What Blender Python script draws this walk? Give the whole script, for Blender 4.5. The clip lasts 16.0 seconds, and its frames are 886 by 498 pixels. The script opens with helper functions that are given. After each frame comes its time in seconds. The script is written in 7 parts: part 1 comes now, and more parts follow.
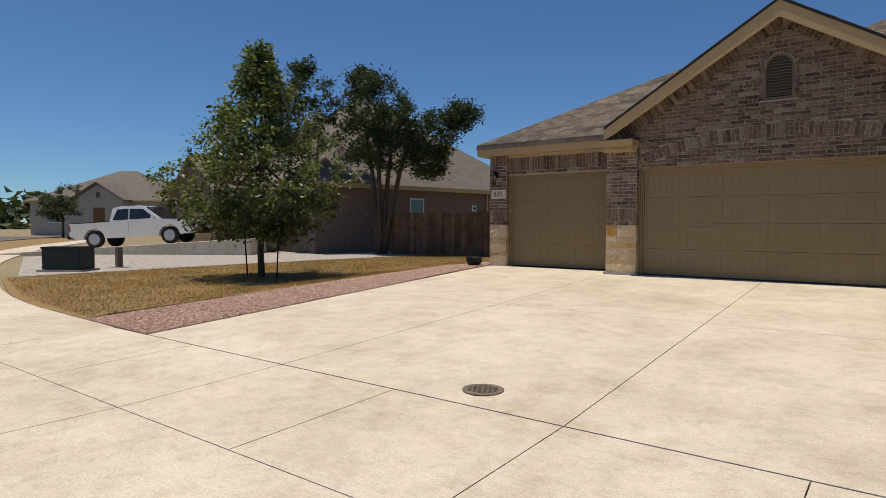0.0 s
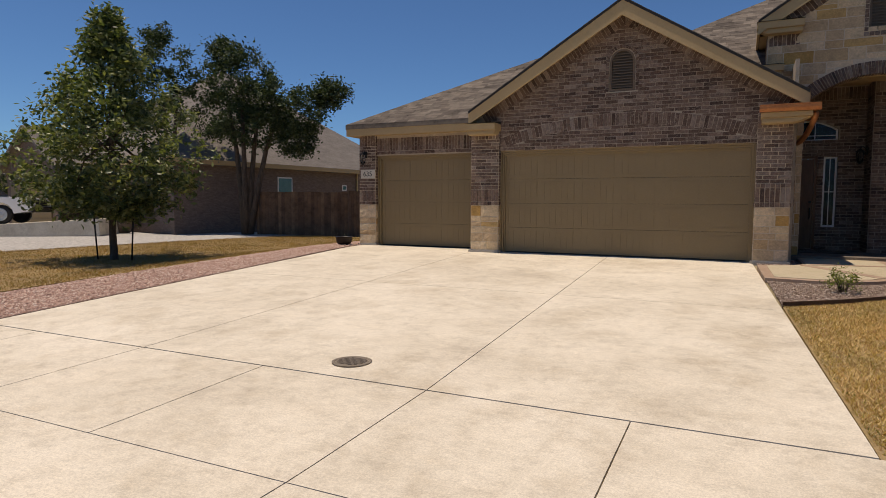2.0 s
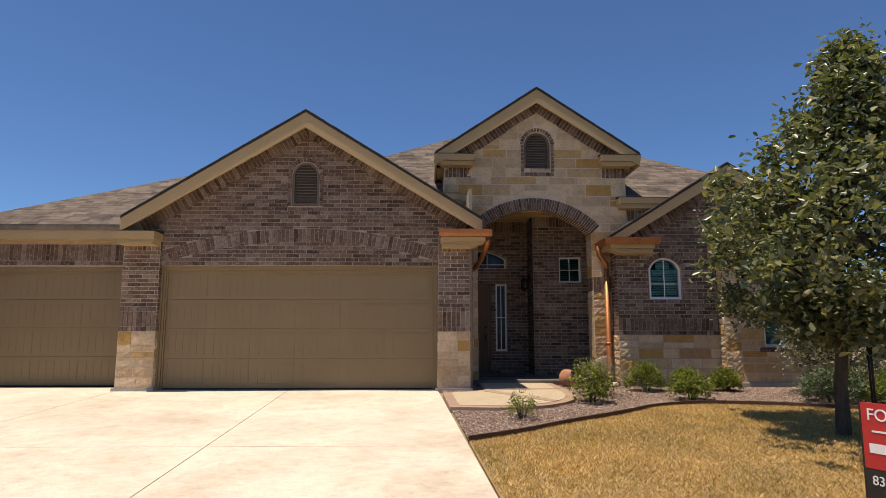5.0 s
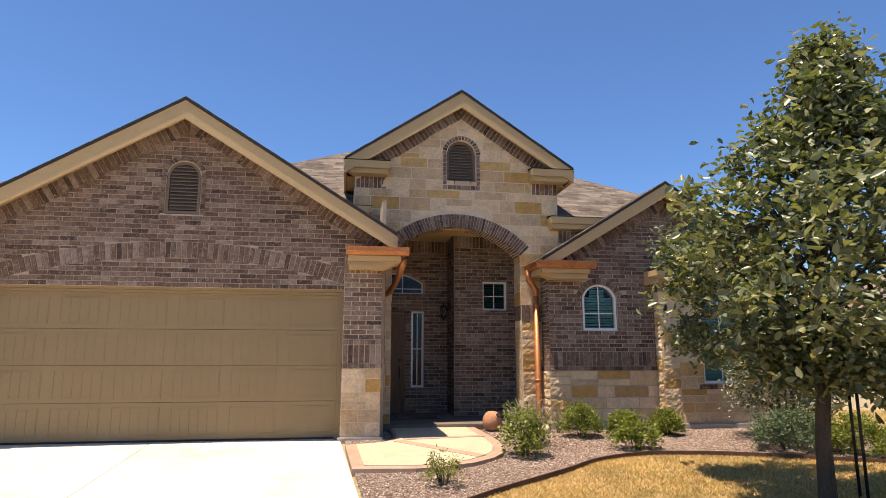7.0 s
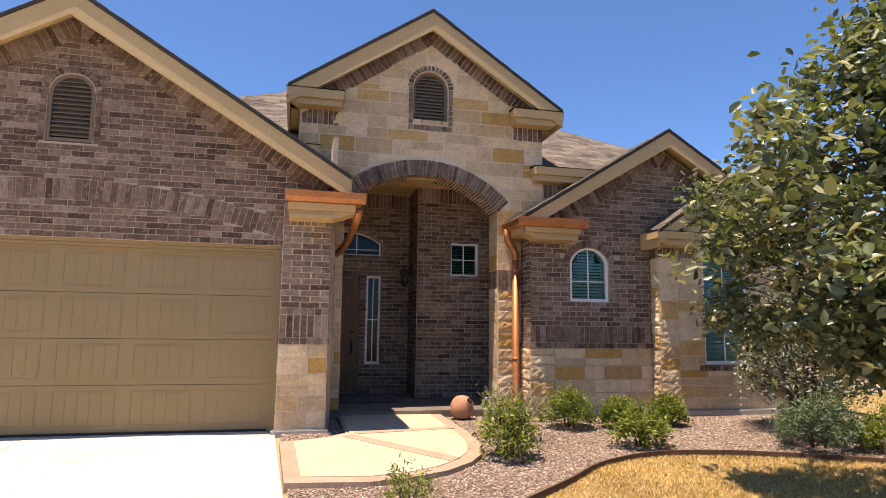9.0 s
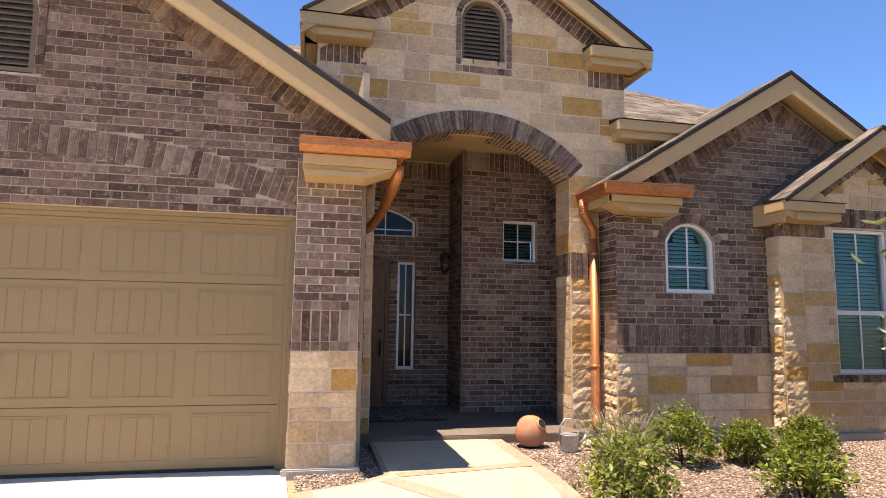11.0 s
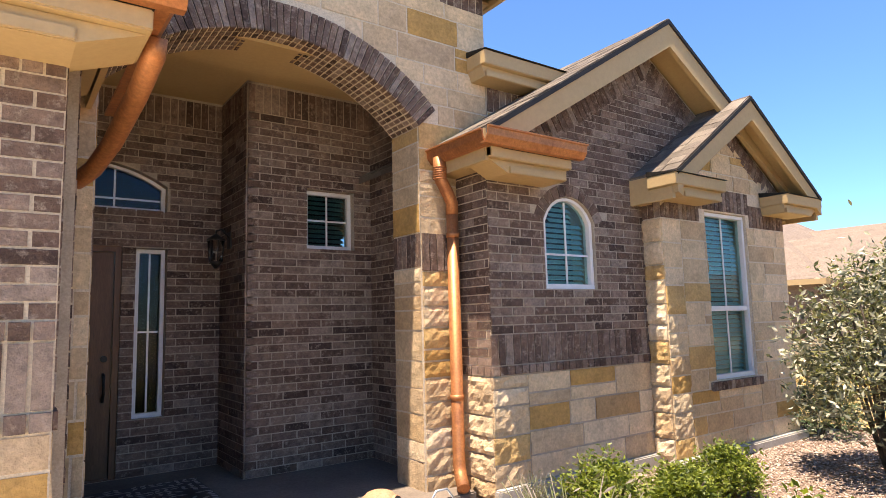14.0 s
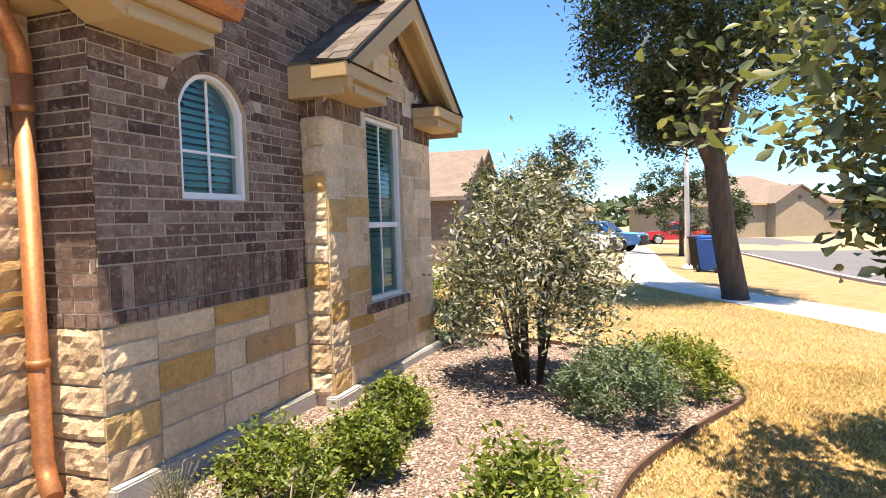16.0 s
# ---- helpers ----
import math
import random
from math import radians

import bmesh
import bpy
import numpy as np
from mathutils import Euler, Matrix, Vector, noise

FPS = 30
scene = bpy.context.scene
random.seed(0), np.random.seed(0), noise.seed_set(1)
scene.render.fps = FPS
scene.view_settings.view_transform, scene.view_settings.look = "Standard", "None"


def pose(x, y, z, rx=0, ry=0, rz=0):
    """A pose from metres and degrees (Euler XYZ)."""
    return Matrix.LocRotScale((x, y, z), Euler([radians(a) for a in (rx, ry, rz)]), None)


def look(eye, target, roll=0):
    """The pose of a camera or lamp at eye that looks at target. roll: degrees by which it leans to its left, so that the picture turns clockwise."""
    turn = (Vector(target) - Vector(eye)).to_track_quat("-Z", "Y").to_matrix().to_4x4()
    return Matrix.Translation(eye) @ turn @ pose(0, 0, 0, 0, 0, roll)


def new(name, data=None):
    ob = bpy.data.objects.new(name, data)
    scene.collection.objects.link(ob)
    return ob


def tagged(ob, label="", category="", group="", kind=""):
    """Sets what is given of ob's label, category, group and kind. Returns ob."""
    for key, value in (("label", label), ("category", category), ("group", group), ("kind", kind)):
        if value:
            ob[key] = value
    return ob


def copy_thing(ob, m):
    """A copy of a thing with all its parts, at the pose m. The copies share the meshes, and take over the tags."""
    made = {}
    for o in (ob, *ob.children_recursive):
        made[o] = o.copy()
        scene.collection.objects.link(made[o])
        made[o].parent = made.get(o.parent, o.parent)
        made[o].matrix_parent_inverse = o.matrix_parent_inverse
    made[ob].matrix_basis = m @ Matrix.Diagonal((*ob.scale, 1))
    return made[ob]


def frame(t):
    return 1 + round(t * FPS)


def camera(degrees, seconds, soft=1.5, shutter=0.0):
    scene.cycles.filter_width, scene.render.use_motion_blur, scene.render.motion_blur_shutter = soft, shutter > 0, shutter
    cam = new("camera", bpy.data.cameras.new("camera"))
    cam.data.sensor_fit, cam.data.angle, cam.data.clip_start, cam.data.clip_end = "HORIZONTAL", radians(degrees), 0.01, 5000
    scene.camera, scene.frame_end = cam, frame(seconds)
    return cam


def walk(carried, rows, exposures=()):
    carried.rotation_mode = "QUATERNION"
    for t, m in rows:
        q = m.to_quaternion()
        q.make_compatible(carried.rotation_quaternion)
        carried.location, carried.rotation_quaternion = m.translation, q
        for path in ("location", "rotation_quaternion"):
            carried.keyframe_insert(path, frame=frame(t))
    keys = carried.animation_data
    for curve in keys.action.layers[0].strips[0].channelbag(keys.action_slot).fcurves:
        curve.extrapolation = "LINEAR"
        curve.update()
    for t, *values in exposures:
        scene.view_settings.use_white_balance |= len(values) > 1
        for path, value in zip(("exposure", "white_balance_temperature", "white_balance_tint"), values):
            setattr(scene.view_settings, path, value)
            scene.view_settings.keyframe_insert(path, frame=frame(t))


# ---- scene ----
cam = camera(71.1, 16.0, soft=0.7)
PATH = [
    (0, (1.064, -0.221, 1.374), (-0.151, 1.365, 1.294), 0.2),
    (0.5, (1.118, -0.433, 1.355), (0.036, 1.244, 1.22), -0.1),
    (1, (1.181, -0.487, 1.372), (0.241, 1.275, 1.256), 0.4),
    (1.5, (1.194, -0.445, 1.358), (0.331, 1.355, 1.247), 0.5),
    (2, (1.219, -0.397, 1.365), (0.357, 1.402, 1.223), 0.4),
    (2.5, (1.24, -0.228, 1.362), (0.361, 1.566, 1.278), 2.9),
    (3, (1.25, -0.033, 1.329), (0.431, 1.792, 1.318), 1.4),
    (3.5, (1.226, 0.15, 1.278), (0.873, 2.117, 1.345), 2.0),
    (4, (1.217, 0.385, 1.225), (1.177, 2.382, 1.324), 1.9),
    (4.2, (1.23, 0.518, 1.221), (1.219, 2.514, 1.357), 1.4),
    (6.3, (1.338, 2.199, 1.462), (1.471, 4.161, 1.829), -0.7),
    (6.5, (1.344, 2.349, 1.467), (1.518, 4.308, 1.834), -0.4),
    (7, (1.435, 2.713, 1.491), (1.745, 4.657, 1.842), -0.0),
    (7.5, (1.535, 3.096, 1.535), (2.032, 5.006, 1.86), 0.5),
    (8, (1.554, 3.514, 1.55), (2.073, 5.422, 1.847), 0.8),
    (8.5, (1.559, 3.993, 1.544), (2.037, 5.917, 1.807), 0.7),
    (9, (1.601, 4.484, 1.57), (2.057, 6.415, 1.823), 0.7),
    (9.5, (1.565, 4.972, 1.596), (2.006, 6.908, 1.841), 0.7),
    (10, (1.547, 5.528, 1.613), (1.977, 7.467, 1.842), 0.8),
    (10.2, (1.543, 5.734, 1.619), (1.96, 7.676, 1.847), 0.8),
    (12.3, (1.556, 7.744, 1.673), (2.081, 9.659, 1.913), 0.6),
    (12.5, (1.586, 7.921, 1.707), (2.195, 9.81, 1.95), 0.2),
    (13, (1.628, 8.272, 1.727), (2.436, 10.085, 1.976), -0.6),
    (13.5, (1.678, 8.631, 1.723), (2.65, 10.362, 1.971), -1.1),
    (14, (1.797, 9.055, 1.743), (2.955, 10.67, 1.969), -1.5),
    (14.5, (1.894, 9.316, 1.758), (3.272, 10.754, 1.947), -2.1),
    (15, (2.118, 9.573, 1.71), (3.732, 10.748, 1.828), -2.4),
    (15.5, (2.39, 9.823, 1.744), (4.172, 10.731, 1.749), -3.0),
    (16, (2.494, 10.026, 1.788), (4.377, 10.695, 1.701), -1.7),
]
EXPOSURE = [(0.0, -0.44, 7150, 13), (3.0, -0.44, 7450, 18), (4.2, -0.27, 7500, 19), (6.3, 0.6, 7600, 18), (8.0, 0.84, 7650, 20), (10.2, 1.0, 7650, 21), (12.3, 1.42, 7600, 20), (14.0, 1.55, 7500, 18), (16.0, 1.45, 7250, 16)]
walk(cam, [(t, look(eye, target, roll)) for t, eye, target, roll in PATH], EXPOSURE)

# ---- light ----
SUN_DIR = Vector((-0.228, -0.088, 1.0)).normalized()      # towards the sun, nearly overhead
world = bpy.data.worlds.new("sky")
scene.world = world
world.use_nodes = True
wn = world.node_tree
sky = wn.nodes.new("ShaderNodeTexSky")
sky.sky_type = "NISHITA"
sky.sun_disc = False
sky.sun_elevation = math.asin(SUN_DIR.z)
sky.sun_rotation = math.atan2(SUN_DIR.x, SUN_DIR.y)
sky.altitude, sky.air_density, sky.dust_density, sky.ozone_density = 1500, 1.0, 0.0, 5.0
wn.nodes["Background"].inputs[1].default_value = 0.09
clear = wn.nodes.new("ShaderNodeMix")                   # deep blue of very dry air
clear.data_type, clear.blend_type, clear.inputs[0].default_value, clear.inputs[7].default_value = "RGBA", "MULTIPLY", 1.0, (0.70, 1.06, 1.36, 1)
wn.links.new(sky.outputs[0], clear.inputs[6])
wn.links.new(clear.outputs[2], wn.nodes["Background"].inputs[0])
sun = new("sun", bpy.data.lights.new("sun", "SUN"))
sun.data.energy, sun.data.angle, sun.data.color = 5.0, radians(0.53), (1.0, 0.93, 0.82)
sun.matrix_world = look((0, 0, 30), Vector((0, 0, 30)) - SUN_DIR)


# ---- materials ----
def material(name, rough=0.7, metal=0.0, spec=0.4):
    m = bpy.data.materials.new(name)
    m.use_nodes = True
    b = m.node_tree.nodes["Principled BSDF"]
    b.inputs["Roughness"].default_value, b.inputs["Metallic"].default_value = rough, metal
    b.inputs["Specular IOR Level"].default_value = spec
    return m, m.node_tree, b


def ramp_node(nt, fac, stops, mode="LINEAR"):
    r = nt.nodes.new("ShaderNodeValToRGB")
    r.color_ramp.interpolation = mode
    els = r.color_ramp.elements
    while len(els) < len(stops):
        els.new(0.5)
    for e, (p, c) in zip(els, stops):
        e.position, e.color = p, (*c, 1)
    nt.links.new(fac, r.inputs[0])
    return r.outputs[0]


def noise_node(nt, scale, detail=4.0, rough=0.6, stretch=None):
    tc = nt.nodes.new("ShaderNodeNewGeometry").outputs["Position"]
    if stretch:
        mp = nt.nodes.new("ShaderNodeMapping")
        mp.inputs["Scale"].default_value = stretch
        nt.links.new(tc, mp.inputs[0])
        tc = mp.outputs[0]
    n = nt.nodes.new("ShaderNodeTexNoise")
    n.inputs["Scale"].default_value, n.inputs["Detail"].default_value, n.inputs["Roughness"].default_value = scale, detail, rough
    nt.links.new(tc, n.inputs["Vector"])
    return n.outputs["Fac"]


def mix_node(nt, a, b, fac=0.5, mode="MULTIPLY"):
    n = nt.nodes.new("ShaderNodeMix")
    n.data_type, n.blend_type = "RGBA", mode
    for sock, v in ((n.inputs[0], fac), (n.inputs[6], a), (n.inputs[7], b)):
        if isinstance(v, (int, float)):
            sock.default_value = v
        elif isinstance(v, tuple):
            sock.default_value = (*v, 1)
        else:
            nt.links.new(v, sock)
    return n.outputs[2]


def bump_node(nt, b, height, strength, distance=0.01):
    n = nt.nodes.new("ShaderNodeBump")
    n.inputs["Strength"].default_value, n.inputs["Distance"].default_value = strength, distance
    nt.links.new(height, n.inputs["Height"])
    nt.links.new(n.outputs[0], b.inputs["Normal"])


def surface(name, stops, scale=3.0, fine=60.0, rough=0.8, bump=0.3, dist=0.006, metal=0.0, spec=0.35, stretch=None, grain=0.35):
    """A plain surface: colour that drifts between stops over a coarse noise, a fine grain on top, and relief."""
    m, nt, b = material(name, rough, metal, spec)
    c = ramp_node(nt, noise_node(nt, scale, 5, 0.65, stretch), stops)
    f = noise_node(nt, fine, 3, 0.7, stretch)
    g = ramp_node(nt, f, [(0.25, (1 - grain,) * 3), (0.75, (1 + grain * 0.3,) * 3)])
    nt.links.new(mix_node(nt, c, g, 1.0), b.inputs["Base Color"])
    if bump:
        bump_node(nt, b, f, bump, dist)
    return m


def pieces_material(name, stops, single, fine=55.0, rough=0.85, bump=0.5, dist=0.006, blotch=9.0, spec=0.25, mode="CONSTANT", smear=0.0, mottle=1.0):
    """For bricks, stones and shingles: a colour for each piece, mottled. single: the pieces are objects of their own."""
    m, nt, b = material(name, rough, 0, spec)
    if single:
        rnd = nt.nodes.new("ShaderNodeObjectInfo").outputs["Random"]
    else:
        rnd = nt.nodes.new("ShaderNodeNewGeometry").outputs["Random Per Island"]
    c = ramp_node(nt, rnd, stops, mode)
    n1 = ramp_node(nt, noise_node(nt, blotch, 4, 0.7), [(0.28, (1 - 0.5 * mottle,) * 3), (0.5, (1 - 0.05 * mottle,) * 3), (0.72, (1 + 0.28 * mottle, 1 + 0.25 * mottle, 1 + 0.2 * mottle))])
    f = noise_node(nt, fine, 4, 0.75)
    n2 = ramp_node(nt, f, [(0.3, (0.72,) * 3), (0.7, (1.12,) * 3)])
    c = mix_node(nt, mix_node(nt, c, n1, 1.0), n2, 1.0)
    if smear:
        k = nt.nodes.new("ShaderNodeMapRange")
        k.inputs["From Min"].default_value, k.inputs["From Max"].default_value, k.inputs["To Max"].default_value = 0.53, 0.68, smear
        nt.links.new(noise_node(nt, 21.0, 5, 0.8), k.inputs["Value"])
        c = mix_node(nt, c, (0.43, 0.345, 0.27), k.outputs[0], "MIX")
    nt.links.new(c, b.inputs["Base Color"])
    bump_node(nt, b, f, bump, dist)
    return m


BRICK = [(0.0, (0.135, 0.086, 0.064)), (0.14, (0.185, 0.122, 0.092)), (0.30, (0.235, 0.160, 0.122)), (0.46, (0.155, 0.098, 0.074)), (0.60, (0.262, 0.186, 0.146)),
         (0.72, (0.088, 0.056, 0.044)), (0.82, (0.200, 0.138, 0.108)), (0.92, (0.310, 0.236, 0.190))]
STONE = [(0.0, (0.616, 0.457, 0.281)), (0.18, (0.704, 0.539, 0.341)), (0.36, (0.572, 0.418, 0.259)), (0.52, (0.748, 0.583, 0.385)), (0.66, (0.572, 0.396, 0.220)),
         (0.74, (0.704, 0.533, 0.330)), (0.84, (0.583, 0.380, 0.160)), (0.91, (0.528, 0.314, 0.105)), (0.97, (0.484, 0.303, 0.143))]
SHINGLE = [(0.0, (0.156, 0.131, 0.108)), (0.25, (0.183, 0.154, 0.126)), (0.5, (0.133, 0.111, 0.092)), (0.75, (0.207, 0.176, 0.144)), (0.9, (0.117, 0.098, 0.081))]
M_BRICK = [pieces_material("brick", BRICK, s, 60.0, 0.9, 1.0, 0.008, 16.0, smear=0.75) for s in (False, True)]
M_STONE = [pieces_material("limestone", STONE, s, 34.0, 0.9, 0.9, 0.010, 6.0, mottle=0.5) for s in (False, True)]
M_SHINGLE = [pieces_material("asphalt_shingle", SHINGLE, s, 240.0, 0.95, 0.5, 0.003, 2.0, 0.15) for s in (False, True)]
M_MORTAR = surface("mortar", [(0.3, (0.40, 0.33, 0.25)), (0.7, (0.54, 0.45, 0.345))], 7, 90, 0.95, 0.5, 0.004)
M_MORTAR_LIGHT = surface("pale_mortar", [(0.3, (0.64, 0.53, 0.385)), (0.7, (0.74, 0.63, 0.47))], 4, 90, 0.95, 0.5, 0.004)
M_TRIM = surface("tan_trim_paint", [(0.3, (0.46, 0.325, 0.16)), (0.7, (0.50, 0.355, 0.18))], 2, 30, 0.6, 0.15, 0.002, grain=0.1)
M_DOOR_TAN = surface("tan_garage_paint", [(0.3, (0.25, 0.18, 0.092)), (0.7, (0.275, 0.20, 0.105))], 1.5, 40, 0.55, 0.12, 0.002, grain=0.1)
M_COPPER = surface("copper", [(0.3, (0.42, 0.16, 0.065)), (0.55, (0.55, 0.23, 0.09)), (0.75, (0.36, 0.13, 0.06))], 5, 50, 0.5, 0.1, 0.002, metal=0.55, spec=0.5)


def concrete():
    """Broomed driveway concrete: broad stains, blotches and rust-tan drifts, broom streaks, scuffs and grit."""
    m, nt, b = material("driveway_concrete", 0.9, 0, 0.3)
    c = ramp_node(nt, noise_node(nt, 0.5, 7, 0.72), [(0.3, (0.53, 0.465, 0.365)), (0.43, (0.665, 0.595, 0.47)), (0.55, (0.73, 0.66, 0.53)), (0.72, (0.80, 0.73, 0.60))])
    w = ramp_node(nt, noise_node(nt, 1.3, 7, 0.72), [(0.33, (0.86, 0.83, 0.79)), (0.5, (1.0, 1.0, 1.0)), (0.68, (1.04, 1.03, 1.02))])
    s1 = ramp_node(nt, noise_node(nt, 5.5, 7, 0.8), [(0.33, (0.83, 0.82, 0.81)), (0.5, (1.0, 1.0, 1.0)), (0.7, (1.05, 1.05, 1.05))])
    s2 = ramp_node(nt, noise_node(nt, 30, 4, 0.75, (0.35, 1.4, 1)), [(0.3, (0.92,) * 3), (0.7, (1.05,) * 3)])
    f = noise_node(nt, 85, 4, 0.8)
    s3 = ramp_node(nt, f, [(0.32, (0.76,) * 3), (0.62, (1.06,) * 3)])
    for k in (w, s1, s2, s3):
        c = mix_node(nt, c, k, 1.0)
    nt.links.new(c, b.inputs["Base Color"])
    bump_node(nt, b, f, 0.4, 0.004)
    return m


M_CONCRETE = concrete()
M_CONCRETE_DARK = surface("plain_concrete", [(0.3, (0.36, 0.33, 0.29)), (0.7, (0.46, 0.43, 0.38))], 2.5, 60, 0.9, 0.3, 0.004)
M_JOINT = surface("joint_filler", [(0.3, (0.17, 0.14, 0.105)), (0.7, (0.24, 0.20, 0.155))], 5, 70, 0.95, 0.2)
M_ASPHALT = surface("asphalt", [(0.3, (0.13, 0.125, 0.12)), (0.7, (0.17, 0.165, 0.155))], 0.8, 120, 0.95, 0.5, 0.005)
M_SOIL = surface("lawn_soil", [(0.3, (0.27, 0.175, 0.078)), (0.5, (0.40, 0.28, 0.13)), (0.72, (0.25, 0.18, 0.07))], 1.3, 35, 1.0, 0.9, 0.03)
M_FAR = surface("dry_ground", [(0.3, (0.30, 0.245, 0.14)), (0.7, (0.38, 0.31, 0.19))], 0.25, 12, 1.0, 0.6, 0.03)
M_MULCH_BED = surface("mulch_bed", [(0.3, (0.24, 0.165, 0.12)), (0.7, (0.36, 0.26, 0.195))], 3.0, 55, 1.0, 1.0, 0.03)
M_GRAVEL_BED = surface("pink_gravel_bed", [(0.3, (0.32, 0.20, 0.155)), (0.7, (0.42, 0.28, 0.22))], 6.0, 45, 1.0, 1.0, 0.03)
M_WHITE_GRAVEL = surface("white_gravel", [(0.3, (0.40, 0.37, 0.32)), (0.7, (0.62, 0.59, 0.54))], 7.0, 9, 1.0, 1.0, 0.05, grain=0.5)
M_METAL_DARK = surface("dark_metal", [(0.3, (0.03, 0.026, 0.022)), (0.7, (0.05, 0.043, 0.036))], 8, 60, 0.5, 0.1, 0.002, metal=0.5)
M_IRON = surface("cast_iron", [(0.3, (0.22, 0.18, 0.135)), (0.7, (0.29, 0.24, 0.185))], 14, 90, 0.8, 0.4, 0.003, metal=0.2)
M_WHITE = surface("white_vinyl", [(0.3, (0.74, 0.73, 0.70)), (0.7, (0.80, 0.79, 0.76))], 3, 50, 0.45, 0.0, grain=0.06)
M_BLIND = surface("blind_slat", [(0.3, (0.24, 0.44, 0.42)), (0.7, (0.30, 0.50, 0.47))], 3, 50, 0.6, 0.0, grain=0.06)
# near-black colour that paints the unlit space behind panes, louvres and doors
M_ROOM_SHADE = surface("interior_shade", [(0.3, (0.02, 0.03, 0.03)), (0.7, (0.035, 0.045, 0.045))], 3, 50, 0.9, 0.0)
M_LOUVRE = surface("louvre_paint", [(0.3, (0.15, 0.11, 0.078)), (0.7, (0.19, 0.14, 0.10))], 3, 50, 0.7, 0.1, 0.002)
M_WOOD_DOOR = surface("stained_door_wood", [(0.3, (0.13, 0.058, 0.025)), (0.7, (0.21, 0.10, 0.045))], 3, 30, 0.45, 0.2, 0.002, stretch=(6, 6, 0.6))
M_FENCE = surface("cedar_board", [(0.25, (0.13, 0.08, 0.05)), (0.5, (0.20, 0.13, 0.08)), (0.75, (0.27, 0.18, 0.105))], 4, 40, 0.9, 0.5, 0.005, stretch=(5, 5, 0.35))
M_BARK = surface("bark", [(0.3, (0.075, 0.055, 0.04)), (0.7, (0.17, 0.13, 0.095))], 9, 60, 0.95, 1.0, 0.03, stretch=(1.5, 1.5, 0.35))
M_TERRACOTTA = surface("terracotta", [(0.3, (0.46, 0.21, 0.115)), (0.7, (0.56, 0.28, 0.16))], 9, 70, 0.8, 0.2, 0.003)
M_GALV = surface("galvanised_steel", [(0.3, (0.42, 0.44, 0.45)), (0.7, (0.58, 0.60, 0.61))], 14, 60, 0.4, 0.1, 0.002, metal=0.7)
M_STEPSTONE = surface("stamped_concrete", [(0.3, (0.46, 0.38, 0.25)), (0.5, (0.54, 0.46, 0.32)), (0.72, (0.47, 0.41, 0.27))], 2.2, 50, 0.85, 0.4, 0.006)
M_STEPBAND = surface("stained_concrete_band", [(0.3, (0.36, 0.245, 0.17)), (0.7, (0.45, 0.33, 0.24))], 4.0, 50, 0.85, 0.4, 0.006)
# concrete coloured dark, so the porch's shade is part of its base colour
M_PORCH_SHADE = surface("porch_concrete_shade", [(0.3, (0.15, 0.12, 0.095)), (0.7, (0.21, 0.175, 0.14))], 2.2, 50, 0.85, 0.3, 0.005)
M_PLASTER = surface("plain_painted_wall", [(0.3, (0.42, 0.35, 0.26)), (0.7, (0.47, 0.40, 0.30))], 2, 50, 0.85, 0.2, 0.003)


def glass(name, tint):
    m, nt, b = material(name, 0.03, 0, 0.5)
    b.inputs["Base Color"].default_value = (*tint, 1)
    b.inputs["Transmission Weight"].default_value = 1.0
    b.inputs["IOR"].default_value = 1.25
    return m


M_GLASS = glass("window_glass", (0.62, 0.86, 0.82))
M_GLASS_CLEAR = glass("clear_glass", (0.9, 0.93, 0.92))
# window glass again, darkened to put the porch's shade into its colour
M_GLASS_PORCH_SHADE = glass("porch_shade_glass", (0.36, 0.46, 0.44))


def leaf_material(name, stops, rough=0.5, trans=0.35, patches=0.0):
    m, nt, b = material(name, rough, 0, 0.4)
    rnd = nt.nodes.new("ShaderNodeNewGeometry").outputs["Random Per Island"]
    c = ramp_node(nt, rnd, stops)
    if patches:
        c = mix_node(nt, c, ramp_node(nt, noise_node(nt, 1.1, 5, 0.7), [(0.3, (0.62, 0.66, 0.6)), (0.45, (0.9, 0.88, 0.8)), (0.65, (1.15, 1.08, 0.98))]), patches)
    nt.links.new(c, b.inputs["Base Color"])
    t = nt.nodes.new("ShaderNodeBsdfTranslucent")
    nt.links.new(mix_node(nt, c, (1.5, 1.6, 0.6), 1.0), t.inputs[0])
    mx = nt.nodes.new("ShaderNodeMixShader")
    mx.inputs[0].default_value = trans
    nt.links.new(b.outputs[0], mx.inputs[1])
    nt.links.new(t.outputs[0], mx.inputs[2])
    nt.links.new(mx.outputs[0], nt.nodes["Material Output"].inputs[0])
    return m


M_OAK = leaf_material("oak_leaf", [(0.0, (0.06, 0.082, 0.04)), (0.4, (0.12, 0.145, 0.072)), (0.75, (0.195, 0.215, 0.115)), (1.0, (0.33, 0.32, 0.18))], 0.32, 0.22)
M_YOUNG = leaf_material("young_oak_leaf", [(0.0, (0.05, 0.075, 0.03)), (0.5, (0.115, 0.145, 0.055)), (1.0, (0.25, 0.265, 0.115))], 0.42, 0.3)
M_CEDAR = leaf_material("cedar_foliage", [(0.0, (0.025, 0.042, 0.018)), (0.6, (0.05, 0.076, 0.03)), (1.0, (0.095, 0.12, 0.045))], 0.7, 0.15)
M_LIVE = leaf_material("live_oak_leaf", [(0.0, (0.025, 0.04, 0.018)), (0.6, (0.05, 0.07, 0.03)), (1.0, (0.10, 0.115, 0.05))], 0.55, 0.25)
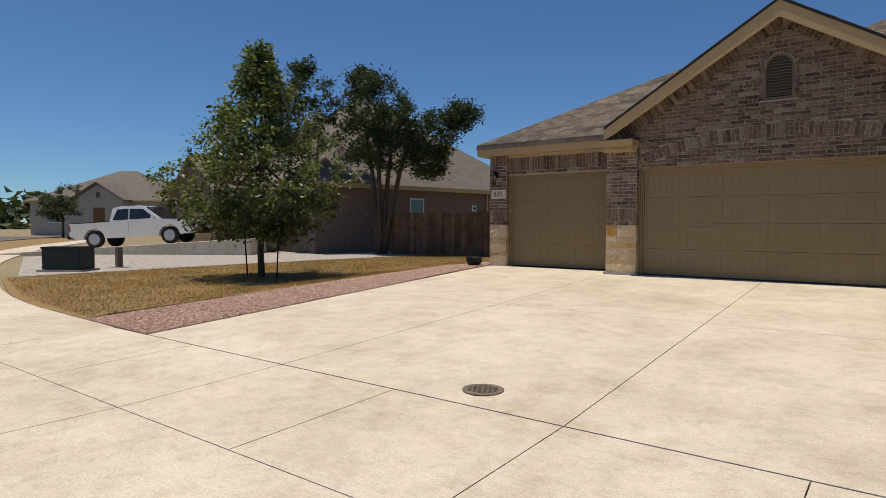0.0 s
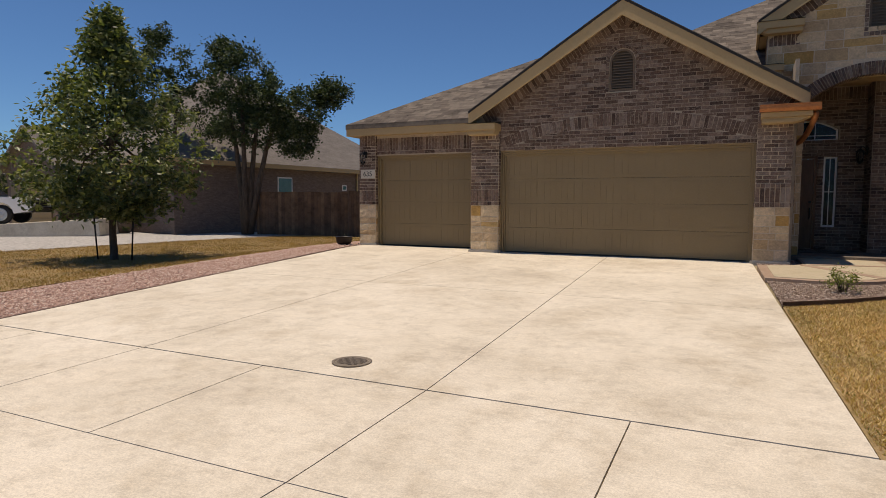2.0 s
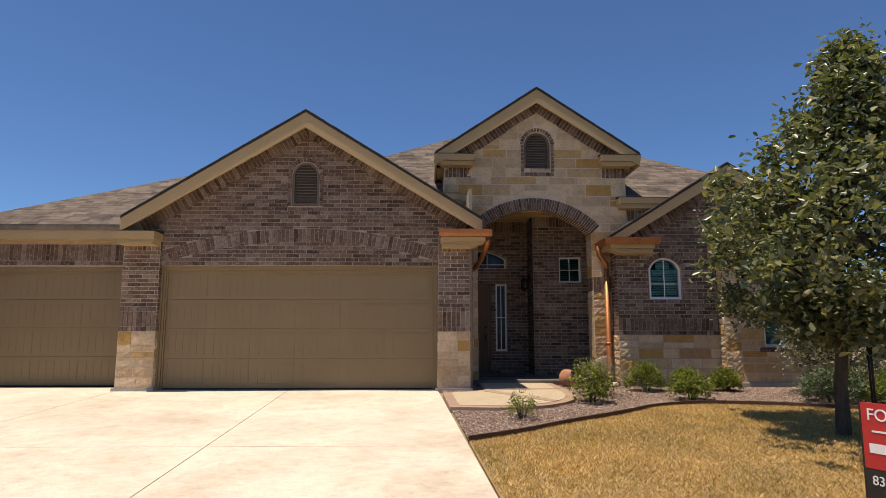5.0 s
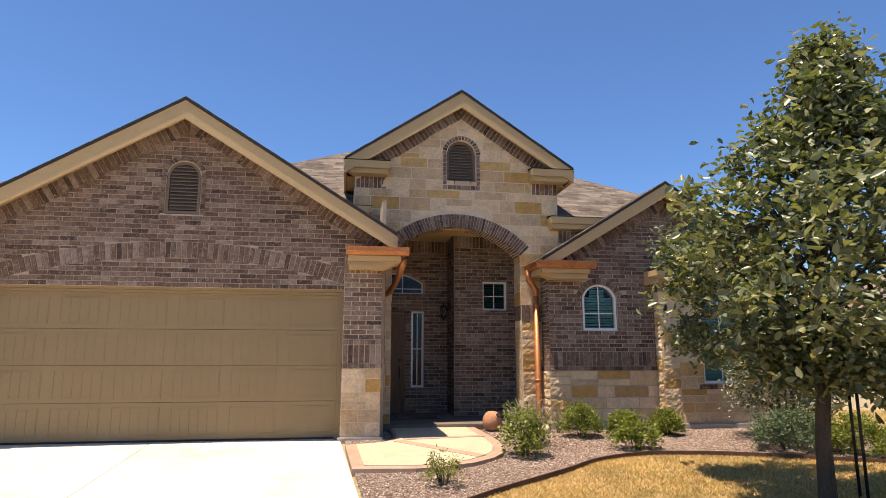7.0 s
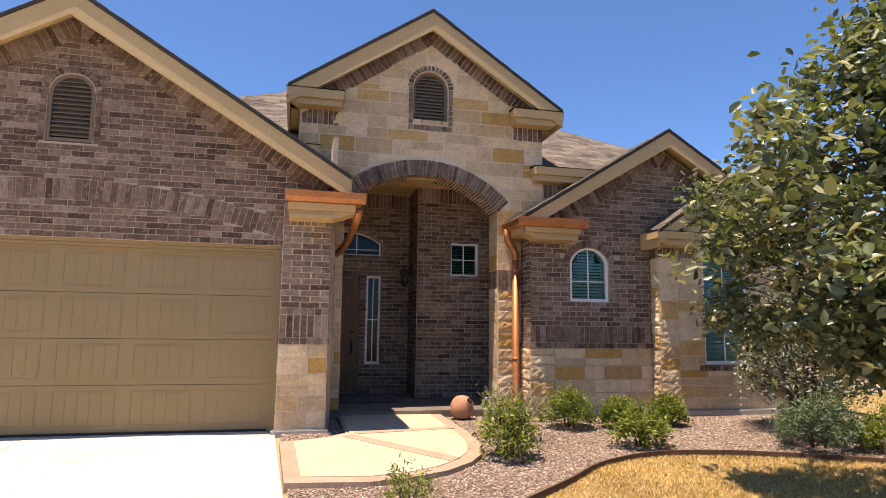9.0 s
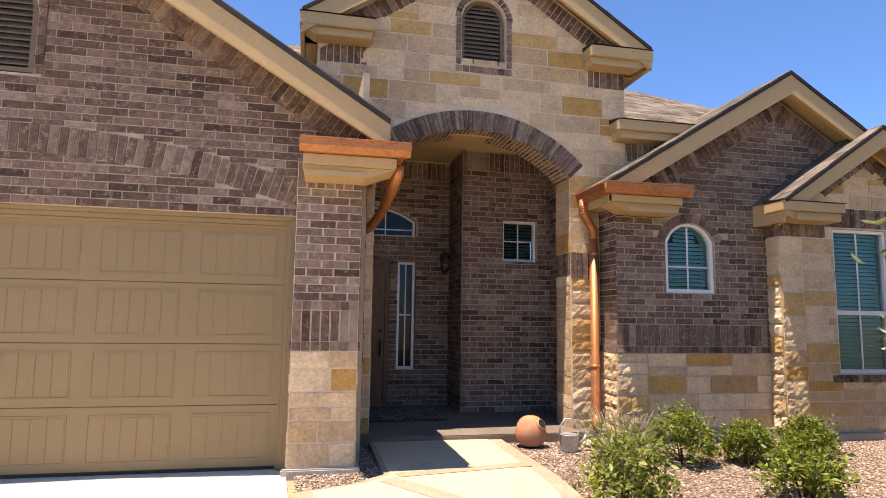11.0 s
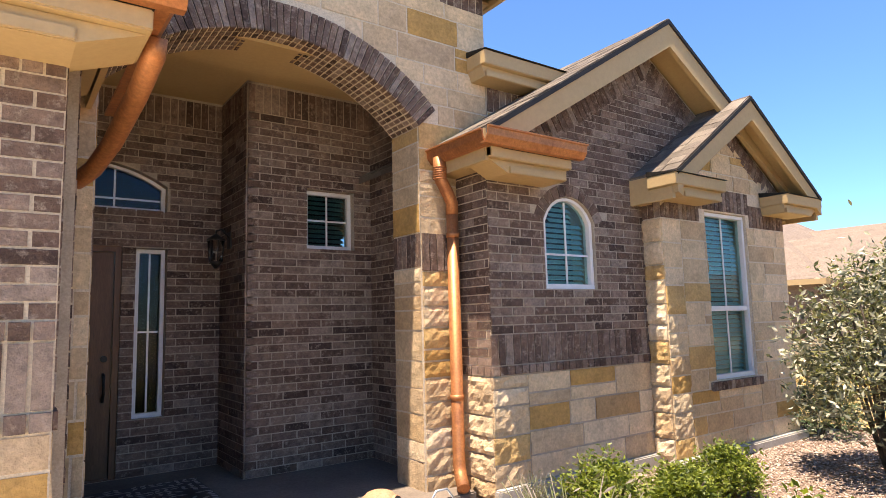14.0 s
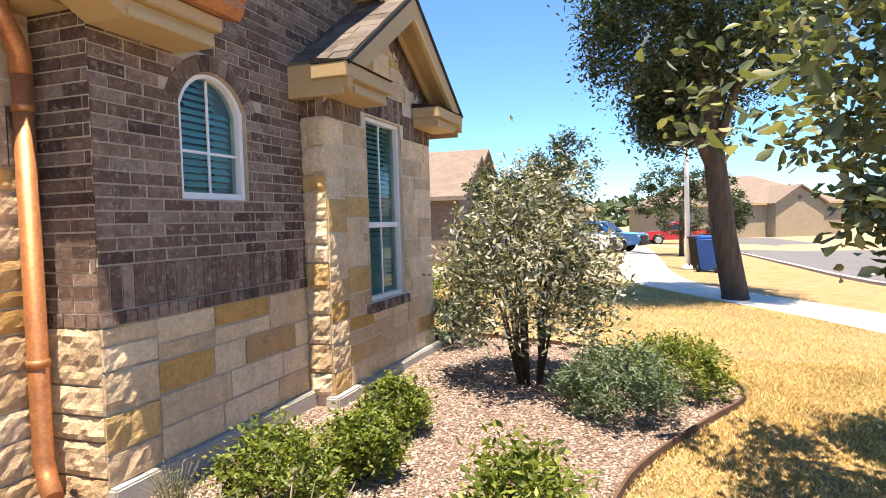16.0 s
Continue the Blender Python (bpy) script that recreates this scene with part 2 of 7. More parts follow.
M_BOX = leaf_material("boxwood_leaf", [(0.0, (0.06, 0.085, 0.015)), (0.5, (0.13, 0.165, 0.025)), (1.0, (0.25, 0.28, 0.055))])
M_SAGE = leaf_material("silvery_leaf", [(0.0, (0.05, 0.06, 0.035)), (0.35, (0.13, 0.14, 0.09)), (0.7, (0.28, 0.275, 0.20)), (1.0, (0.56, 0.53, 0.42))], 0.45, 0.2)
M_JUNIPER = leaf_material("juniper_foliage", [(0.0, (0.045, 0.075, 0.035)), (0.6, (0.10, 0.145, 0.075)), (1.0, (0.17, 0.215, 0.12))], 0.6, 0.2)
M_LAVENDER = leaf_material("lavender_stem", [(0.0, (0.10, 0.12, 0.05)), (0.5, (0.19, 0.18, 0.11)), (1.0, (0.30, 0.25, 0.24))])
M_DRYGRASS = leaf_material("dry_grass", [(0.0, (0.32, 0.175, 0.075)), (0.4, (0.55, 0.40, 0.205)), (0.78, (0.74, 0.595, 0.355)), (0.93, (0.42, 0.31, 0.12)), (1.0, (0.21, 0.22, 0.07))], 0.8, 0.3, 1.0)
M_WESTGRASS = leaf_material("brown_grass", [(0.0, (0.19, 0.115, 0.05)), (0.45, (0.31, 0.195, 0.085)), (0.8, (0.38, 0.26, 0.11)), (1.0, (0.17, 0.17, 0.055))], 0.8, 0.3, 1.0)
M_CHIP = leaf_material("mulch_chip", [(0.0, (0.14, 0.09, 0.065)), (0.5, (0.30, 0.215, 0.165)), (0.85, (0.44, 0.345, 0.275)), (1.0, (0.58, 0.49, 0.41))], 0.95, 0.0)
M_PEBBLE = leaf_material("pink_pebble", [(0.0, (0.30, 0.175, 0.13)), (0.5, (0.44, 0.285, 0.225)), (0.85, (0.55, 0.40, 0.32)), (1.0, (0.60, 0.50, 0.42))], 0.9, 0.0)


# ---- building blocks ----
def mesh_object(name, bm, mat, parent=None, label=""):
    me = bpy.data.meshes.new(name)
    bm.to_mesh(me)
    bm.free()
    me.materials.append(mat)
    ob = new(name, me)
    if parent:
        ob.parent = parent
    if label:
        tagged(ob, label)
    return ob


def part(name, bm, mat, parent, label=""):
    return mesh_object(name, bm, mat, parent, label)


def thing(name, label, category, at=(0, 0, 0), rz=0.0, group="", kind=""):
    ob = new(name)
    ob.matrix_world = pose(*at, 0, 0, rz)
    return tagged(ob, label, category, group, kind)


def box(x0, x1, y0, y1, z0, z1, bevel=0.0, bm=None):
    bm = bm or bmesh.new()
    vs = [bm.verts.new((x, y, z)) for z in (z0, z1) for y in (y0, y1) for x in (x0, x1)]
    fs = [bm.faces.new([vs[i] for i in f]) for f in ((0, 2, 3, 1), (4, 5, 7, 6), (0, 1, 5, 4), (2, 6, 7, 3), (0, 4, 6, 2), (1, 3, 7, 5))]
    if bevel:
        es = list({e for f in fs for e in f.edges})
        bmesh.ops.bevel(bm, geom=es, offset=bevel, segments=2, affect="EDGES", clamp_overlap=True)
    return bm


def prism(poly, axis, a, b, bm=None):
    """A polygon in the plane across an axis ('x': y,z; 'y': x,z; 'z': x,y) drawn out from a to b."""
    bm = bm or bmesh.new()

    def put(p, c):
        return {"x": (c, p[0], p[1]), "y": (p[0], c, p[1]), "z": (p[0], p[1], c)}[axis]
    v0, v1 = [bm.verts.new(put(p, a)) for p in poly], [bm.verts.new(put(p, b)) for p in poly]
    bm.faces.new(v0)
    bm.faces.new(v1[::-1])
    n = len(poly)
    for i in range(n):
        bm.faces.new((v0[i], v1[i], v1[(i + 1) % n], v0[(i + 1) % n]))
    bmesh.ops.recalc_face_normals(bm, faces=bm.faces[:])
    return bm


def tube(points, radius, sides=10, bm=None, taper=1.0):
    """A round rod along points."""
    bm = bm or bmesh.new()
    pts = [Vector(p) for p in points]
    rings = []
    for i, p in enumerate(pts):
        d = (pts[min(i + 1, len(pts) - 1)] - pts[max(i - 1, 0)]).normalized()
        side = d.orthogonal().normalized() if not rings else (rings[-1][1] - d * rings[-1][1].dot(d)).normalized()
        up = d.cross(side)
        r = radius * (1 + (taper - 1) * i / max(1, len(pts) - 1))
        rings.append(([bm.verts.new(p + r * (math.cos(a) * side + math.sin(a) * up)) for a in (math.tau * k / sides for k in range(sides))], side))
    for (ra, _), (rb, _) in zip(rings, rings[1:]):
        for k in range(sides):
            f = bm.faces.new((ra[k], ra[(k + 1) % sides], rb[(k + 1) % sides], rb[k]))
            f.smooth = True
    bm.faces.new(rings[0][0][::-1])
    bm.faces.new(rings[-1][0])
    return bm


def lathe(profile, sides=28, bm=None, centre=(0, 0, 0)):
    """A turned shape from (radius, height) pairs."""
    bm = bm or bmesh.new()
    c = Vector(centre)
    rings = [[bm.verts.new(c + Vector((r * math.cos(a), r * math.sin(a), z))) for a in (math.tau * k / sides for k in range(sides))] for r, z in profile]
    for a, b in zip(rings, rings[1:]):
        for k in range(sides):
            bm.faces.new((a[k], a[(k + 1) % sides], b[(k + 1) % sides], b[k])).smooth = True
    bm.faces.new(rings[0][::-1])
    bm.faces.new(rings[-1])
    return bm


def clip(poly, a, b, c):
    """The part of a convex polygon where a*u + b*v <= c."""
    out = []
    for i, p in enumerate(poly):
        q = poly[(i + 1) % len(poly)]
        dp, dq = a * p[0] + b * p[1] - c, a * q[0] + b * q[1] - c
        if dp <= 0:
            out.append(p)
        if dp * dq < 0:
            k = dp / (dp - dq)
            out.append((p[0] + k * (q[0] - p[0]), p[1] + k * (q[1] - p[1])))
    return out


def area(poly):
    return 0.5 * abs(sum(p[0] * q[1] - q[0] * p[1] for p, q in zip(poly, poly[1:] + poly[:1])))


def arc_top(u, uc, half, spring, rise):
    """Height of a segmental arch over its springing line at u."""
    r = (half * half + rise * rise) / (2 * rise)
    d = r * r - (u - uc) ** 2
    return spring + rise - r + math.sqrt(max(d, 0.0))


class Facing:
    """Bricks, stones or shingles laid on a plane: origin, the way along, the way up, and the way out."""

    def __init__(self, origin, along, up=(0, 0, 1)):
        self.o, self.u, self.v = Vector(origin), Vector(along).normalized(), Vector(up).normalized()
        self.n = self.u.cross(self.v).normalized()
        self.limits, self.holes, self.arches, self.pieces = [], [], [], []

    def add(self, poly, proud, kind, rough=0.0):
        for a, b, c in self.limits:
            poly = clip(poly, a, b, c)
            if len(poly) < 3:
                return
        us, vs = [p[0] for p in poly], [p[1] for p in poly]
        u0, u1, v0, v1 = min(us), max(us), min(vs), max(vs)
        for uc, half, spring, rise, base in self.arches:
            if v0 < base:
                continue
            vm = 0.5 * (v0 + v1)
            if vm <= spring:
                reach = half
            elif vm < spring + rise:
                r = (half * half + rise * rise) / (2 * rise)
                reach = math.sqrt(max(r * r - (vm - (spring + rise - r)) ** 2, 0))
            else:
                continue
            self._split(poly, uc - reach, uc + reach, proud, kind, rough, u0, u1)
            return
        self._cut(poly, proud, kind, rough, 0)

    def _cut(self, poly, proud, kind, rough, first):
        """Leaves out what lies in the holes from number first on."""
        us, vs = [p[0] for p in poly], [p[1] for p in poly]
        u0, u1, v0, v1 = min(us), max(us), min(vs), max(vs)
        for k in range(first, len(self.holes)):
            h0, h1, g0, g1 = self.holes[k]
            if u0 < h1 - 1e-4 and u1 > h0 + 1e-4 and v0 < g1 - 1e-4 and v1 > g0 + 1e-4:
                mid_ = clip(clip(poly, 0, 1, g1), 0, -1, -g0)
                rest = [clip(poly, 0, -1, -g1), clip(poly, 0, 1, g0), clip(mid_, 1, 0, h0), clip(mid_, -1, 0, -h1)]
                for p in rest:
                    if len(p) > 2 and area(p) > 0.0006:
                        self._cut(p, proud, kind, rough, k + 1)
                return
        if area(poly) > 0.0006:
            self.pieces.append((poly, proud, kind, rough))

    def _split(self, poly, h0, h1, proud, kind, rough, u0, u1):
        for p in (clip(poly, 1, 0, h0), clip(poly, -1, 0, -h1)):
            if len(p) > 2 and area(p) > 0.0006:
                self._cut(p, proud, kind, rough, 0)

    def rect(self, u0, u1, v0, v1, proud, kind, rough=0.0, gap=0.01):
        g = gap / 2
        self.add([(u0 + g, v0 + g), (u1 - g, v0 + g), (u1 - g, v1 - g), (u0 + g, v1 - g)], proud, kind, rough)

    def running(self, u0, u1, v0, v1, rng, course=0.0685, length=0.232, proud=0.006):
        n = max(1, round((v1 - v0) / course))
        c = (v1 - v0) / n
        for r in range(n):
            u = u0 - (length / 2 if r % 2 else 0) - rng.uniform(0, 0.02)
            while u < u1:
                a, b = max(u, u0), min(u + length, u1)
                if b - a > 0.03:
                    self.rect(a, b, v0 + r * c, v0 + (r + 1) * c, proud + rng.uniform(-0.002, 0.002), "brick")
                u += length

    def soldier(self, u0, u1, v0, v1, rng, width=0.07, proud=0.006):
        n = max(1, round((u1 - u0) / width))
        w = (u1 - u0) / n
        for i in range(n):
            self.rect(u0 + i * w, u0 + (i + 1) * w, v0, v1, proud + rng.uniform(-0.002, 0.002), "brick")

    def ashlar(self, u0, u1, v0, v1, rng, proud=0.006, rough=0.0035, low=0.14, high=0.26, long=0.62):
        v = v0
        while v < v1 - 0.04:
            h = min(rng.uniform(low, high), v1 - v)
            if v1 - v - h < 0.09:
                h = v1 - v
            u = u0
            while u < u1 - 0.01:
                w = rng.uniform(0.22, long)
                if u1 - u - w < 0.16:
                    w = u1 - u
                if h > 0.2 and w > 0.3 and rng.random() < 0.25:
                    k = rng.uniform(0.4, 0.6) * h
                    self.rect(u, u + w, v, v + k, proud, "stone", rough, 0.015)
                    self.rect(u, u + w, v + k, v + h, proud, "stone", rough, 0.015)
                else:
                    self.rect(u, u + w, v, v + h, proud + rng.uniform(-0.003, 0.003), "stone", rough, 0.015)
                u += w
            v += h

    def shingles(self, poly, rng, course=0.145, tab=0.33):
        us, vs = [p[0] for p in poly], [p[1] for p in poly]
        n = len(poly)
        sgn = 1 if sum(p[0] * q[1] - q[0] * p[1] for p, q in zip(poly, poly[1:] + poly[:1])) > 0 else -1
        for i in range(n):
            (a0, b0), (a1, b1) = poly[i], poly[(i + 1) % n]
            nx, ny = sgn * (b1 - b0), -sgn * (a1 - a0)
            self.limits.append((nx, ny, nx * a0 + ny * b0))
        v, r = min(vs), 0
        while v < max(vs):
            u = min(us) - rng.uniform(0, tab)
            while u < max(us):
                w = tab * rng.uniform(0.45, 1.0)
                self.rect(u, u + w, v, v + course, 0.006 + rng.uniform(0, 0.006), "shingle", 0, 0.004)
                u += w
            v += course
            r += 1

    def place(self, u, v, w=0.0):
        return self.o + self.u * u + self.v * v + self.n * w

    def build(self, parent, mats, singles=0, span=None, kinds=("brick", "stone", "shingle")):
        """Pieces inside span (u0, u1, v0, v1) become objects under parent, up to singles of them; the rest one joined mesh each kind."""
        rot = Matrix((self.u, self.v, self.n)).transposed().to_4x4()
        shared, rest, made = {}, {k: ([], []) for k in kinds}, 0
        for poly, proud, kind, rough in self.pieces:
            cu, cv = sum(p[0] for p in poly) / len(poly), sum(p[1] for p in poly) / len(poly)
            verts, faces = piece_mesh([(p[0] - cu, p[1] - cv) for p in poly], proud, rough, self.o.x + cu * 7.3, cv * 5.1)
            inside = span and span[0] <= cu <= span[1] and span[2] <= cv <= span[3]
            if inside and made < singles:
                key = (kind, tuple((round(p[0] - cu, 2), round(p[1] - cv, 2)) for p in poly)) if not rough else None
                me = shared.get(key) if key else None
                if not me:
                    me = bpy.data.meshes.new(kind)
                    me.from_pydata(verts, [], faces)
                    me.materials.append(mats[kind][1])
                    if key:
                        shared[key] = me
                ob = new(kind, me)
                ob.parent = parent
                ob.matrix_local = Matrix.Translation(self.place(cu, cv)) @ rot
                made += 1
            else:
                vl, fl = rest[kind]
                k = len(vl)
                vl.extend(tuple(self.place(cu + a, cv + b, c)) for a, b, c in verts)
                fl.extend(tuple(i + k for i in f) for f in faces)
        for kind, (vl, fl) in rest.items():
            if vl:
                nm = {"brick": "brickwork", "stone": "stonework", "shingle": "shingles"}[kind]
                me = bpy.data.meshes.new(nm)
                me.from_pydata(vl, [], fl)
                me.materials.append(mats[kind][0])
                ob = new(nm, me)
                ob.parent = parent
                tagged(ob, kind="stuff")


def piece_mesh(poly, proud, rough, s0, s1):
    if sum(p[0] * q[1] - q[0] * p[1] for p, q in zip(poly, poly[1:] + poly[:1])) < 0:
        poly = poly[::-1]
    n = len(poly)
    back = -0.004
    if rough and n == 4:
        us, vs = [p[0] for p in poly], [p[1] for p in poly]
        u0, u1, v0, v1 = min(us), max(us), min(vs), max(vs)
        cell = 0.065 if rough < 0.006 else 0.03
        nu, nv = max(3, min(14, round((u1 - u0) / cell))), max(3, min(9, round((v1 - v0) / cell)))
        verts, faces = [], []
        for j in range(nv + 1):
            for i in range(nu + 1):
                a, b = u0 + (u1 - u0) * i / nu, v0 + (v1 - v0) * j / nv
                edge = i in (0, nu) or j in (0, nv)
                h = proud * (0.7 if edge else 1.0) + rough * (1.6 * noise.noise((a * 13 + s0, b * 13 + s1, s0 * 3.1)) + 0.9 * noise.noise((a * 37 + s0, b * 37 + s1, s0 * 1.7)))
                verts.append((a, b, max(h, 0.002)))
        for j in range(nv):
            for i in range(nu):
                k = j * (nu + 1) + i
                faces.append((k, k + 1, k + nu + 2, k + nu + 1))
        rim = [i for i in range(nu + 1)] + [j * (nu + 1) + nu for j in range(1, nv + 1)] + [nv * (nu + 1) + i for i in range(nu - 1, -1, -1)] + [j * (nu + 1) for j in range(nv - 1, 0, -1)]
        k = len(verts)
        verts += [(verts[i][0], verts[i][1], back) for i in rim]
        m = len(rim)
        faces += [(rim[i], k + i, k + (i + 1) % m, rim[(i + 1) % m]) for i in range(m)]
        return verts, faces
    verts = [(p[0], p[1], proud) for p in poly] + [(p[0], p[1], back) for p in poly]
    faces = [tuple(range(n))] + [(i, n + i, n + (i + 1) % n, (i + 1) % n) for i in range(n)]
    return verts, faces


MATS = {"brick": M_BRICK, "stone": M_STONE, "shingle": M_SHINGLE}


def wall_slab(name, outer, holes, origin, along, thick, mat, label, up=(0, 0, 1)):
    """A wall with openings through it: outline and holes in the wall's plane, its face at the origin's plane."""
    fc = Facing(origin, along, up)
    bm = bmesh.new()
    edges = []
    for loop in [outer] + holes:
        vs = [bm.verts.new(fc.place(u, v)) for u, v in loop]
        edges += [bm.edges.new((vs[i], vs[(i + 1) % len(vs)])) for i in range(len(vs))]
    res = bmesh.ops.triangle_fill(bm, use_beauty=True, use_dissolve=False, edges=edges, normal=fc.n)
    faces = [g for g in res["geom"] if isinstance(g, bmesh.types.BMFace)]
    ext = bmesh.ops.extrude_face_region(bm, geom=faces)
    for g in ext["geom"]:
        if isinstance(g, bmesh.types.BMVert):
            g.co -= fc.n * thick
    bmesh.ops.recalc_face_normals(bm, faces=bm.faces[:])
    ob = mesh_object(name, bm, mat)
    return tagged(ob, label, "wall", kind="structure")


def rect_loop(u0, u1, v0, v1):
    return [(u0, v0), (u1, v0), (u1, v1), (u0, v1)]


def arch_loop(u0, u1, v0, spring, rise, n=12):
    uc, half = (u0 + u1) / 2, (u1 - u0) / 2
    return [(u0, v0), (u1, v0)] + [(u1 - (u1 - u0) * i / n, arc_top(u1 - (u1 - u0) * i / n, uc, half, spring, rise)) for i in range(n + 1)]


def ramp_height(x, y):
    """Ground level: the plot rises from the street to the house, less so to the west of the drive."""
    t = min(max((y - 2.0) / 10.0, 0.0), 1.0)
    k = min(max((x + 10.5) / 3.0, 0.0), 1.0)
    return 0.37 * t * (0.25 + 0.75 * k * k * (3 - 2 * k)) - min(max(0.02 * (x - 13.0), 0.0), 0.72)


def drape(name, rows, mat, lift, label, category="ground", skirt=0.12, kind="structure"):
    """A sheet over the ground: rows of points, each row as long as the others, joined crosswise."""
    bm = bmesh.new()
    grid = [[bm.verts.new((x, y, ramp_height(x, y) + lift)) for x, y in row] for row in rows]
    for a, b in zip(grid, grid[1:]):
        for i in range(len(a) - 1):
            bm.faces.new((a[i], a[i + 1], b[i + 1], b[i]))
    edge = [e for e in bm.edges if e.is_boundary]
    ext = bmesh.ops.extrude_edge_only(bm, edges=edge)
    for g in ext["geom"]:
        if isinstance(g, bmesh.types.BMVert):
            g.co.z -= skirt
    bmesh.ops.recalc_face_normals(bm, faces=bm.faces[:])
    ob = mesh_object(name, bm, mat)
    return tagged(ob, label, category, kind=kind)


def along_line(pts, n):
    """n + 1 points evenly spaced along a smooth line through pts."""
    P = [Vector((*p, 0)) for p in pts]
    fine = []
    for i in range(len(P) - 1):
        a, b, c, d = P[max(i - 1, 0)], P[i], P[i + 1], P[min(i + 2, len(P) - 1)]
        for k in range(12):
            t = k / 12
            fine.append(0.5 * (2 * b + (c - a) * t + (2 * a - 5 * b + 4 * c - d) * t * t + (3 * b - a - 3 * c + d) * t ** 3))
    fine.append(P[-1])
    s = [0.0]
    for a, b in zip(fine, fine[1:]):
        s.append(s[-1] + (b - a).length)
    out, j = [], 0
    for i in range(n + 1):
        want = s[-1] * i / n
        while j < len(s) - 2 and s[j + 1] < want:
            j += 1
        k = (want - s[j]) / max(s[j + 1] - s[j], 1e-9)
        p = fine[j].lerp(fine[j + 1], k)
        out.append((p.x, p.y))
    return out


def between(a, b, n, m):
    """Rows from line a to line b, m steps across, n along."""
    A, B = along_line(a, n), along_line(b, n)
    return [[(p[0] + (q[0] - p[0]) * j / m, p[1] + (q[1] - p[1]) * j / m) for p, q in zip(A, B)] for j in range(m + 1)]


def inside_poly(q, poly):
    """Which of the points q lie in the polygon."""
    c = np.zeros(len(q), bool)
    for i in range(len(poly)):
        (x0, y0), (x1, y1) = poly[i], poly[i - 1]
        if y0 == y1:
            continue
        c ^= ((y0 > q[:, 1]) != (y1 > q[:, 1])) & (q[:, 0] < (x1 - x0) * (q[:, 1] - y0) / (y1 - y0) + x0)
    return c


def ramp_heights(q):
    t = np.clip((q[:, 1] - 2.0) / 10.0, 0, 1)
    k = np.clip((q[:, 0] + 10.5) / 3.0, 0, 1)
    return 0.37 * t * (0.25 + 0.75 * k * k * (3 - 2 * k)) - np.clip(0.02 * (q[:, 0] - 13.0), 0, 0.72)


def quick_mesh(name, verts, faces, mat):
    """A mesh straight from arrays: all faces with the same number of corners."""
    n, m = faces.shape
    me = bpy.data.meshes.new(name)
    me.vertices.add(len(verts))
    me.vertices.foreach_set("co", verts.astype(np.float32).ravel())
    me.loops.add(n * m)
    me.loops.foreach_set("vertex_index", faces.astype(np.int32).ravel())
    me.polygons.add(n)
    me.polygons.foreach_set("loop_start", np.arange(0, n * m, m, dtype=np.int32))
    me.update(calc_edges=True)
    me.materials.append(mat)
    return new(name, me)


# ---- ground ----
def ground_sheet():
    xs = [-1500, -300, -80, -50] + [-40 + 2 * i for i in range(13)] + [-14 + 0.5 * i for i in range(21)] + [-3 + 2 * i for i in range(25)] + [60, 100, 300, 1500]
    ys = [-1500, -300, -60, -20, -5, 0] + [2 + i for i in range(11)] + [14, 20, 30, 60, 150, 400, 1500]
    bm = bmesh.new()
    g = [[bm.verts.new((x, y, ramp_height(x, y) - 0.03)) for x in xs] for y in ys]
    for a, b in zip(g, g[1:]):
        for i in range(len(xs) - 1):
            bm.faces.new((a[i], a[i + 1], b[i + 1], b[i]))
    return tagged(mesh_object("ground", bm, M_FAR), "dry grassy ground of the neighbourhood reaching the horizon", "ground", kind="structure")


ground_sheet()
BACK = [(-60, 30), (-38, 15), (-25, 8.0), (-16, 4.95), (-12, 3.95), (-8, 3.5), (-6.3, 3.43), (1.9, 3.43), (5, 4.05), (8.5, 5.6), (11.5, 7.2), (14.5, 9.0), (17.5, 10.6), (22, 11.3), (29, 11.6), (45, 12.5), (70, 15)]


def offset(line, d):
    out = []
    for i, p in enumerate(line):
        a, b = line[max(i - 1, 0)], line[min(i + 1, len(line) - 1)]
        tx, ty = b[0] - a[0], b[1] - a[1]
        k = math.hypot(tx, ty)
        out.append((p[0] + d * ty / k, p[1] - d * tx / k))
    return out


FRONT = offset(BACK, 1.52)
KERB = offset(BACK, 6.0)
FARKERB = offset(BACK, 15.0)
drape("road", between(KERB, FARKERB, 80, 6), M_ASPHALT, -0.10 + 0.09, "grey asphalt residential street", "road")
drape("kerb", between(offset(BACK, 5.8), KERB, 90, 1), M_CONCRETE_DARK, 0.07, "pale concrete kerb along the street", "kerb")
drape("pavement", between(BACK[:6] + [(-7.0, 3.445)], FRONT[:6] + [(-7.0, 1.93)], 60, 2), M_CONCRETE, 0.004, "pale concrete pavement curving along the street", "pavement")
drape("pavement_east", between([(2.2, 3.445)] + BACK[8:], [(2.2, 1.93)] + FRONT[8:], 60, 2), M_CONCRETE, 0.004, "pale concrete pavement curving along the street", "pavement")
drape("verge", between([(2.95, 2.0)] + FRONT[8:], [(2.95, -1.5)] + offset(BACK, 5.8)[8:], 50, 4), M_SOIL, -0.004, "dry grass verge between pavement and street", "lawn")
drape("verge_west", between(FRONT[:6], offset(BACK, 5.8)[:6], 50, 2), M_SOIL, -0.004, "dry grass verge between pavement and street", "lawn")

# driveway: slabs with real joints between them


def drive_edge_left(y):
    return -6.15 - 0.112 * (y - 3.43)


def left_joint(y):
    return -3.63 - 0.041 * (y - 3.43)


def mid(y):
    return -0.74 - 0.043 * (y - 3.43)


def edge_r(y):
    return 1.925 - 0.058 * (y - 3.43)


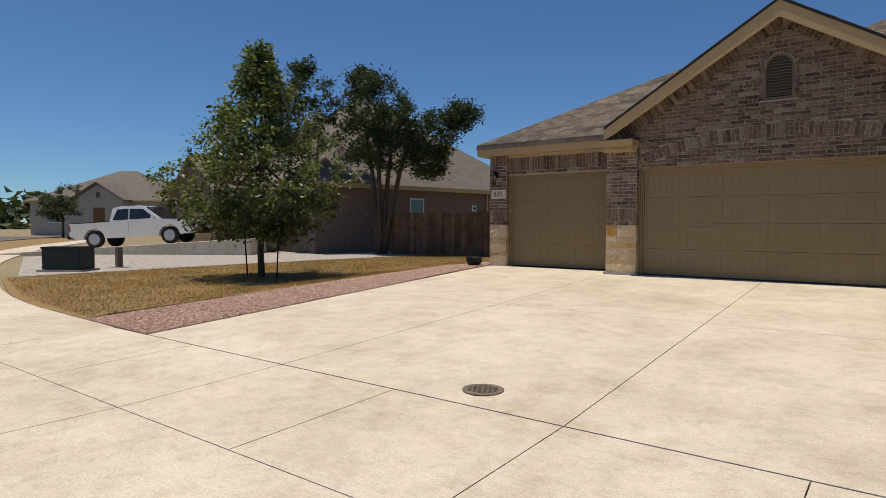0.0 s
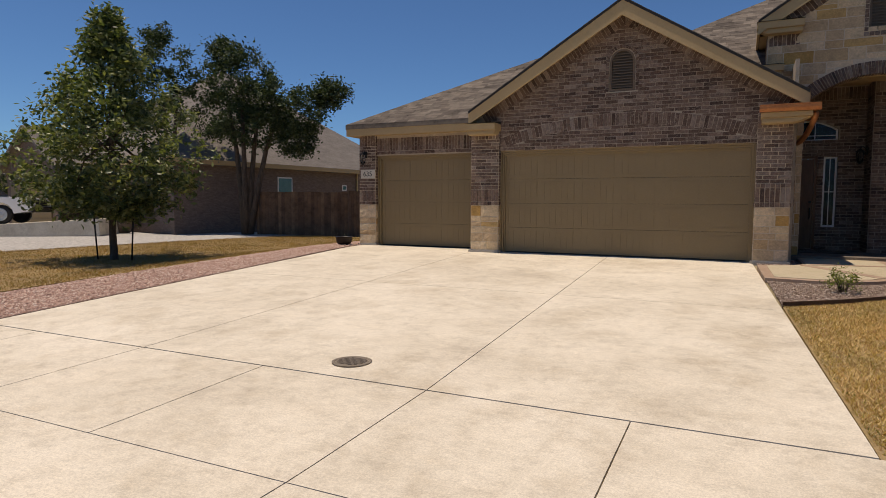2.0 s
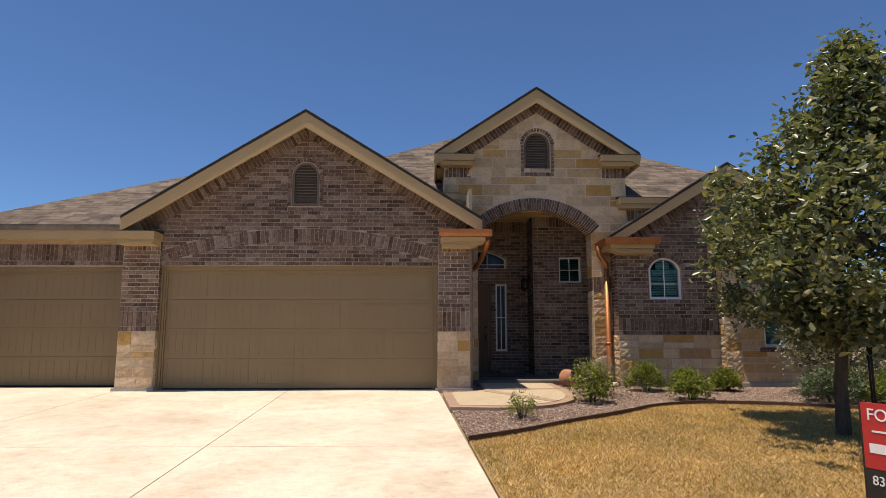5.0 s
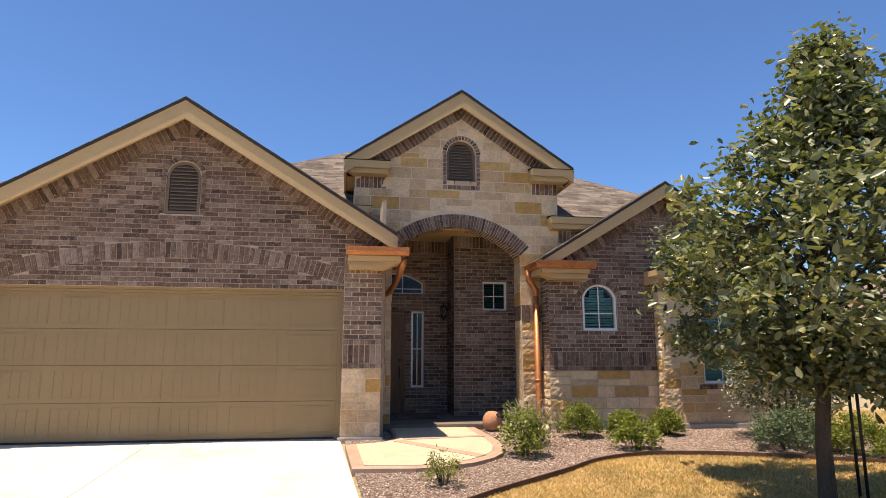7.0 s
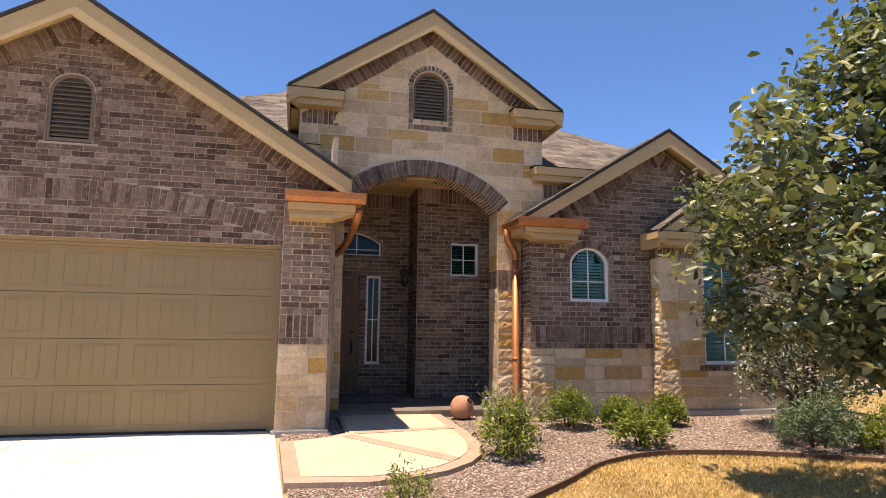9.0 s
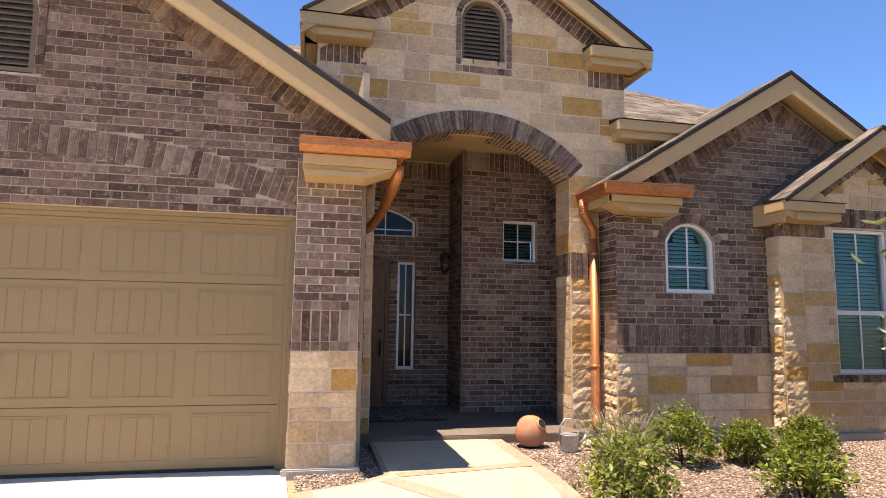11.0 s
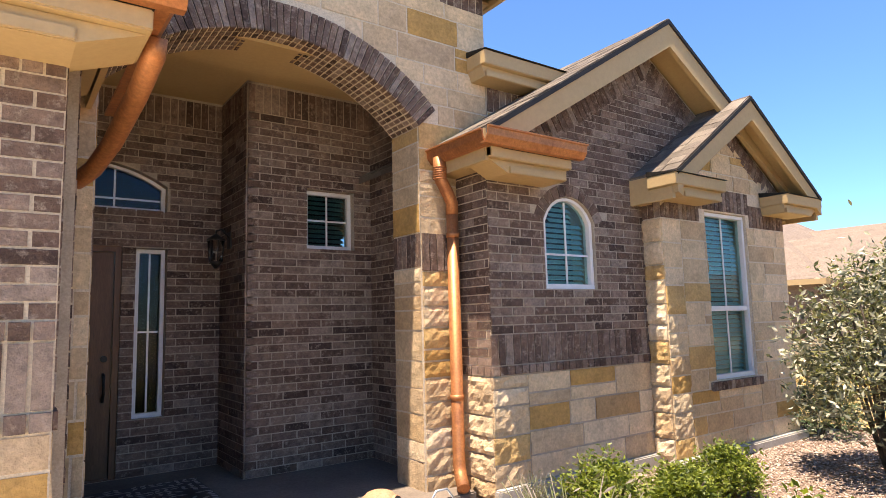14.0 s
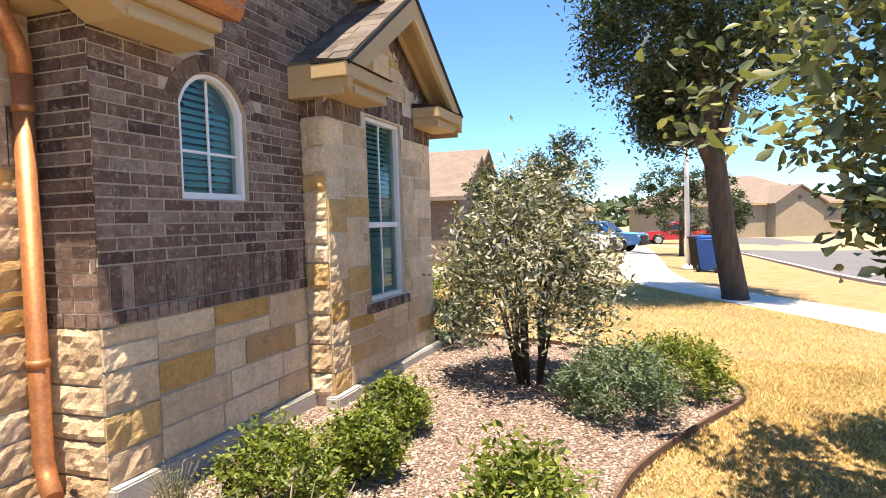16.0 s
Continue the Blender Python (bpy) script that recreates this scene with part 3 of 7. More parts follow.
drive = thing("driveway", "pale cream concrete driveway in jointed slabs", "driveway", kind="structure")
base = part("joint_base", prism([(-6.2, 3.3), (1.9, 3.3), (1.42, 11.9), (-7.2, 12.6)], "z", -0.4, -0.05), M_JOINT, drive, "dark joint filler")
for v in base.data.vertices:
    if v.co.z > -0.2:
        v.co.z = ramp_height(0, v.co.y) - 0.012


def slab(x00, x10, x01, x11, y0, y1, ytop=None):
    g = 0.0045
    bm = bmesh.new()
    n = 6
    rows = []
    for j in range(n + 1):
        t = j / n
        y = y0 + g + (y1 - y0 - 2 * g) * t
        xa, xb = x00 + (x01 - x00) * t + g, x10 + (x11 - x10) * t - g
        rows.append([bm.verts.new((xa + (xb - xa) * i / 3, y, ramp_height(0, y) + 0.004)) for i in range(4)])
    for a, b in zip(rows, rows[1:]):
        for i in range(3):
            bm.faces.new((a[i], a[i + 1], b[i + 1], b[i]))
    ext = bmesh.ops.extrude_edge_only(bm, edges=[e for e in bm.edges if e.is_boundary])
    for q in ext["geom"]:
        if isinstance(q, bmesh.types.BMVert):
            q.co.z -= 0.1
    bmesh.ops.recalc_face_normals(bm, faces=bm.faces[:])
    return bm


for y0, y1 in ((3.44, 7.5), (7.5, 12.1)):
    back = y1 + (0.5 if y1 > 12 else 0)
    part("slab", slab(drive_edge_left(y0), left_joint(y0), drive_edge_left(back), left_joint(back), y0, back), M_CONCRETE, drive)
    part("slab", slab(left_joint(y0), mid(y0), left_joint(y1), mid(y1), y0, y1), M_CONCRETE, drive)
    part("slab", slab(mid(y0), edge_r(y0), mid(y1), edge_r(y1), y0, y1), M_CONCRETE, drive)
BAND_X = (-7.0, -5.15, -3.63, -2.22, -0.74, 0.66, 2.2)
for x0, x1 in zip(BAND_X, BAND_X[1:]):
    part("slab", slab(x0, x1, x0, x1, 1.93, 3.43), M_CONCRETE, drive)
for x0, x1 in ((-7.6, -3.63), (-3.63, -0.74), (-0.74, 2.9)):
    part("slab", slab(x0, x1, x0, x1, -1.4, 1.93), M_CONCRETE, drive)
mb = part("apron_base", prism([(-7.6, -1.4), (2.9, -1.4), (2.2, 3.4), (-7.0, 3.4)], "z", -0.3, -0.012), M_JOINT, drive, "dark joint filler")
for v in mb.data.vertices:
    if v.co.z > -0.2:
        v.co.z = ramp_height(0, v.co.y) - 0.065

# lawns, beds and gravel
BED_EDGE = [(1.70, 7.75), (2.35, 8.2), (2.95, 8.73), (3.9, 9.5), (4.45, 9.98), (5.15, 10.28), (5.8, 10.26), (6.4, 10.1), (7.2, 9.75), (7.95, 9.42), (8.5, 9.5), (9.1, 10.0), (9.5, 11.0), (9.7, 12.4), (9.75, 15.0)]
drape("lawn_east", between([(1.93, 3.43)] + BACK[8:12], [(1.70, 7.75), (4.9, 10.1), (9.1, 10.0), (14, 15.0), (18, 16.0)], 30, 14), M_SOIL, -0.004, "sun-dried yellow lawn beside the driveway", "lawn")
drape("mulch_bed", [[(x0 + (x1 - x0) * i / 8, y0 + (y1 - y0) * i / 8) for (x0, y0), (x1, y1) in
                     zip(along_line(BED_EDGE, 40), along_line([(1.56, 12.0), (2.2, 12.9), (4.6, 13.1), (4.75, 12.75), (6.7, 12.7), (8.9, 12.6), (8.95, 15.0)], 40))] for i in range(9)],
      M_MULCH_BED, 0.006, "brown wood-mulch bed along the house front", "mulch")
drape("lawn_west", between([(-8.2, 3.6), (-8.5, 10), (-8.8, 20.0)], [(-16.6, 5.3), (-15.8, 12), (-15.2, 20.0)], 24, 8), M_SOIL, 0.0, "dry brown-green lawn with a young tree", "lawn")
drape("lawn_front_strip", between([(-8.0, 3.52), (-12, 3.97), (-16.3, 5.1)], [(-8.4, 4.3), (-12, 5.0), (-16.6, 6.4)], 20, 2), M_SOIL, 0.003, "dry lawn edge along the pavement", "lawn")
drape("gravel_strip", between([(-6.16, 3.43), (-6.67, 8.0), (-7.15, 12.3), (-7.3, 20)], [(-7.95, 3.5), (-8.3, 8.0), (-8.5, 12.3), (-8.8, 20)], 30, 3), M_GRAVEL_BED, 0.01, "pink river-gravel strip beside the driveway", "gravel")
drape("white_gravel_yard", between([(-16.5, 5.5), (-15.7, 12), (-15.0, 20.0)], [(-26, 8.8), (-25, 14), (-22, 22)], 20, 6), M_WHITE_GRAVEL, 0.012, "white gravel front yard of the neighbouring house", "gravel")

# ---- the house: shells of walls ----
rng = random.Random(7)
F = 0.37                       # level of the floor of the garage and of the drive at it
PORCH = 0.47

# double garage: gable wall with piers
GC, GS, GA = -0.885, 0.62, 5.20   # centre, pitch and ridge height of the garage gable


def gable_outline(u0, u1, base, centre, top, pitch):
    return [(u0, base), (u1, base), (u1, top - pitch * (u1 - centre)), (centre, top), (u0, top - pitch * (centre - u0))]


g_under = GA - 0.12
gw = wall_slab("wall_garage", gable_outline(-4.0, 1.97, 0.2, GC, g_under, GS), [rect_loop(-3.38, 1.43, 0.3, 2.5), arch_loop(-1.16, -0.68, 3.56, 4.12, 0.23)],
               (0, 11.93, 0), (1, 0, 0), 0.22, M_MORTAR, "brown brick garage gable wall with pale mortar joints")
f = Facing((0, 11.93, 0), (1, 0, 0))
f.holes = [(-3.38, 1.43, 0.0, 2.5)]
f.arches = [(-0.92, 0.30, 4.12, 0.30, 3.5)]
band = 0.24
f.limits = [(GS, 1, g_under + GS * GC - band), (-GS, 1, g_under - GS * GC - band)]
# brick courses below and above the relieving arch
arch_in, arch_out = (GC, 2.42, 2.56, 0.36), (GC, 2.55, 2.74, 0.42)
tmp = Facing(f.o, f.u)
tmp.holes, tmp.arches, tmp.limits = f.holes, f.arches, f.limits
tmp.running(-4.0, 1.97, 2.5, 5.2, rng)
for poly, proud, kind, rough in tmp.pieces:
    cu = sum(p[0] for p in poly) / len(poly)
    vs = [p[1] for p in poly]
    lo = arc_top(cu, *arch_in) if abs(cu - GC) < 2.42 else 9
    hi = arc_top(cu, *arch_out) if abs(cu - GC) < 2.55 else -9
    if abs(cu - GC) < 2.42 and max(vs) > lo + 0.01 and min(vs) < hi - 0.01:
        if min(vs) < lo - 0.02:
            poly = clip(poly, 0, 1, lo)
        elif max(vs) > hi + 0.02:
            poly = clip(poly, 0, -1, -hi)
        else:
            continue
    if len(poly) > 2:
        f.pieces.append((poly, proud, kind, rough))
n = 68
for i in range(n):
    ua, ub = GC - 2.42 + 4.84 * (i + 0.07) / n, GC - 2.42 + 4.84 * (i + 0.93) / n
    oa, ob_ = GC + (ua - GC) * 1.03, GC + (ub - GC) * 1.03
    f.pieces.append(([(ua, arc_top(ua, *arch_in)), (ub, arc_top(ub, *arch_in)), (ob_, arc_top(ob_, *arch_out) - 0.01), (oa, arc_top(oa, *arch_out) - 0.01)], 0.008, "brick", 0.0))


def rake_band(fc, centre, top, pitch, half, rng, band=0.23, width=0.073):
    """Bricks set square to the rake under a gable's edge, on both sides."""
    k = math.hypot(1, pitch)
    for side in (-1, 1):
        m = int(half * k / width)
        for i in range(m):
            s0, s1 = (i + 0.06) * width / k, (i + 0.94) * width / k
            if s1 > half:
                break
            quad = []
            for s, d in ((s0, 0.0), (s1, 0.0), (s1, band), (s0, band)):
                u, v = s, -pitch * s
                u, v = u - d * pitch / k, v - d / k
                quad.append((centre + side * u, top + v))
            quad = clip(quad, -side, 0, -side * centre)
            if len(quad) > 2 and area(quad) > 0.002:
                fc.pieces.append((quad, 0.008 + rng.uniform(-0.002, 0.002), "brick", 0.0))


rake_band(f, GC, g_under - 0.015, GS, 2.95, rng)
f.build(gw, MATS, 280, (-1.6, 2.0, 2.5, 3.3))


def pier(name, x0, x1, yf, depth, left_side=True, right_side=True, label="", base=0.3, stone_top=1.36, top=3.0, singles=0):
    """A pier: limestone foot on a plinth, brick shaft with a soldier panel and soldier cap."""
    w = wall_slab(name, rect_loop(x0, x1, base - 0.1, top), [], (0, yf, 0), (1, 0, 0), depth, M_MORTAR_LIGHT, label)
    faces = [(Facing((x0, yf, 0), (1, 0, 0)), x1 - x0)]
    if left_side:
        faces.append((Facing((x0, yf + depth, 0), (0, -1, 0)), depth))
    if right_side:
        faces.append((Facing((x1, yf, 0), (0, 1, 0)), depth))
    for k, (fc, wd) in enumerate(faces):
        fc.ashlar(0, wd, base + 0.12, stone_top, rng, 0.008, 0.0055, 0.11, 0.2, 0.36)
        fc.soldier(0, wd, stone_top, stone_top + 0.08, rng, 0.074, 0.018)
        if wd > 0.3:
            fc.soldier(0, 0.074, stone_top + 0.08, stone_top + 0.34, rng, 0.074, 0.012)
            fc.soldier(0.074, wd, stone_top + 0.08, stone_top + 0.34, rng, 0.074, 0.012)
            fc.soldier(0, wd, stone_top + 0.34, stone_top + 0.42, rng, 0.074, 0.014)
        else:
            fc.running(0, wd, stone_top + 0.08, stone_top + 0.42, rng)
        fc.running(0, wd, stone_top + 0.42, top - 0.26, rng)
        fc.soldier(0, wd, top - 0.26, top, rng, 0.074)
        fc.build(w, MATS, singles if k == 0 else 0, (0, wd, 0, 4))
    part("plinth", box(x0 - 0.045, x1 + 0.045, yf - 0.045, yf + depth - 0.01, base - 0.12, base + 0.115, 0.012), M_CONCRETE_DARK, w, "pale concrete plinth")
    return w


pier("wall_pier_middle", -4.0, -3.38, 11.87, 0.25, label="brick garage pier on a rough limestone foot")
pier("wall_pier_porch", 1.43, 1.98, 11.87, 0.3, label="brick garage pier on a pale limestone foot", singles=150)
pier("wall_pier_west", -7.24, -6.78, 12.5, 0.3, label="brick garage pier on a rough limestone foot", top=3.02)

# single garage, set back
sw = wall_slab("wall_garage_single", rect_loop(-7.24, -3.9, 0.2, 3.05), [rect_loop(-6.78, -4.08, 0.25, 2.54)], (0, 12.55, 0), (1, 0, 0), 0.22, M_MORTAR, "brown brick wall over the single garage door")
f = Facing((0, 12.55, 0), (1, 0, 0))
f.soldier(-6.78, -3.9, 2.56, 2.64, rng, 0.255)
f.soldier(-6.78, -3.9, 2.64, 2.95, rng, 0.074)
f.running(-4.08, -3.98, 0.35, 2.56, rng)
f.build(sw, MATS)
side = wall_slab("wall_west_side", rect_loop(0, 14, 0.0, 3.05), [], (-7.246, 26.55, 0), (0, -1, 0), 0.2, M_MORTAR, "brown brick side wall of the garage")
f = Facing((-7.246, 26.55, 0), (0, -1, 0))
f.running(8, 13.95, 0.3, 3.0, rng)
f.build(side, MATS)

# porch: portal tower with the arch
PC, PH, PSPR, PRISE = 3.325, 1.12, 3.27, 0.48
tower = wall_slab("wall_portal", [(1.97, 0.2), (5.15, 0.2), (5.15, 4.80), (5.17, 4.82), (3.41, 6.0), (1.55, 4.76), (1.56, 4.75), (1.56, 3.0), (1.97, 3.0)],
                  [arch_loop(PC - PH, PC + PH, 0.3, PSPR, PRISE, 20), arch_loop(3.15, 3.67, 4.52, 5.08, 0.24)],
                  (0, 13.04, 0), (1, 0, 0), 0.4, M_MORTAR_LIGHT, "tan limestone entry gable with a brick arch")
f = Facing((0, 13.04, 0), (1, 0, 0))
PG, PT = 0.67, 5.98
f.limits = [(PG, 1, PT + PG * 3.41 - 0.24), (-PG, 1, PT - PG * 3.41 - 0.24), (1, 0, 5.15), (-1, 0, -1.56)]
R_IN = (PH * PH + PRISE * PRISE) / (2 * PRISE)
C_V = PSPR + PRISE - R_IN
tmp = Facing(f.o, f.u)
tmp.limits = f.limits
tmp.arches = [(3.41, 0.33, 5.08, 0.33, 4.42)]
tmp.ashlar(1.56, 5.15, 0.45, 6.0, random.Random(11), 0.006, 0.0035, 0.14, 0.24, 0.6)
for poly, proud, kind, rough in tmp.pieces:
    us, vs = [p[0] for p in poly], [p[1] for p in poly]
    vm, u0, u1 = 0.5 * (min(vs) + max(vs)), min(us), max(us)
    if vm < PSPR:
        reach = PH
    elif (R_IN + 0.23) ** 2 > (vm - C_V) ** 2:
        reach = math.sqrt((R_IN + 0.23) ** 2 - (vm - C_V) ** 2)
        if vm < PSPR + 0.12:
            reach = max(reach, PH)
    else:
        reach = 0
    if max(vs) > 4.38 and min(vs) < 4.6 and (u0 < 1.9 or u1 > 4.85):
        side_ = 1 if u0 < 1.9 else -1
        edge_ = 2.1 if side_ > 0 else 4.67
        for p in (clip(poly, 0, 1, 4.38), clip(poly, 0, -1, -4.6), clip(clip(clip(poly, 0, 1, 4.6), 0, -1, -4.38), -side_, 0, -side_ * edge_)):
            if len(p) > 2 and area(p) > 0.002:
                f.pieces.append((p, proud, kind, rough))
        continue
    if reach and u0 < PC + reach and u1 > PC - reach:
        for a, c in ((1, PC - reach), (-1, -(PC + reach))):
            p = clip(poly, a, 0, c)
            if len(p) > 2 and area(p) > 0.003:
                f.pieces.append((p, proud, kind, rough))
    else:
        f.pieces.append((poly, proud, kind, rough))
ang = math.asin(PH / R_IN)
n = 54
for i in range(n):
    a0, a1 = -ang + 2 * ang * (i + 0.1) / n, -ang + 2 * ang * (i + 0.9) / n
    f.pieces.append(([(PC + R_IN * math.sin(a0), C_V + R_IN * math.cos(a0)), (PC + R_IN * math.sin(a1), C_V + R_IN * math.cos(a1)),
                      (PC + (R_IN + 0.22) * math.sin(a1), C_V + (R_IN + 0.22) * math.cos(a1)), (PC + (R_IN + 0.22) * math.sin(a0), C_V + (R_IN + 0.22) * math.cos(a0))], 0.02, "brick", 0.0))
rake_band(f, 3.41, PT - 0.02, PG, 1.6, rng, 0.2, 0.073)
f.soldier(1.58, 2.09, 4.38, 4.6, rng, 0.074)
f.soldier(4.68, 5.15, 4.38, 4.6, rng, 0.074)
n = 16
for i in range(n):                                  # bricks round the louvred vent
    a0, a1 = math.pi * (i + 0.1) / n, math.pi * (i + 0.9) / n
    f.pieces.append(([(3.41 + r * math.cos(a), 5.06 + r * math.sin(a)) for r, a in ((0.27, a0), (0.27, a1), (0.34, a1), (0.34, a0))], 0.012, "brick", 0.0))
for x in (3.08, 3.675):
    for i in range(7):
        f.rect(x, x + 0.068, 4.5 + i * 0.08, 4.58 + i * 0.08, 0.012, "brick")
f.pieces += [([(3.08 + 0.083 * i, 4.42), (3.155 + 0.083 * i, 4.42), (3.155 + 0.083 * i, 4.49), (3.08 + 0.083 * i, 4.49)], 0.012, "brick", 0.0) for i in range(8)]
quoin = Facing(f.o, f.u)                           # rock-faced stones beside the east jamb
quoin.ashlar(PC + PH, 4.79, 0.45, 2.12, random.Random(31), 0.018, 0.0062, 0.13, 0.22, 0.5)
quoin.soldier(PC + PH, 4.79, 2.12, 2.42, rng, 0.074, 0.02)
f.pieces = [q for q in f.pieces if not (min(p[0] for p in q[0]) > PC + PH - 0.03 and max(p[1] for p in q[0]) < 2.46)]
f.pieces += quoin.pieces
f.build(tower, MATS, 290, (2.0, 4.8, 3.0, 4.6))
for name, o, al in (("wall_tower_east", (5.155, 13.06, 0), (0, 1, 0)), ("wall_tower_west", (1.555, 17.04, 0), (0, -1, 0))):
    w = wall_slab(name, rect_loop(0, 3.97, 3.6, 4.85), [], o, al, 0.15, M_MORTAR_LIGHT, "tan limestone side of the entry tower")
    f = Facing(o, al)
    f.ashlar(0, 3.97, 3.7, 4.38, rng)
    f.soldier(0, 3.97, 4.38, 4.6, rng)
    f.build(w, MATS)
# brick lining of the arch, four bricks deep
vl, fl = [], []
for i in range(n := 54):
    a0, a1 = -ang + 2 * ang * (i + 0.16) / n, -ang + 2 * ang * (i + 0.84) / n
    for j in range(5):
        y0, y1 = 13.025 + 0.083 * j, 13.025 + 0.083 * j + 0.064
        k = len(vl)
        for r in (R_IN - 0.007, R_IN + 0.004):
            vl += [(PC + r * math.sin(a), y, C_V + r * math.cos(a)) for a, y in ((a0, y0), (a1, y0), (a1, y1), (a0, y1))]
        fl += [(k, k + 1, k + 2, k + 3)] + [(k + q, k + 4 + q, k + 4 + (q + 1) % 4, k + (q + 1) % 4) for q in range(4)]
me = bpy.data.meshes.new("arch_lining")
me.from_pydata(vl, [], fl)
me.materials.append(M_BRICK[0])
ob = new("arch_lining", me)
ob.parent = tower
tagged(ob, kind="stuff")
# jambs of the portal, brick band at half height
for name, x, d in (("wall_jamb_east", PC + PH, -1), ("wall_jamb_west", PC - PH, 1)):
    x += 0.005 * d
    w = mesh_object(name, box(min(x, x - 0.06 * d), max(x, x - 0.06 * d), 13.045, 13.44, 0.4, PSPR - 0.004), M_MORTAR_LIGHT)
    tagged(w, "limestone jamb of the entry arch", "wall", kind="structure")
    f = Facing((x, 13.44, 0), (0, -1, 0)) if d < 0 else Facing((x, 13.04, 0), (0, 1, 0))
    f.ashlar(0, 0.4, 0.45, 2.15, rng, 0.006, 0.0035, 0.14, 0.24, 0.5)
    f.soldier(0, 0.4, 2.15, 2.42, rng)
    f.ashlar(0, 0.4, 2.42, PSPR, rng, 0.006, 0.0035, 0.14, 0.24, 0.5)
    f.build(w, MATS, 60, (0, 1, 0, 4))

# porch nook
nook = wall_slab("wall_porch_window", rect_loop(3.51, 4.80, 0.3, 4.0), [rect_loop(4.06, 4.55, 2.42, 2.98)], (0, 14.35, 0), (1, 0, 0), 0.2, M_MORTAR, "brown brick porch wall with a small square window")
f = Facing((0, 14.35, 0), (1, 0, 0))
f.holes = [(4.06, 4.55, 2.42, 2.98)]
f.running(3.51, 4.73, PORCH, 3.62, rng)
f.soldier(3.51, 4.73, 3.62, 3.88, rng)
f.build(nook, MATS, 300, (3.51, 4.73, 0.4, 3.9))
for name, o, al, w, lab in (("wall_porch_corner", (3.505, 15.1, 0), (0, -1, 0), 0.75, "brown brick porch side wall"), ("wall_porch_east", (4.73, 14.35, 0), (0, -1, 0), 0.91, "brown brick porch side wall"),
                            ("wall_porch_west", (2.05, 12.2, 0), (0, 1, 0), 2.9, "brown brick garage wall beside the porch")):
    wl = wall_slab(name, rect_loop(0, w, 0.3, 3.95), [], o, al, 0.06, M_MORTAR, lab)
    f = Facing(o, al)
    f.running(0, w, PORCH, 3.62 if "west" not in name else 3.1, rng)
    if "west" not in name:
        f.soldier(0, w, 3.62, 3.88, rng)
    f.build(wl, MATS, 120 if w < 1 else 0, (0, 1, 0, 4))
dw = wall_slab("wall_entry", rect_loop(1.5, 3.51, 0.3, 4.0), [rect_loop(1.72, 2.66, 0.47, 2.46), rect_loop(2.77, 3.03, 0.95, 2.45), arch_loop(1.75, 3.02, 2.78, 3.02, 0.2)],
                (0, 15.1, 0), (1, 0, 0), 0.2, M_MORTAR, "brown brick entry wall with a door and sidelight")
f = Facing((0, 15.1, 0), (1, 0, 0))
f.holes = [(1.72, 2.66, 0.4, 2.46), (2.77, 3.03, 0.95, 2.45)]
f.arches = [(2.385, 0.66, 3.03, 0.22, 2.76)]
f.running(1.5, 3.51, PORCH, 3.62, rng)
f.soldier(1.5, 3.51, 3.62, 3.88, rng)
f.build(dw, MATS)
tagged(mesh_object("ceiling", box(1.4, 5.05, 13.4, 15.3, 3.9, 3.98), M_TRIM), "tan painted porch ceiling", "ceiling", kind="structure")
tagged(mesh_object("porch_floor", box(2.03, 4.75, 12.82, 15.1, 0.1, PORCH, 0.01), M_PORCH_SHADE), "concrete porch floor slab with the porch shade painted into its colour", "floor", kind="structure")

# wing with the arched window, gable above
WC, WT, WP = 6.87, 4.44, 0.62
wing = wall_slab("wall_wing", gable_outline(4.81, 9.0, 0.2, WC, WT - 0.1, WP), [arch_loop(5.40, 6.01, 1.97, 2.55, 0.2)], (0, 12.655, 0), (1, 0, 0), 0.25, M_MORTAR, "brick and limestone wing wall with an arched window")
f = Facing((0, 12.655, 0), (1, 0, 0))
f.limits = [(WP, 1, WT - 0.12 + WP * WC - 0.24), (-WP, 1, WT - 0.12 - WP * WC - 0.24)]
f.arches = [(5.705, 0.315, 2.55, 0.22, 1.96)]
tmp = Facing(f.o, f.u)
tmp.limits, tmp.arches = f.limits, f.arches
f.ashlar(4.79, 5.15, 0.5, 1.31, random.Random(8), 0.012, 0.007, 0.15, 0.22, 0.3)
f.ashlar(5.15, 6.72, 0.5, 1.31, random.Random(5), 0.007, 0.0035, 0.15, 0.22, 0.62)
f.soldier(4.79, 6.72, 1.31, 1.385, rng, 0.074, 0.018)
f.soldier(4.79, 6.72, 1.385, 1.62, rng, 0.074)
tmp.running(4.80, 9.0, 1.62, 4.5, rng)
n = 11
for i in range(n):                       # brick arch over the window
    a0, a1 = math.radians(20 + 140 * (i + 0.06) / n), math.radians(20 + 140 * (i + 0.94) / n)
    f.pieces.append(([(5.705 + r * math.cos(a), 2.417 + r * math.sin(a)) for r, a in ((0.338, a0), (0.338, a1), (0.44, a1), (0.44, a0))], 0.008, "brick", 0.0))
for poly, proud, kind, rough in tmp.pieces:
    cu, cv = sum(p[0] for p in poly) / len(poly), sum(p[1] for p in poly) / len(poly)
    if math.hypot(cu - 5.705, cv - 2.417) < 0.47 and cv > 2.56:
        continue
    f.pieces.append((poly, proud, kind, rough))
rake_band(f, WC, WT - 0.13, WP, 2.05, rng)
f.build(wing, MATS, 300, (4.7, 6.6, 0.5, 3.0))
part("plinth", box(4.79, 6.7, 12.60, 12.67, 0.2, 0.5, 0.01), M_CONCRETE_DARK, wing, "grey concrete foundation edge")
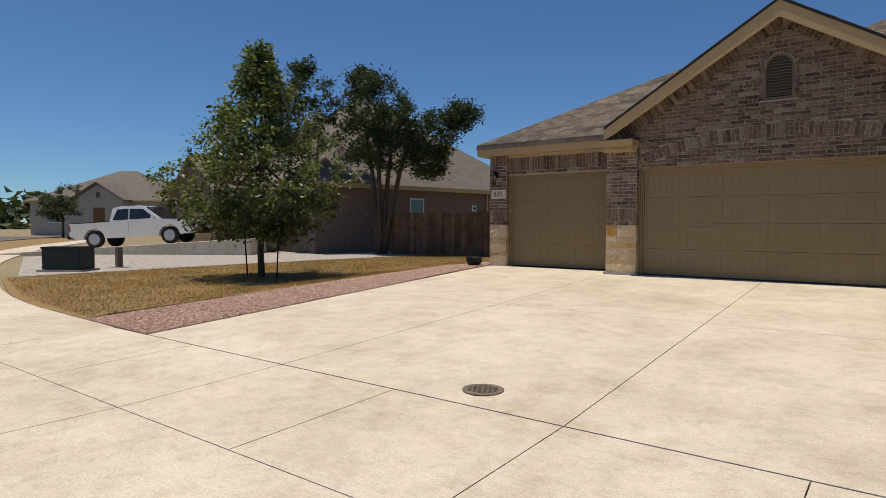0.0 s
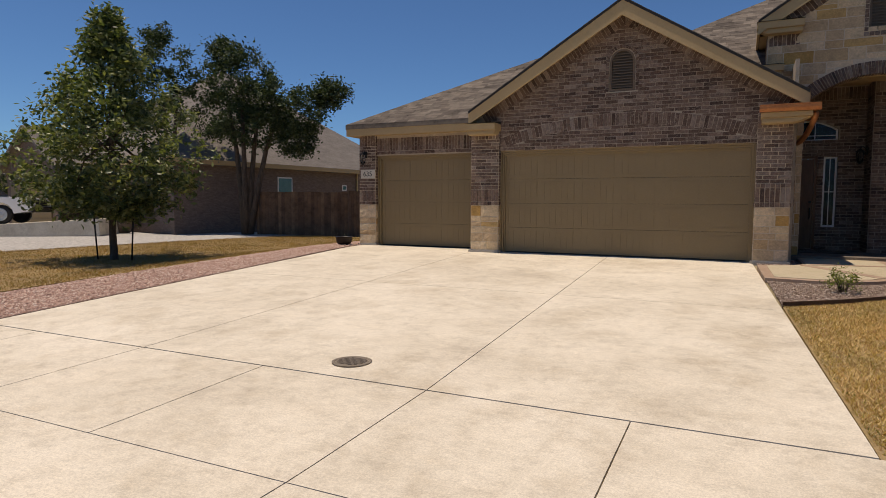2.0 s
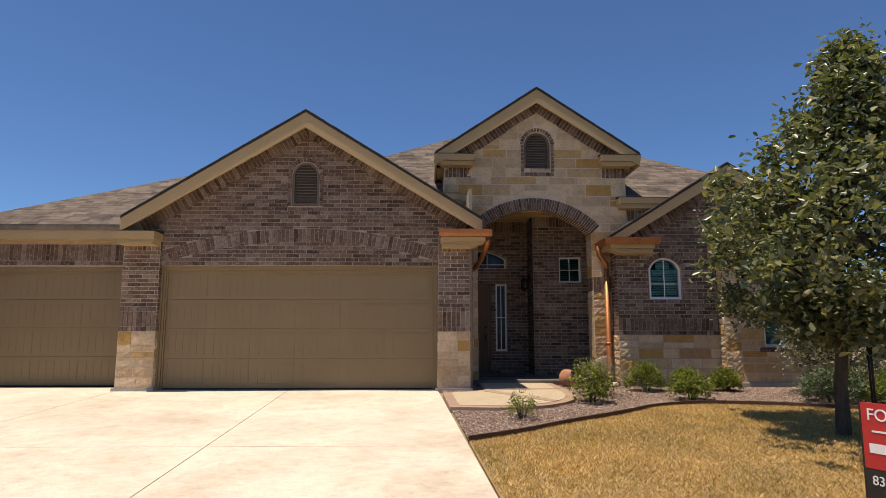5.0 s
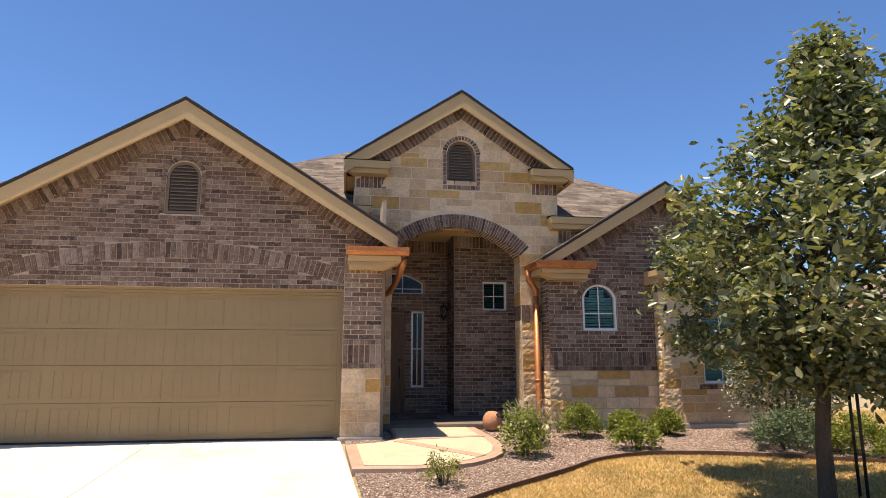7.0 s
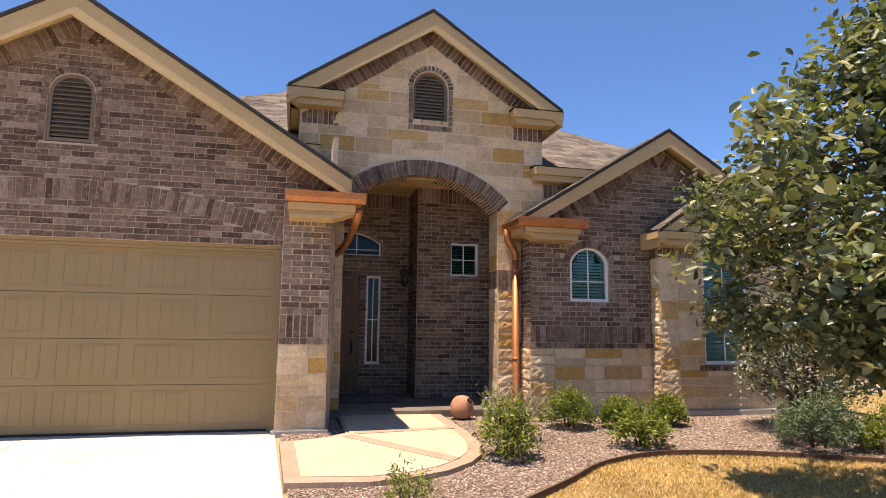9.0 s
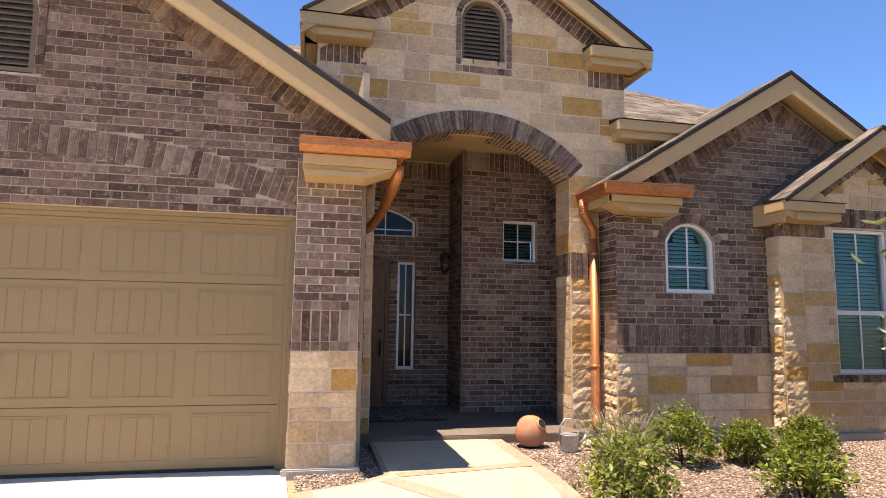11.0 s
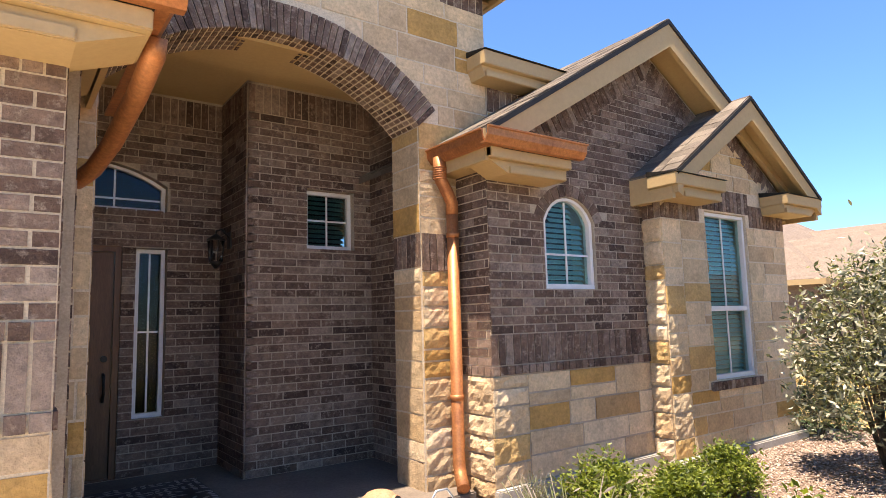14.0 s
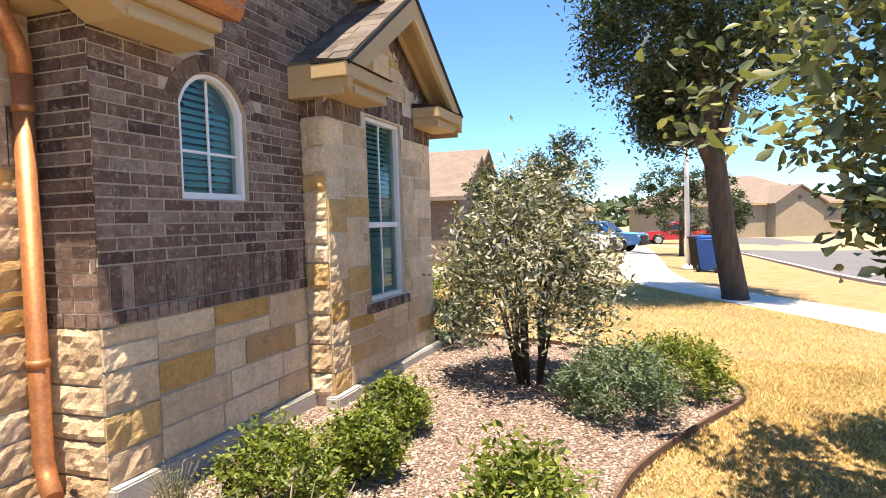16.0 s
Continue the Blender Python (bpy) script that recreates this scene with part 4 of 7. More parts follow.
# wing side return, rough sunlit stones
ret = wall_slab("wall_wing_return", rect_loop(0, 0.38, 0.2, 3.05), [], (4.804, 13.04, 0), (0, -1, 0), 0.1, M_MORTAR_LIGHT, "rough limestone and brick return of the wing")
f = Facing((4.804, 13.04, 0), (0, -1, 0))
f.ashlar(0, 0.39, 0.4, 1.31, random.Random(3), 0.026, 0.0095, 0.13, 0.22, 0.6)
f.soldier(0, 0.385, 1.31, 1.385, rng, 0.074, 0.02)
f.running(0, 0.385, 1.385, 3.0, rng)
f.build(ret, MATS, 80, (0, 1, 0, 4))

# wall pieces between the portal and the gables, with soldier courses under the eaves
for name, x0, x1 in (("wall_shoulder_east", 5.16, 6.1), ("wall_shoulder_west", 1.0, 1.55)):
    w = wall_slab(name, rect_loop(x0, x1, 2.9, 3.78), [], (0, 13.04, 0), (1, 0, 0), 0.2, M_MORTAR_LIGHT, "limestone and brick wall under the upper eave")
    f = Facing((0, 13.04, 0), (1, 0, 0))
    f.ashlar(x0, x1, 3.0, 3.52, rng)
    f.soldier(x0, x1, 3.52, 3.74, rng)
    f.build(w, MATS)

# bay with the tall window
BC, BT, BP = 7.89, 3.86, 0.68
bay = wall_slab("wall_bay", gable_outline(6.70, 8.94, 0.2, BC, BT - 0.1, BP), [rect_loop(7.40, 8.16, 1.1, 2.74)], (0, 12.45, 0), (1, 0, 0), 0.3, M_MORTAR_LIGHT, "tan limestone bay with a tall window")
f = Facing((0, 12.45, 0), (1, 0, 0))
f.limits = [(BP, 1, BT - 0.12 + BP * BC - 0.2), (-BP, 1, BT - 0.12 - BP * BC - 0.2)]
f.holes = [(7.40, 8.16, 1.1, 2.74)]
f.ashlar(6.69, 6.98, 0.46, 2.0, random.Random(13), 0.012, 0.007, 0.15, 0.24, 0.29)
f.ashlar(6.69, 6.98, 2.0, 2.62, random.Random(14), 0.007, 0.0035, 0.15, 0.24, 0.29)
f.ashlar(6.98, 8.94, 0.46, 2.62, random.Random(21), 0.007, 0.0035, 0.15, 0.24, 0.6)
f.soldier(6.69, 7.3, 2.62, 2.86, rng)
f.soldier(8.22, 8.94, 2.62, 2.86, rng)
f.holes = []
f.pieces = [p for p in f.pieces if not (7.3 < sum(q[0] for q in p[0]) / len(p[0]) < 8.22 and (0.95 < min(q[1] for q in p[0]) < 1.1 or min(q[1] for q in p[0]) > 2.6))]
f.soldier(7.3, 8.22, 2.75, 2.98, rng)
f.soldier(7.3, 8.22, 1.0, 1.09, rng, 0.074, 0.03)
f.ashlar(6.9, 8.8, 2.98, 3.8, rng, 0.007, 0.0035, 0.15, 0.22, 0.5)
rake_band(f, BC, BT - 0.13, BP, 1.2, rng, 0.2)
f.build(bay, MATS, 200, (6.6, 9.0, 0.4, 3.0))
part("plinth", box(6.64, 8.99, 12.38, 12.5, 0.15, 0.46, 0.012), M_CONCRETE_DARK, bay, "grey concrete foundation edge")
br = wall_slab("wall_bay_return", rect_loop(0, 0.2, 0.3, 2.9), [], (6.694, 12.655, 0), (0, -1, 0), 0.05, M_MORTAR_LIGHT, "rough sunlit limestone return of the bay")
f = Facing((6.694, 12.655, 0), (0, -1, 0))
f.ashlar(0, 0.21, 0.46, 2.62, random.Random(9), 0.03, 0.0105, 0.13, 0.24, 0.5)
f.soldier(0, 0.205, 2.62, 2.86, rng)
f.build(br, MATS, 60, (0, 1, 0, 4))
es = wall_slab("wall_east_side", rect_loop(0, 14, 0.1, 3.05), [], (8.946, 12.5, 0), (0, 1, 0), 0.2, M_MORTAR, "brown brick side wall of the house")
f = Facing((8.946, 12.5, 0), (0, 1, 0))
f.running(0, 4, 0.5, 2.95, rng)
f.build(es, MATS)
tagged(mesh_object("wall_back", box(-7.2, 8.9, 26.4, 26.6, 0.0, 3.1), M_PLASTER), "plain rear wall of the house", "wall", kind="structure")


# ---- roofs ----
def roof_plane(name, quad, parent, thick=0.1):
    """One sloping face of a roof with laid shingles: corners from the eave, left to right, then the ridge back."""
    P = [Vector(p) for p in quad]
    u = (P[1] - P[0]).normalized()
    nrm = u.cross(P[-1] - P[0]).normalized()
    v = nrm.cross(u)
    bm = bmesh.new()
    top = [bm.verts.new(p) for p in P]
    bot = [bm.verts.new(p - Vector((0, 0, thick))) for p in P]
    bm.faces.new(top)
    bm.faces.new(bot[::-1])
    m = len(P)
    for i in range(m):
        bm.faces.new((top[i], bot[i], bot[(i + 1) % m], top[(i + 1) % m]))
    bmesh.ops.recalc_face_normals(bm, faces=bm.faces[:])
    ob = part("roof_deck", bm, M_SHINGLE[0], parent)
    fc = Facing(P[0], u, v)
    fc.shingles([((p - P[0]).dot(u), (p - P[0]).dot(v)) for p in P], rng)
    fc.build(parent, MATS)
    return ob


def hip_roof(name, x0, x1, y0, y1, z, pitch, label):
    t = thing(name, label, "roof", kind="structure")
    d = min(x1 - x0, y1 - y0) / 2
    zr = z + pitch * d
    if x1 - x0 >= y1 - y0:
        a, b = (x0 + d, y0 + d, zr), (x1 - d, y0 + d, zr)
        quads = [[(x0, y0, z), (x1, y0, z), b, a], [(x1, y0, z), (x1, y1, z), b], [(x1, y1, z), (x0, y1, z), a, b], [(x0, y1, z), (x0, y0, z), a]]
    else:
        a, b = (x0 + d, y0 + d, zr), (x0 + d, y1 - d, zr)
        quads = [[(x0, y0, z), (x1, y0, z), a], [(x1, y0, z), (x1, y1, z), b, a], [(x1, y1, z), (x0, y1, z), b], [(x0, y1, z), (x0, y0, z), a, b]]
    for q in quads:
        roof_plane(name, q, t)
    part("fascia", box(x0 + 0.01, x1 - 0.01, y0 + 0.02, y0 + 0.05, z - 0.26, z - 0.03), M_TRIM, t, "tan painted fascia board")
    part("fascia", box(x0 + 0.02, x0 + 0.05, y0 + 0.06, y1 - 0.06, z - 0.26, z - 0.03), M_TRIM, t, "tan painted fascia board")
    part("fascia", box(x1 - 0.05, x1 - 0.02, y0 + 0.06, y1 - 0.06, z - 0.26, z - 0.03), M_TRIM, t, "tan painted fascia board")
    part("soffit", box(x0 + 0.06, x1 - 0.06, y0 + 0.06, y0 + 0.6, z - 0.25, z - 0.22), M_TRIM, t, "tan painted soffit")
    return t


def gable_roof(name, centre, half, y0, y1, top, pitch, label, returns=0.45, left=True, right=True, drop=0.27, left_half=None, left_end=None):
    """Two shingled slopes running back from y0, with deep rake boards, a soffit and boxed eave returns."""
    t = thing(name, label, "roof", kind="structure")
    hl = left_half or half
    zl, zr = top - pitch * hl, top - pitch * half
    roof_plane(name, [(centre + half, y0, zr), (centre + half, y1, zr), (centre, y1, top), (centre, y0, top)], t, 0.05)
    roof_plane(name, [(centre - hl, y1, zl), (centre - hl, y0, zl), (centre, y0, top), (centre, y1, top)], t, 0.05)
    k = 0.05
    for s, h in ((-1, hl), (1, half)):
        e = centre + s * h
        yb = left_end if left_end and s < 0 else y1
        z0, z1 = top - k, top - pitch * h - k
        part("rake_board", prism([(centre, z0), (e, z1), (e, z1 - drop + 0.05), (centre, z0 - drop)], "y", y0 + 0.004, y0 + 0.05), M_TRIM, t, "tan painted rake board")
        part("drip_edge", prism([(centre, z0 + 0.045), (e, z1 + 0.045), (e, z1 + 0.004), (centre, z0 + 0.004)], "y", y0 - 0.012, y0 + 0.002), M_METAL_DARK, t, "dark roof drip edge")
        part("soffit", prism([(centre, z0 - 0.03), (e, z1 - 0.03), (e, z1 - 0.06), (centre, z0 - 0.06)], "y", y0 + 0.052, y0 + 0.5), M_TRIM, t, "tan painted soffit")
        part("eave_soffit", box(min(e - s * 0.04, e - s * 0.62), max(e - s * 0.04, e - s * 0.62), y0 + 0.38, yb - 0.02, z1 - 0.19, z1 - 0.165), M_TRIM, t, "tan painted soffit")
        part("eave_fascia", box(min(e + s * 0.012, e - s * 0.03), max(e + s * 0.012, e - s * 0.03), y0 + 0.052, yb - 0.01, z1 - 0.2, z1 + 0.035), M_TRIM, t, "tan painted fascia board")
    return t


def eave_return(name, x0, x1, y0, y1, z0, z1, parent, inset=(0.04, 0.04)):
    """A boxed eave end: a fascia box over a frieze whose outer end slants in towards the wall, and a sloped cap."""
    r = part(name, box(x0, x1, y0, y1, z0 + 0.07, z1, 0.006), M_TRIM, parent, "boxed tan eave return")
    a, b = x0 + inset[0], x1 - inset[1]
    part("frieze", prism([(x0 + 0.012, z0 + 0.068), (x1 - 0.012, z0 + 0.068), (b, z0 - 0.02), (a, z0 - 0.02)], "y", y0 + 0.05, y1), M_TRIM, r)
    part("bed_mould", box(a + 0.004, b - 0.004, y0 + 0.03, y0 + 0.048, z0 - 0.02, z0 + 0.03, 0.004), M_TRIM, r)
    part("return_cap", prism([(y0 - 0.02, z1 + 0.004), (y1, z1 + 0.05), (y1, z1 + 0.004)], "x", x0 - 0.004, x1 + 0.004), M_METAL_DARK, r, "dark flashing")
    return r


hip_roof("roof_garage", -7.47, 2.2, 12.24, 23.5, 3.26, 0.55, "brown-grey shingled hip roof over the garage")
hip_roof("roof_main", -2.6, 9.35, 13.16, 23.2, 3.98, 0.60, "brown-grey shingled hip roof of the house")
g1 = gable_roof("roof_garage_gable", GC, 3.06, 11.55, 16.5, GA, GS, "shingled garage gable roof with tan rake boards")
eave_return("eave_return", -4.02, -3.36, 11.545, 11.92, 2.84, 3.045, g1)
eave_return("eave_return", 1.47, 2.235, 11.545, 11.92, 2.81, 2.965, g1, (0.02, 0.25))
g2 = gable_roof("roof_portal_gable", 3.385, 2.0, 12.80, 17.5, 6.17, 0.665, "shingled entry gable roof with tan rake boards")
eave_return("eave_return", 1.365, 2.14, 12.795, 13.04, 4.60, 4.80, g2, (0.16, 0.03))
eave_return("eave_return", 4.62, 5.40, 12.795, 13.04, 4.60, 4.80, g2, (0.03, 0.16))
eave_return("eave_return", 4.95, 5.92, 12.80, 13.04, 3.76, 3.95, g2)
eave_return("eave_return", 1.05, 1.84, 12.80, 13.04, 3.82, 4.01, g2)
g3 = gable_roof("roof_wing_gable", WC, 2.3, 12.345, 19.0, 4.53, WP, "shingled wing gable roof with tan rake boards", left_half=2.27, drop=0.22, left_end=13.08)
eave_return("eave_return", 4.60, 5.43, 12.345, 12.645, 2.82, 2.965, g3, (0.2, 0.03))
g4 = gable_roof("roof_bay_gable", BC, 1.35, 12.15, 14.6, 3.91, BP, "shingled bay gable roof with tan rake boards", drop=0.2)
eave_return("eave_return", 6.50, 7.3, 12.145, 12.44, 2.79, 2.965, g4, (0.18, 0.03))
eave_return("eave_return", 8.46, 9.24, 12.145, 12.44, 2.79, 2.965, g4, (0.03, 0.18))


# ---- garage doors ----
def garage_door(name, x0, x1, z0, z1, y, cols, label):
    """A sectional door: four sections, each with recessed panels of upright grooves; framed by a stepped casing."""
    d = thing(name, label, "garage door", kind="structure")
    h = (z1 - z0) / 4
    w = (x1 - x0) / cols
    for r in range(4):
        a, b = z0 + r * h + 0.0015, z0 + (r + 1) * h - 0.0015
        s = part("section", box(x0, x1, y, y + 0.04, a, b, 0.004), M_DOOR_TAN, d)
        for c in range(cols):
            px0, px1 = x0 + c * w + 0.085, x0 + (c + 1) * w - 0.085
            bm = bmesh.new()
            pz0, pz1 = a + 0.075, b - 0.075
            for e in ((px0 - 0.012, px0, pz0, pz1), (px1, px1 + 0.012, pz0, pz1)):
                box(e[0], e[1], y - 0.0045, y + 0.002, e[2], e[3], 0, bm)
            for e in (pz0 - 0.012, pz1):
                box(px0 - 0.012, px1 + 0.012, y - 0.005, y + 0.002, e, e + 0.012, 0, bm)
            m = 5
            for k in range(m):
                k0, k1 = px0 + (px1 - px0) * k / m + 0.0025, px0 + (px1 - px0) * (k + 1) / m - 0.0025
                box(k0, k1, y - 0.003, y + 0.002, pz0 + 0.01, pz1 - 0.01, 0, bm)
            part("panel", bm, M_DOOR_TAN, s)
    part("weather_seal", box(x0, x1, y + 0.0, y + 0.03, z0 - 0.025, z0 - 0.001), M_METAL_DARK, d, "black rubber weather seal")
    return d


def casing(name, x0, x1, z0, z1, yf, yb, label):
    c = thing(name, label, "trim", kind="structure")
    for i, (t, y) in enumerate(((0.035, yf), (0.075, yf + 0.03), (0.10, yf + 0.055))):
        o = (0.0, 0.035, 0.075)[i]
        part("jamb", box(x0 + o, x0 + t - 0.001, y, yb, z0, z1 - o, 0.003), M_DOOR_TAN, c)
        part("jamb", box(x1 - t + 0.001, x1 - o, y, yb, z0, z1 - o, 0.003), M_DOOR_TAN, c)
        part("head", box(x0 + t, x1 - t, y, yb, z1 - t + 0.001, z1 - o, 0.003), M_DOOR_TAN, c)
    return c


garage_door("door_garage_double", -3.30, 1.35, F + 0.03, 2.42, 12.06, 6, "tan painted sectional double garage door, closed")
casing("trim_garage_double", -3.38, 1.43, F, 2.5, 11.97, 12.14, "tan painted door casing")
garage_door("door_garage_single", -6.70, -4.16, F + 0.03, 2.46, 12.68, 3, "tan painted sectional single garage door, closed")
casing("trim_garage_single", -6.78, -4.08, F, 2.54, 12.59, 12.76, "tan painted door casing")
# added sheet, unseen behind the doors, coloured as the unlit garage
tagged(mesh_object("wall_garage_inner", box(-7.0, 1.9, 12.9, 12.95, 0.2, 3.2), M_ROOM_SHADE), "near-black sheet standing in for the unlit garage", "wall", kind="structure")


# ---- vents ----
def vent(name, cx, z0, spring, half, y, label):
    v = thing(name, label, "vent", kind="structure")
    bm = bmesh.new()
    pts = [(-half, z0), (half, z0)] + [(half * math.cos(a), spring + half * math.sin(a)) for a in (math.pi * i / 14 for i in range(15))]
    pin = [(p[0] * 0.84, z0 + 0.04 + (p[1] - z0) * 0.9) for p in pts]
    n = len(pts)
    rings = [[bm.verts.new((cx + p[0], yy, p[1])) for p in loop] for loop, yy in ((pts, y + 0.1), (pts, y - 0.015), (pin, y - 0.015), (pin, y + 0.1))]
    for a, b in zip(rings, rings[1:]):
        for i in range(n):
            bm.faces.new((a[i], a[(i + 1) % n], b[(i + 1) % n], b[i]))
    bmesh.ops.recalc_face_normals(bm, faces=bm.faces[:])
    part("vent_frame", bm, M_LOUVRE, v)
    z = z0 + 0.06
    while z < spring + half * 0.82:
        hw = half * 0.82 if z < spring else half * 0.82 * math.sqrt(max(1 - ((z - spring) / (half * 0.9)) ** 2, 0.05))
        part("slat", prism([(y - 0.004, z), (y - 0.004, z + 0.012), (y + 0.04, z + 0.062), (y + 0.045, z + 0.052)], "x", cx - hw, cx + hw), M_LOUVRE, v)
        z += 0.052
    # near-black sheet paints the shade behind the slats
    part("backing", box(cx - half * 0.98, cx + half * 0.98, y + 0.11, y + 0.13, z0, spring + half), M_ROOM_SHADE, v)


vent("vent_garage", -0.92, 3.57, 4.12, 0.235, 11.95, "arched brown louvred gable vent")
vent("vent_portal", 3.41, 4.53, 5.07, 0.255, 13.12, "arched brown louvred gable vent")
f = Facing((0, 11.93, 0), (1, 0, 0))
for i in range(16):
    a0, a1 = math.pi * (i + 0.1) / 16, math.pi * (i + 0.9) / 16
    f.pieces.append(([(-0.92 + r * math.cos(a), 4.12 + r * math.sin(a)) for r, a in ((0.245, a0), (0.245, a1), (0.31, a1), (0.31, a0))], 0.018, "brick", 0.0))
for x in (-1.235, -0.675):
    for i in range(7):
        f.rect(x, x + 0.07, 3.56 + i * 0.08, 3.64 + i * 0.08, 0.014, "brick")
f.build(gw, MATS, 40, (-2, 1, 3, 5))


# ---- windows and the entry door ----
def frame_loop(outer, inner, y0, y1):
    bm = bmesh.new()
    n = len(outer)
    rings = [[bm.verts.new((p[0], yy, p[1])) for p in loop] for loop, yy in ((outer, y1), (outer, y0), (inner, y0), (inner, y1))]
    for a, b in zip(rings, rings[1:] + rings[:1]):
        for i in range(n):
            bm.faces.new((a[i], a[(i + 1) % n], b[(i + 1) % n], b[i]))
    bmesh.ops.recalc_face_normals(bm, faces=bm.faces[:])
    return bm


def window(name, x0, x1, z0, z1, y, label, rise=0.0, bars=(1, 1), blinds=True, sash=False, fw=0.035, tint=None):
    """A white-framed window: frame, pane, glazing bars and slatted blinds behind."""
    w = thing(name, label, "window", kind="structure")

    def loop(i):
        if rise:
            return arch_loop(x0 + i, x1 - i, z0 + i, z1 - rise - i * 0.4, rise - i * 0.3, 12)
        return rect_loop(x0 + i, x1 - i, z0 + i, z1 - i)
    part("window_frame", frame_loop(loop(0), loop(fw), y - 0.012, y + 0.06), M_WHITE, w)
    pane = part("pane", prism(loop(fw), "y", y + 0.03, y + 0.034), tint or M_GLASS, w)
    pane.visible_shadow = False
    for k in range(1, bars[0] + 1):
        x = x0 + (x1 - x0) * k / (bars[0] + 1)
        part("glazing_bar", box(x - 0.008, x + 0.008, y + 0.018, y + 0.028, z0 + fw, z1 - fw), M_WHITE, w)
    for k in range(1, bars[1] + 1):
        z = z0 + (z1 - rise - z0) * k / (bars[1] + 1)
        part("glazing_bar", box(x0 + fw, x1 - fw, y + 0.017, y + 0.027, z - 0.008, z + 0.008), M_WHITE, w)
    if sash:
        part("meeting_rail", box(x0 + fw, x1 - fw, y - 0.006, y + 0.026, sash - 0.025, sash + 0.025, 0.004), M_WHITE, w)
    if blinds:
        z = z0 + 0.05
        while z < z1 - 0.03:
            hw = 1.0
            if rise and z > z1 - rise:
                hw = 0.5
            xm, wd = (x0 + x1) / 2, (x1 - x0) / 2 - fw
            part("slat", prism([(y + 0.07, z - 0.016), (y + 0.072, z - 0.019), (y + 0.105, z + 0.014), (y + 0.103, z + 0.017)], "x", xm - wd * hw, xm + wd * hw), M_BLIND, w)
            z += 0.045
    # near-black sheet paints the unlit room behind the pane
    part("room_shade", box(x0 - 0.02, x1 + 0.02, y + 0.25, y + 0.27, z0 - 0.02, z1 + 0.02), M_ROOM_SHADE, w, "near-black sheet standing in for the unlit room")
    part("window_sill", box(x0 - 0.02, x1 + 0.02, y - 0.02, y + 0.06, z0 - 0.02, z0 - 0.001, 0.003), M_WHITE, w)
    return w


window("window_arched", 5.405, 6.005, 1.975, 2.745, 12.69, "white-framed arched window with slatted blinds", 0.2, (1, 1))
window("window_bay", 7.405, 8.155, 1.105, 2.735, 12.49, "tall white-framed sash window with slatted blinds", 0, (1, 0), sash=1.78)
window("window_porch", 4.065, 4.545, 2.425, 2.975, 14.43, "small square white-framed window with blinds", 0, (1, 1), tint=M_GLASS_PORCH_SHADE)
window("window_sidelight", 2.775, 3.025, 0.955, 2.445, 15.18, "narrow leaded sidelight beside the entry door", 0, (1, 1), False, tint=M_GLASS_PORCH_SHADE)
window("window_transom", 1.755, 3.015, 2.785, 3.215, 15.18, "arched transom window over the entry door", 0.2, (2, 1), False, tint=M_GLASS_PORCH_SHADE)
door = thing("door_entry", "dark stained wooden entry door, closed", "door", kind="structure")
part("door_frame", frame_loop([(1.72, 0.47), (2.66, 0.47), (2.66, 2.46), (1.72, 2.46)], [(1.77, 0.475), (2.61, 0.475), (2.61, 2.41), (1.77, 2.41)], 15.12, 15.22), M_WOOD_DOOR, door)
leaf = part("door_leaf", box(1.775, 2.605, 15.16, 15.205, 0.48, 2.405, 0.004), M_WOOD_DOOR, door)
for zz in ((0.6, 1.2), (1.32, 2.25)):
    for xx in ((1.86, 2.16), (2.22, 2.52)):
        part("door_panel", box(xx[0], xx[1], 15.148, 15.165, zz[0], zz[1], 0.008), M_WOOD_DOOR, leaf)
part("door_handle", tube([(2.55, 15.15, 1.35), (2.55, 15.10, 1.33), (2.55, 15.09, 1.2), (2.55, 15.15, 1.12)], 0.012), M_METAL_DARK, leaf, "dark metal pull handle")
part("deadbolt", lathe([(0.028, 0), (0.028, 0.02)], 16), M_METAL_DARK, leaf, "dark metal deadbolt").matrix_local = pose(2.55, 15.16, 1.48, 90)


# ---- copper gutters and downspouts ----
def gutter(name, x0, x1, y0, side_x, y1, z, label):
    """A copper box gutter round an eave end: a front trough and a side trough."""
    g = thing(name, label, "gutter")
    prof = [(0.0, 0.0), (-0.05, 0.0), (-0.085, 0.05), (-0.09, 0.10), (-0.105, 0.105), (-0.105, 0.115), (-0.078, 0.115), (-0.075, 0.06), (-0.045, 0.014), (0.0, 0.014)]
    part("front_trough", prism([(y0 + a, z + b) for a, b in prof], "x", min(x0, side_x - 0.1 if side_x < x0 + 0.1 else x0), max(x1, side_x + 0.1 if side_x > x1 - 0.1 else x1)), M_COPPER, g)
    s = 1 if side_x > (x0 + x1) / 2 else -1
    bm = bmesh.new()
    n = len(prof)
    ra = [bm.verts.new((side_x - s * a, y0 - 0.004, z + b)) for a, b in prof]
    rb = [bm.verts.new((side_x - s * a, y1, z + b)) for a, b in prof]
    for i in range(n):
        bm.faces.new((ra[i], ra[(i + 1) % n], rb[(i + 1) % n], rb[i]))
    bm.faces.new(ra)
    bm.faces.new(rb[::-1])
    bmesh.ops.recalc_face_normals(bm, faces=bm.faces[:])
    part("side_trough", bm, M_COPPER, g)
    return g


